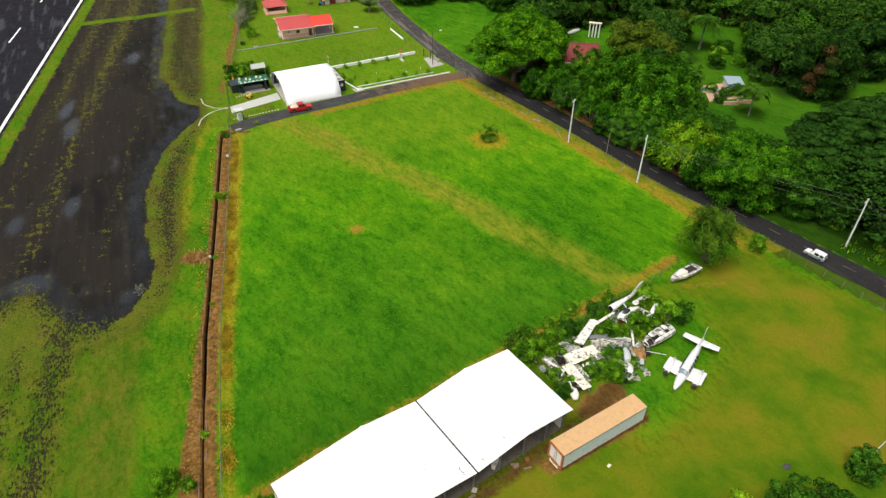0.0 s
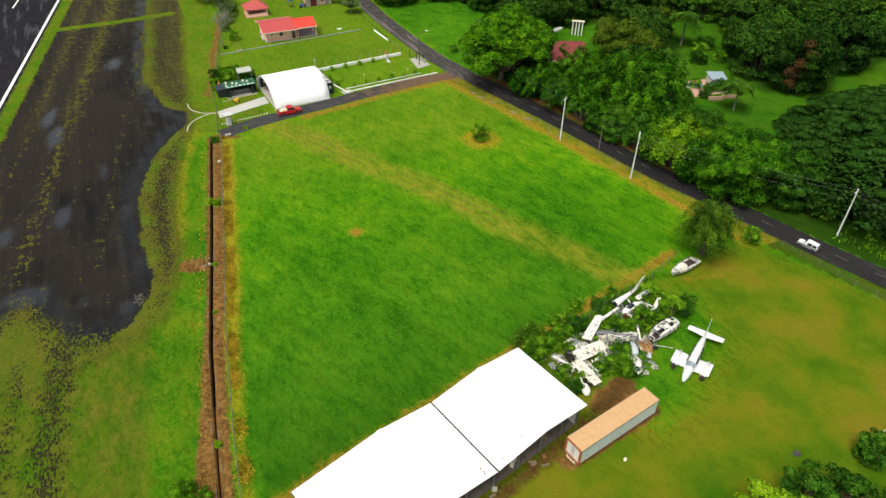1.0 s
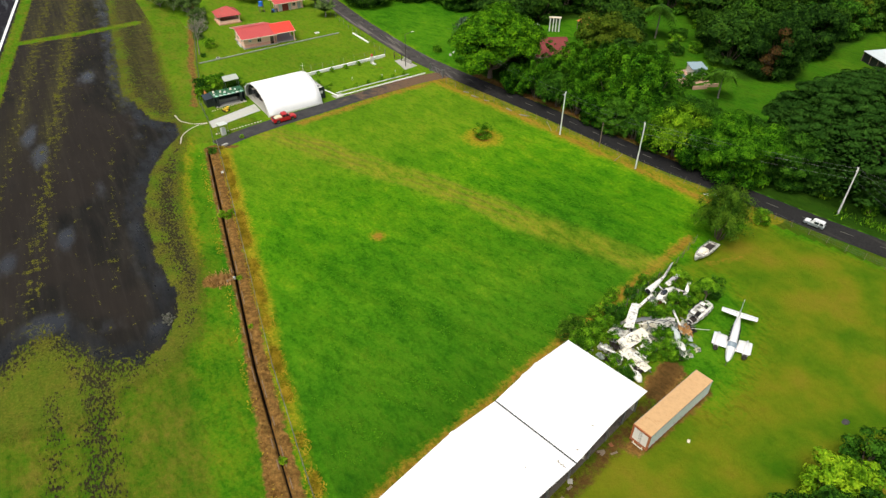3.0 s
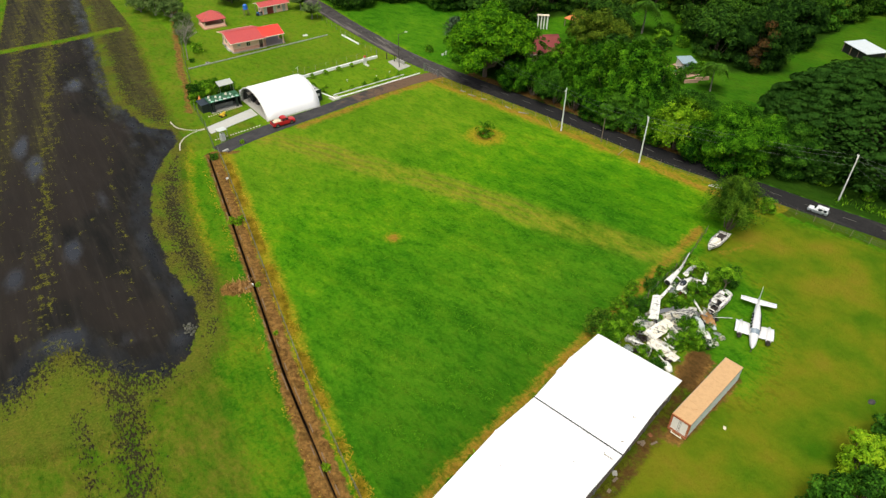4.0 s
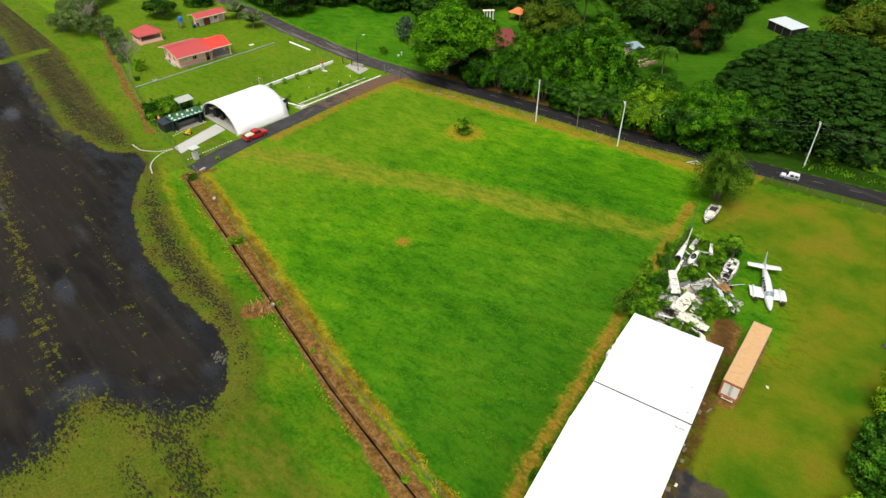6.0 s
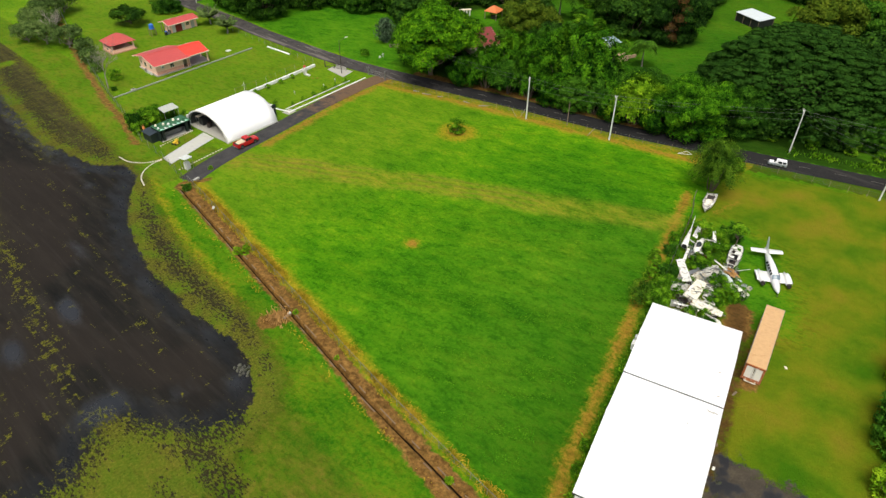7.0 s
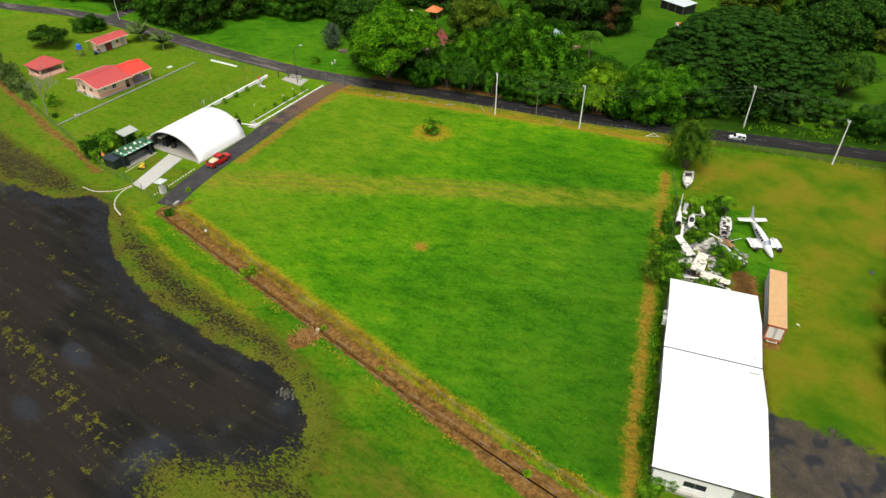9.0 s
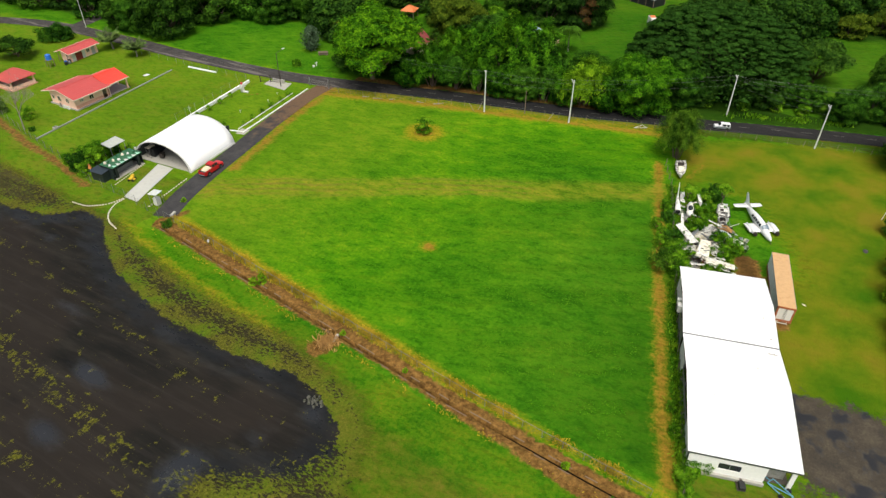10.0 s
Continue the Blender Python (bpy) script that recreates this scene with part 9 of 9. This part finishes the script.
rng = np.random.default_rng(123)
k = 24000
y = rng.uniform(46, 133, k)
P = np.stack([ditch_x(y) + np.where(rng.random(k) < 0.95, rng.normal(2.85, 0.42, k), rng.normal(-1.5, 0.3, k)), y, np.zeros(k)], 1)
P = P[np.sin(y * 0.9) + np.sin(y * 0.37 + 1) + rng.normal(0, 0.8, k) - np.clip((80 - y) * 0.05, 0, 1.5) > 0.0]
tufts("ditch_grass", P, 0.38, 0.12, STRAW, "dry yellow grass along the ditch fence", 1.2)
k = 2600
t_ = rng.uniform(0, 1, k)
a, b = np.array(FENCE_S[1]), np.array(FENCE_S[4])
P = np.concatenate([a + (b - a) * t_[:, None] + rng.normal(0, 0.45, (k, 2)), np.zeros((k, 1))], 1)
tufts("fence_weeds", P, 0.6, 0.2, LEAF_WEED, "green weeds along the field fence")
P = np.stack([rng.normal(-5.5, 0.8, 420), rng.normal(91.2, 0.75, 420), rng.uniform(0, 0.25, 420)], 1)
tufts("dry_reeds", P, 0.8, 0.14, surface("dead_reed", (0.46, 0.26, 0.08), 0.9), "dead brown reeds by the culvert")
k = 900
y = rng.uniform(30, 56, k)
P = np.stack([np.interp(-y, -ROAD_LINE[:, 1], ROAD_LINE[:, 0]) + rng.normal(6.0, 0.8, k), y, np.zeros(k)], 1)
P = P[np.sin(y * 0.8) + rng.normal(0, 0.6, k) > -0.4]
tufts("verge_reeds", P, 0.8, 0.2, LEAF_WEED, "tall yellow-green reeds on the roadside verge")
k = 70000
X, Y = rng.uniform(-4, 78, k), rng.uniform(47, 138, k)
ok = inside(X, Y, [(9, 131), (-4.5, 50), (28, 55), (63, 63.5), (77, 68), (68.5, 103), (58, 139.5), (32, 137)]) > 0.5
ok &= rng.random(k) < np.clip(0.25 + (125 - Y) / 70, 0.2, 1.0)
ok &= (np.abs(beside(X, Y, [(17.0, 133.5), (28.0, 113.8), (38.4, 95.2), (47.6, 76.2), (54.6, 62.4)])) > 3.6) | (rng.random(k) < 0.2)
lush = np.array([noise.noise((x * 0.16 + y * 0.08, (x * 0.88 + y * 0.47) * 0.5, 3.0)) for x, y in zip(X[ok], Y[ok])])
P = np.stack([X[ok], Y[ok], np.zeros(ok.sum())], 1)[lush > 0.02]
tufts("field_grass", P, 0.24, 0.11, TUFT, "fine blades of green grass in the field", 2.6)
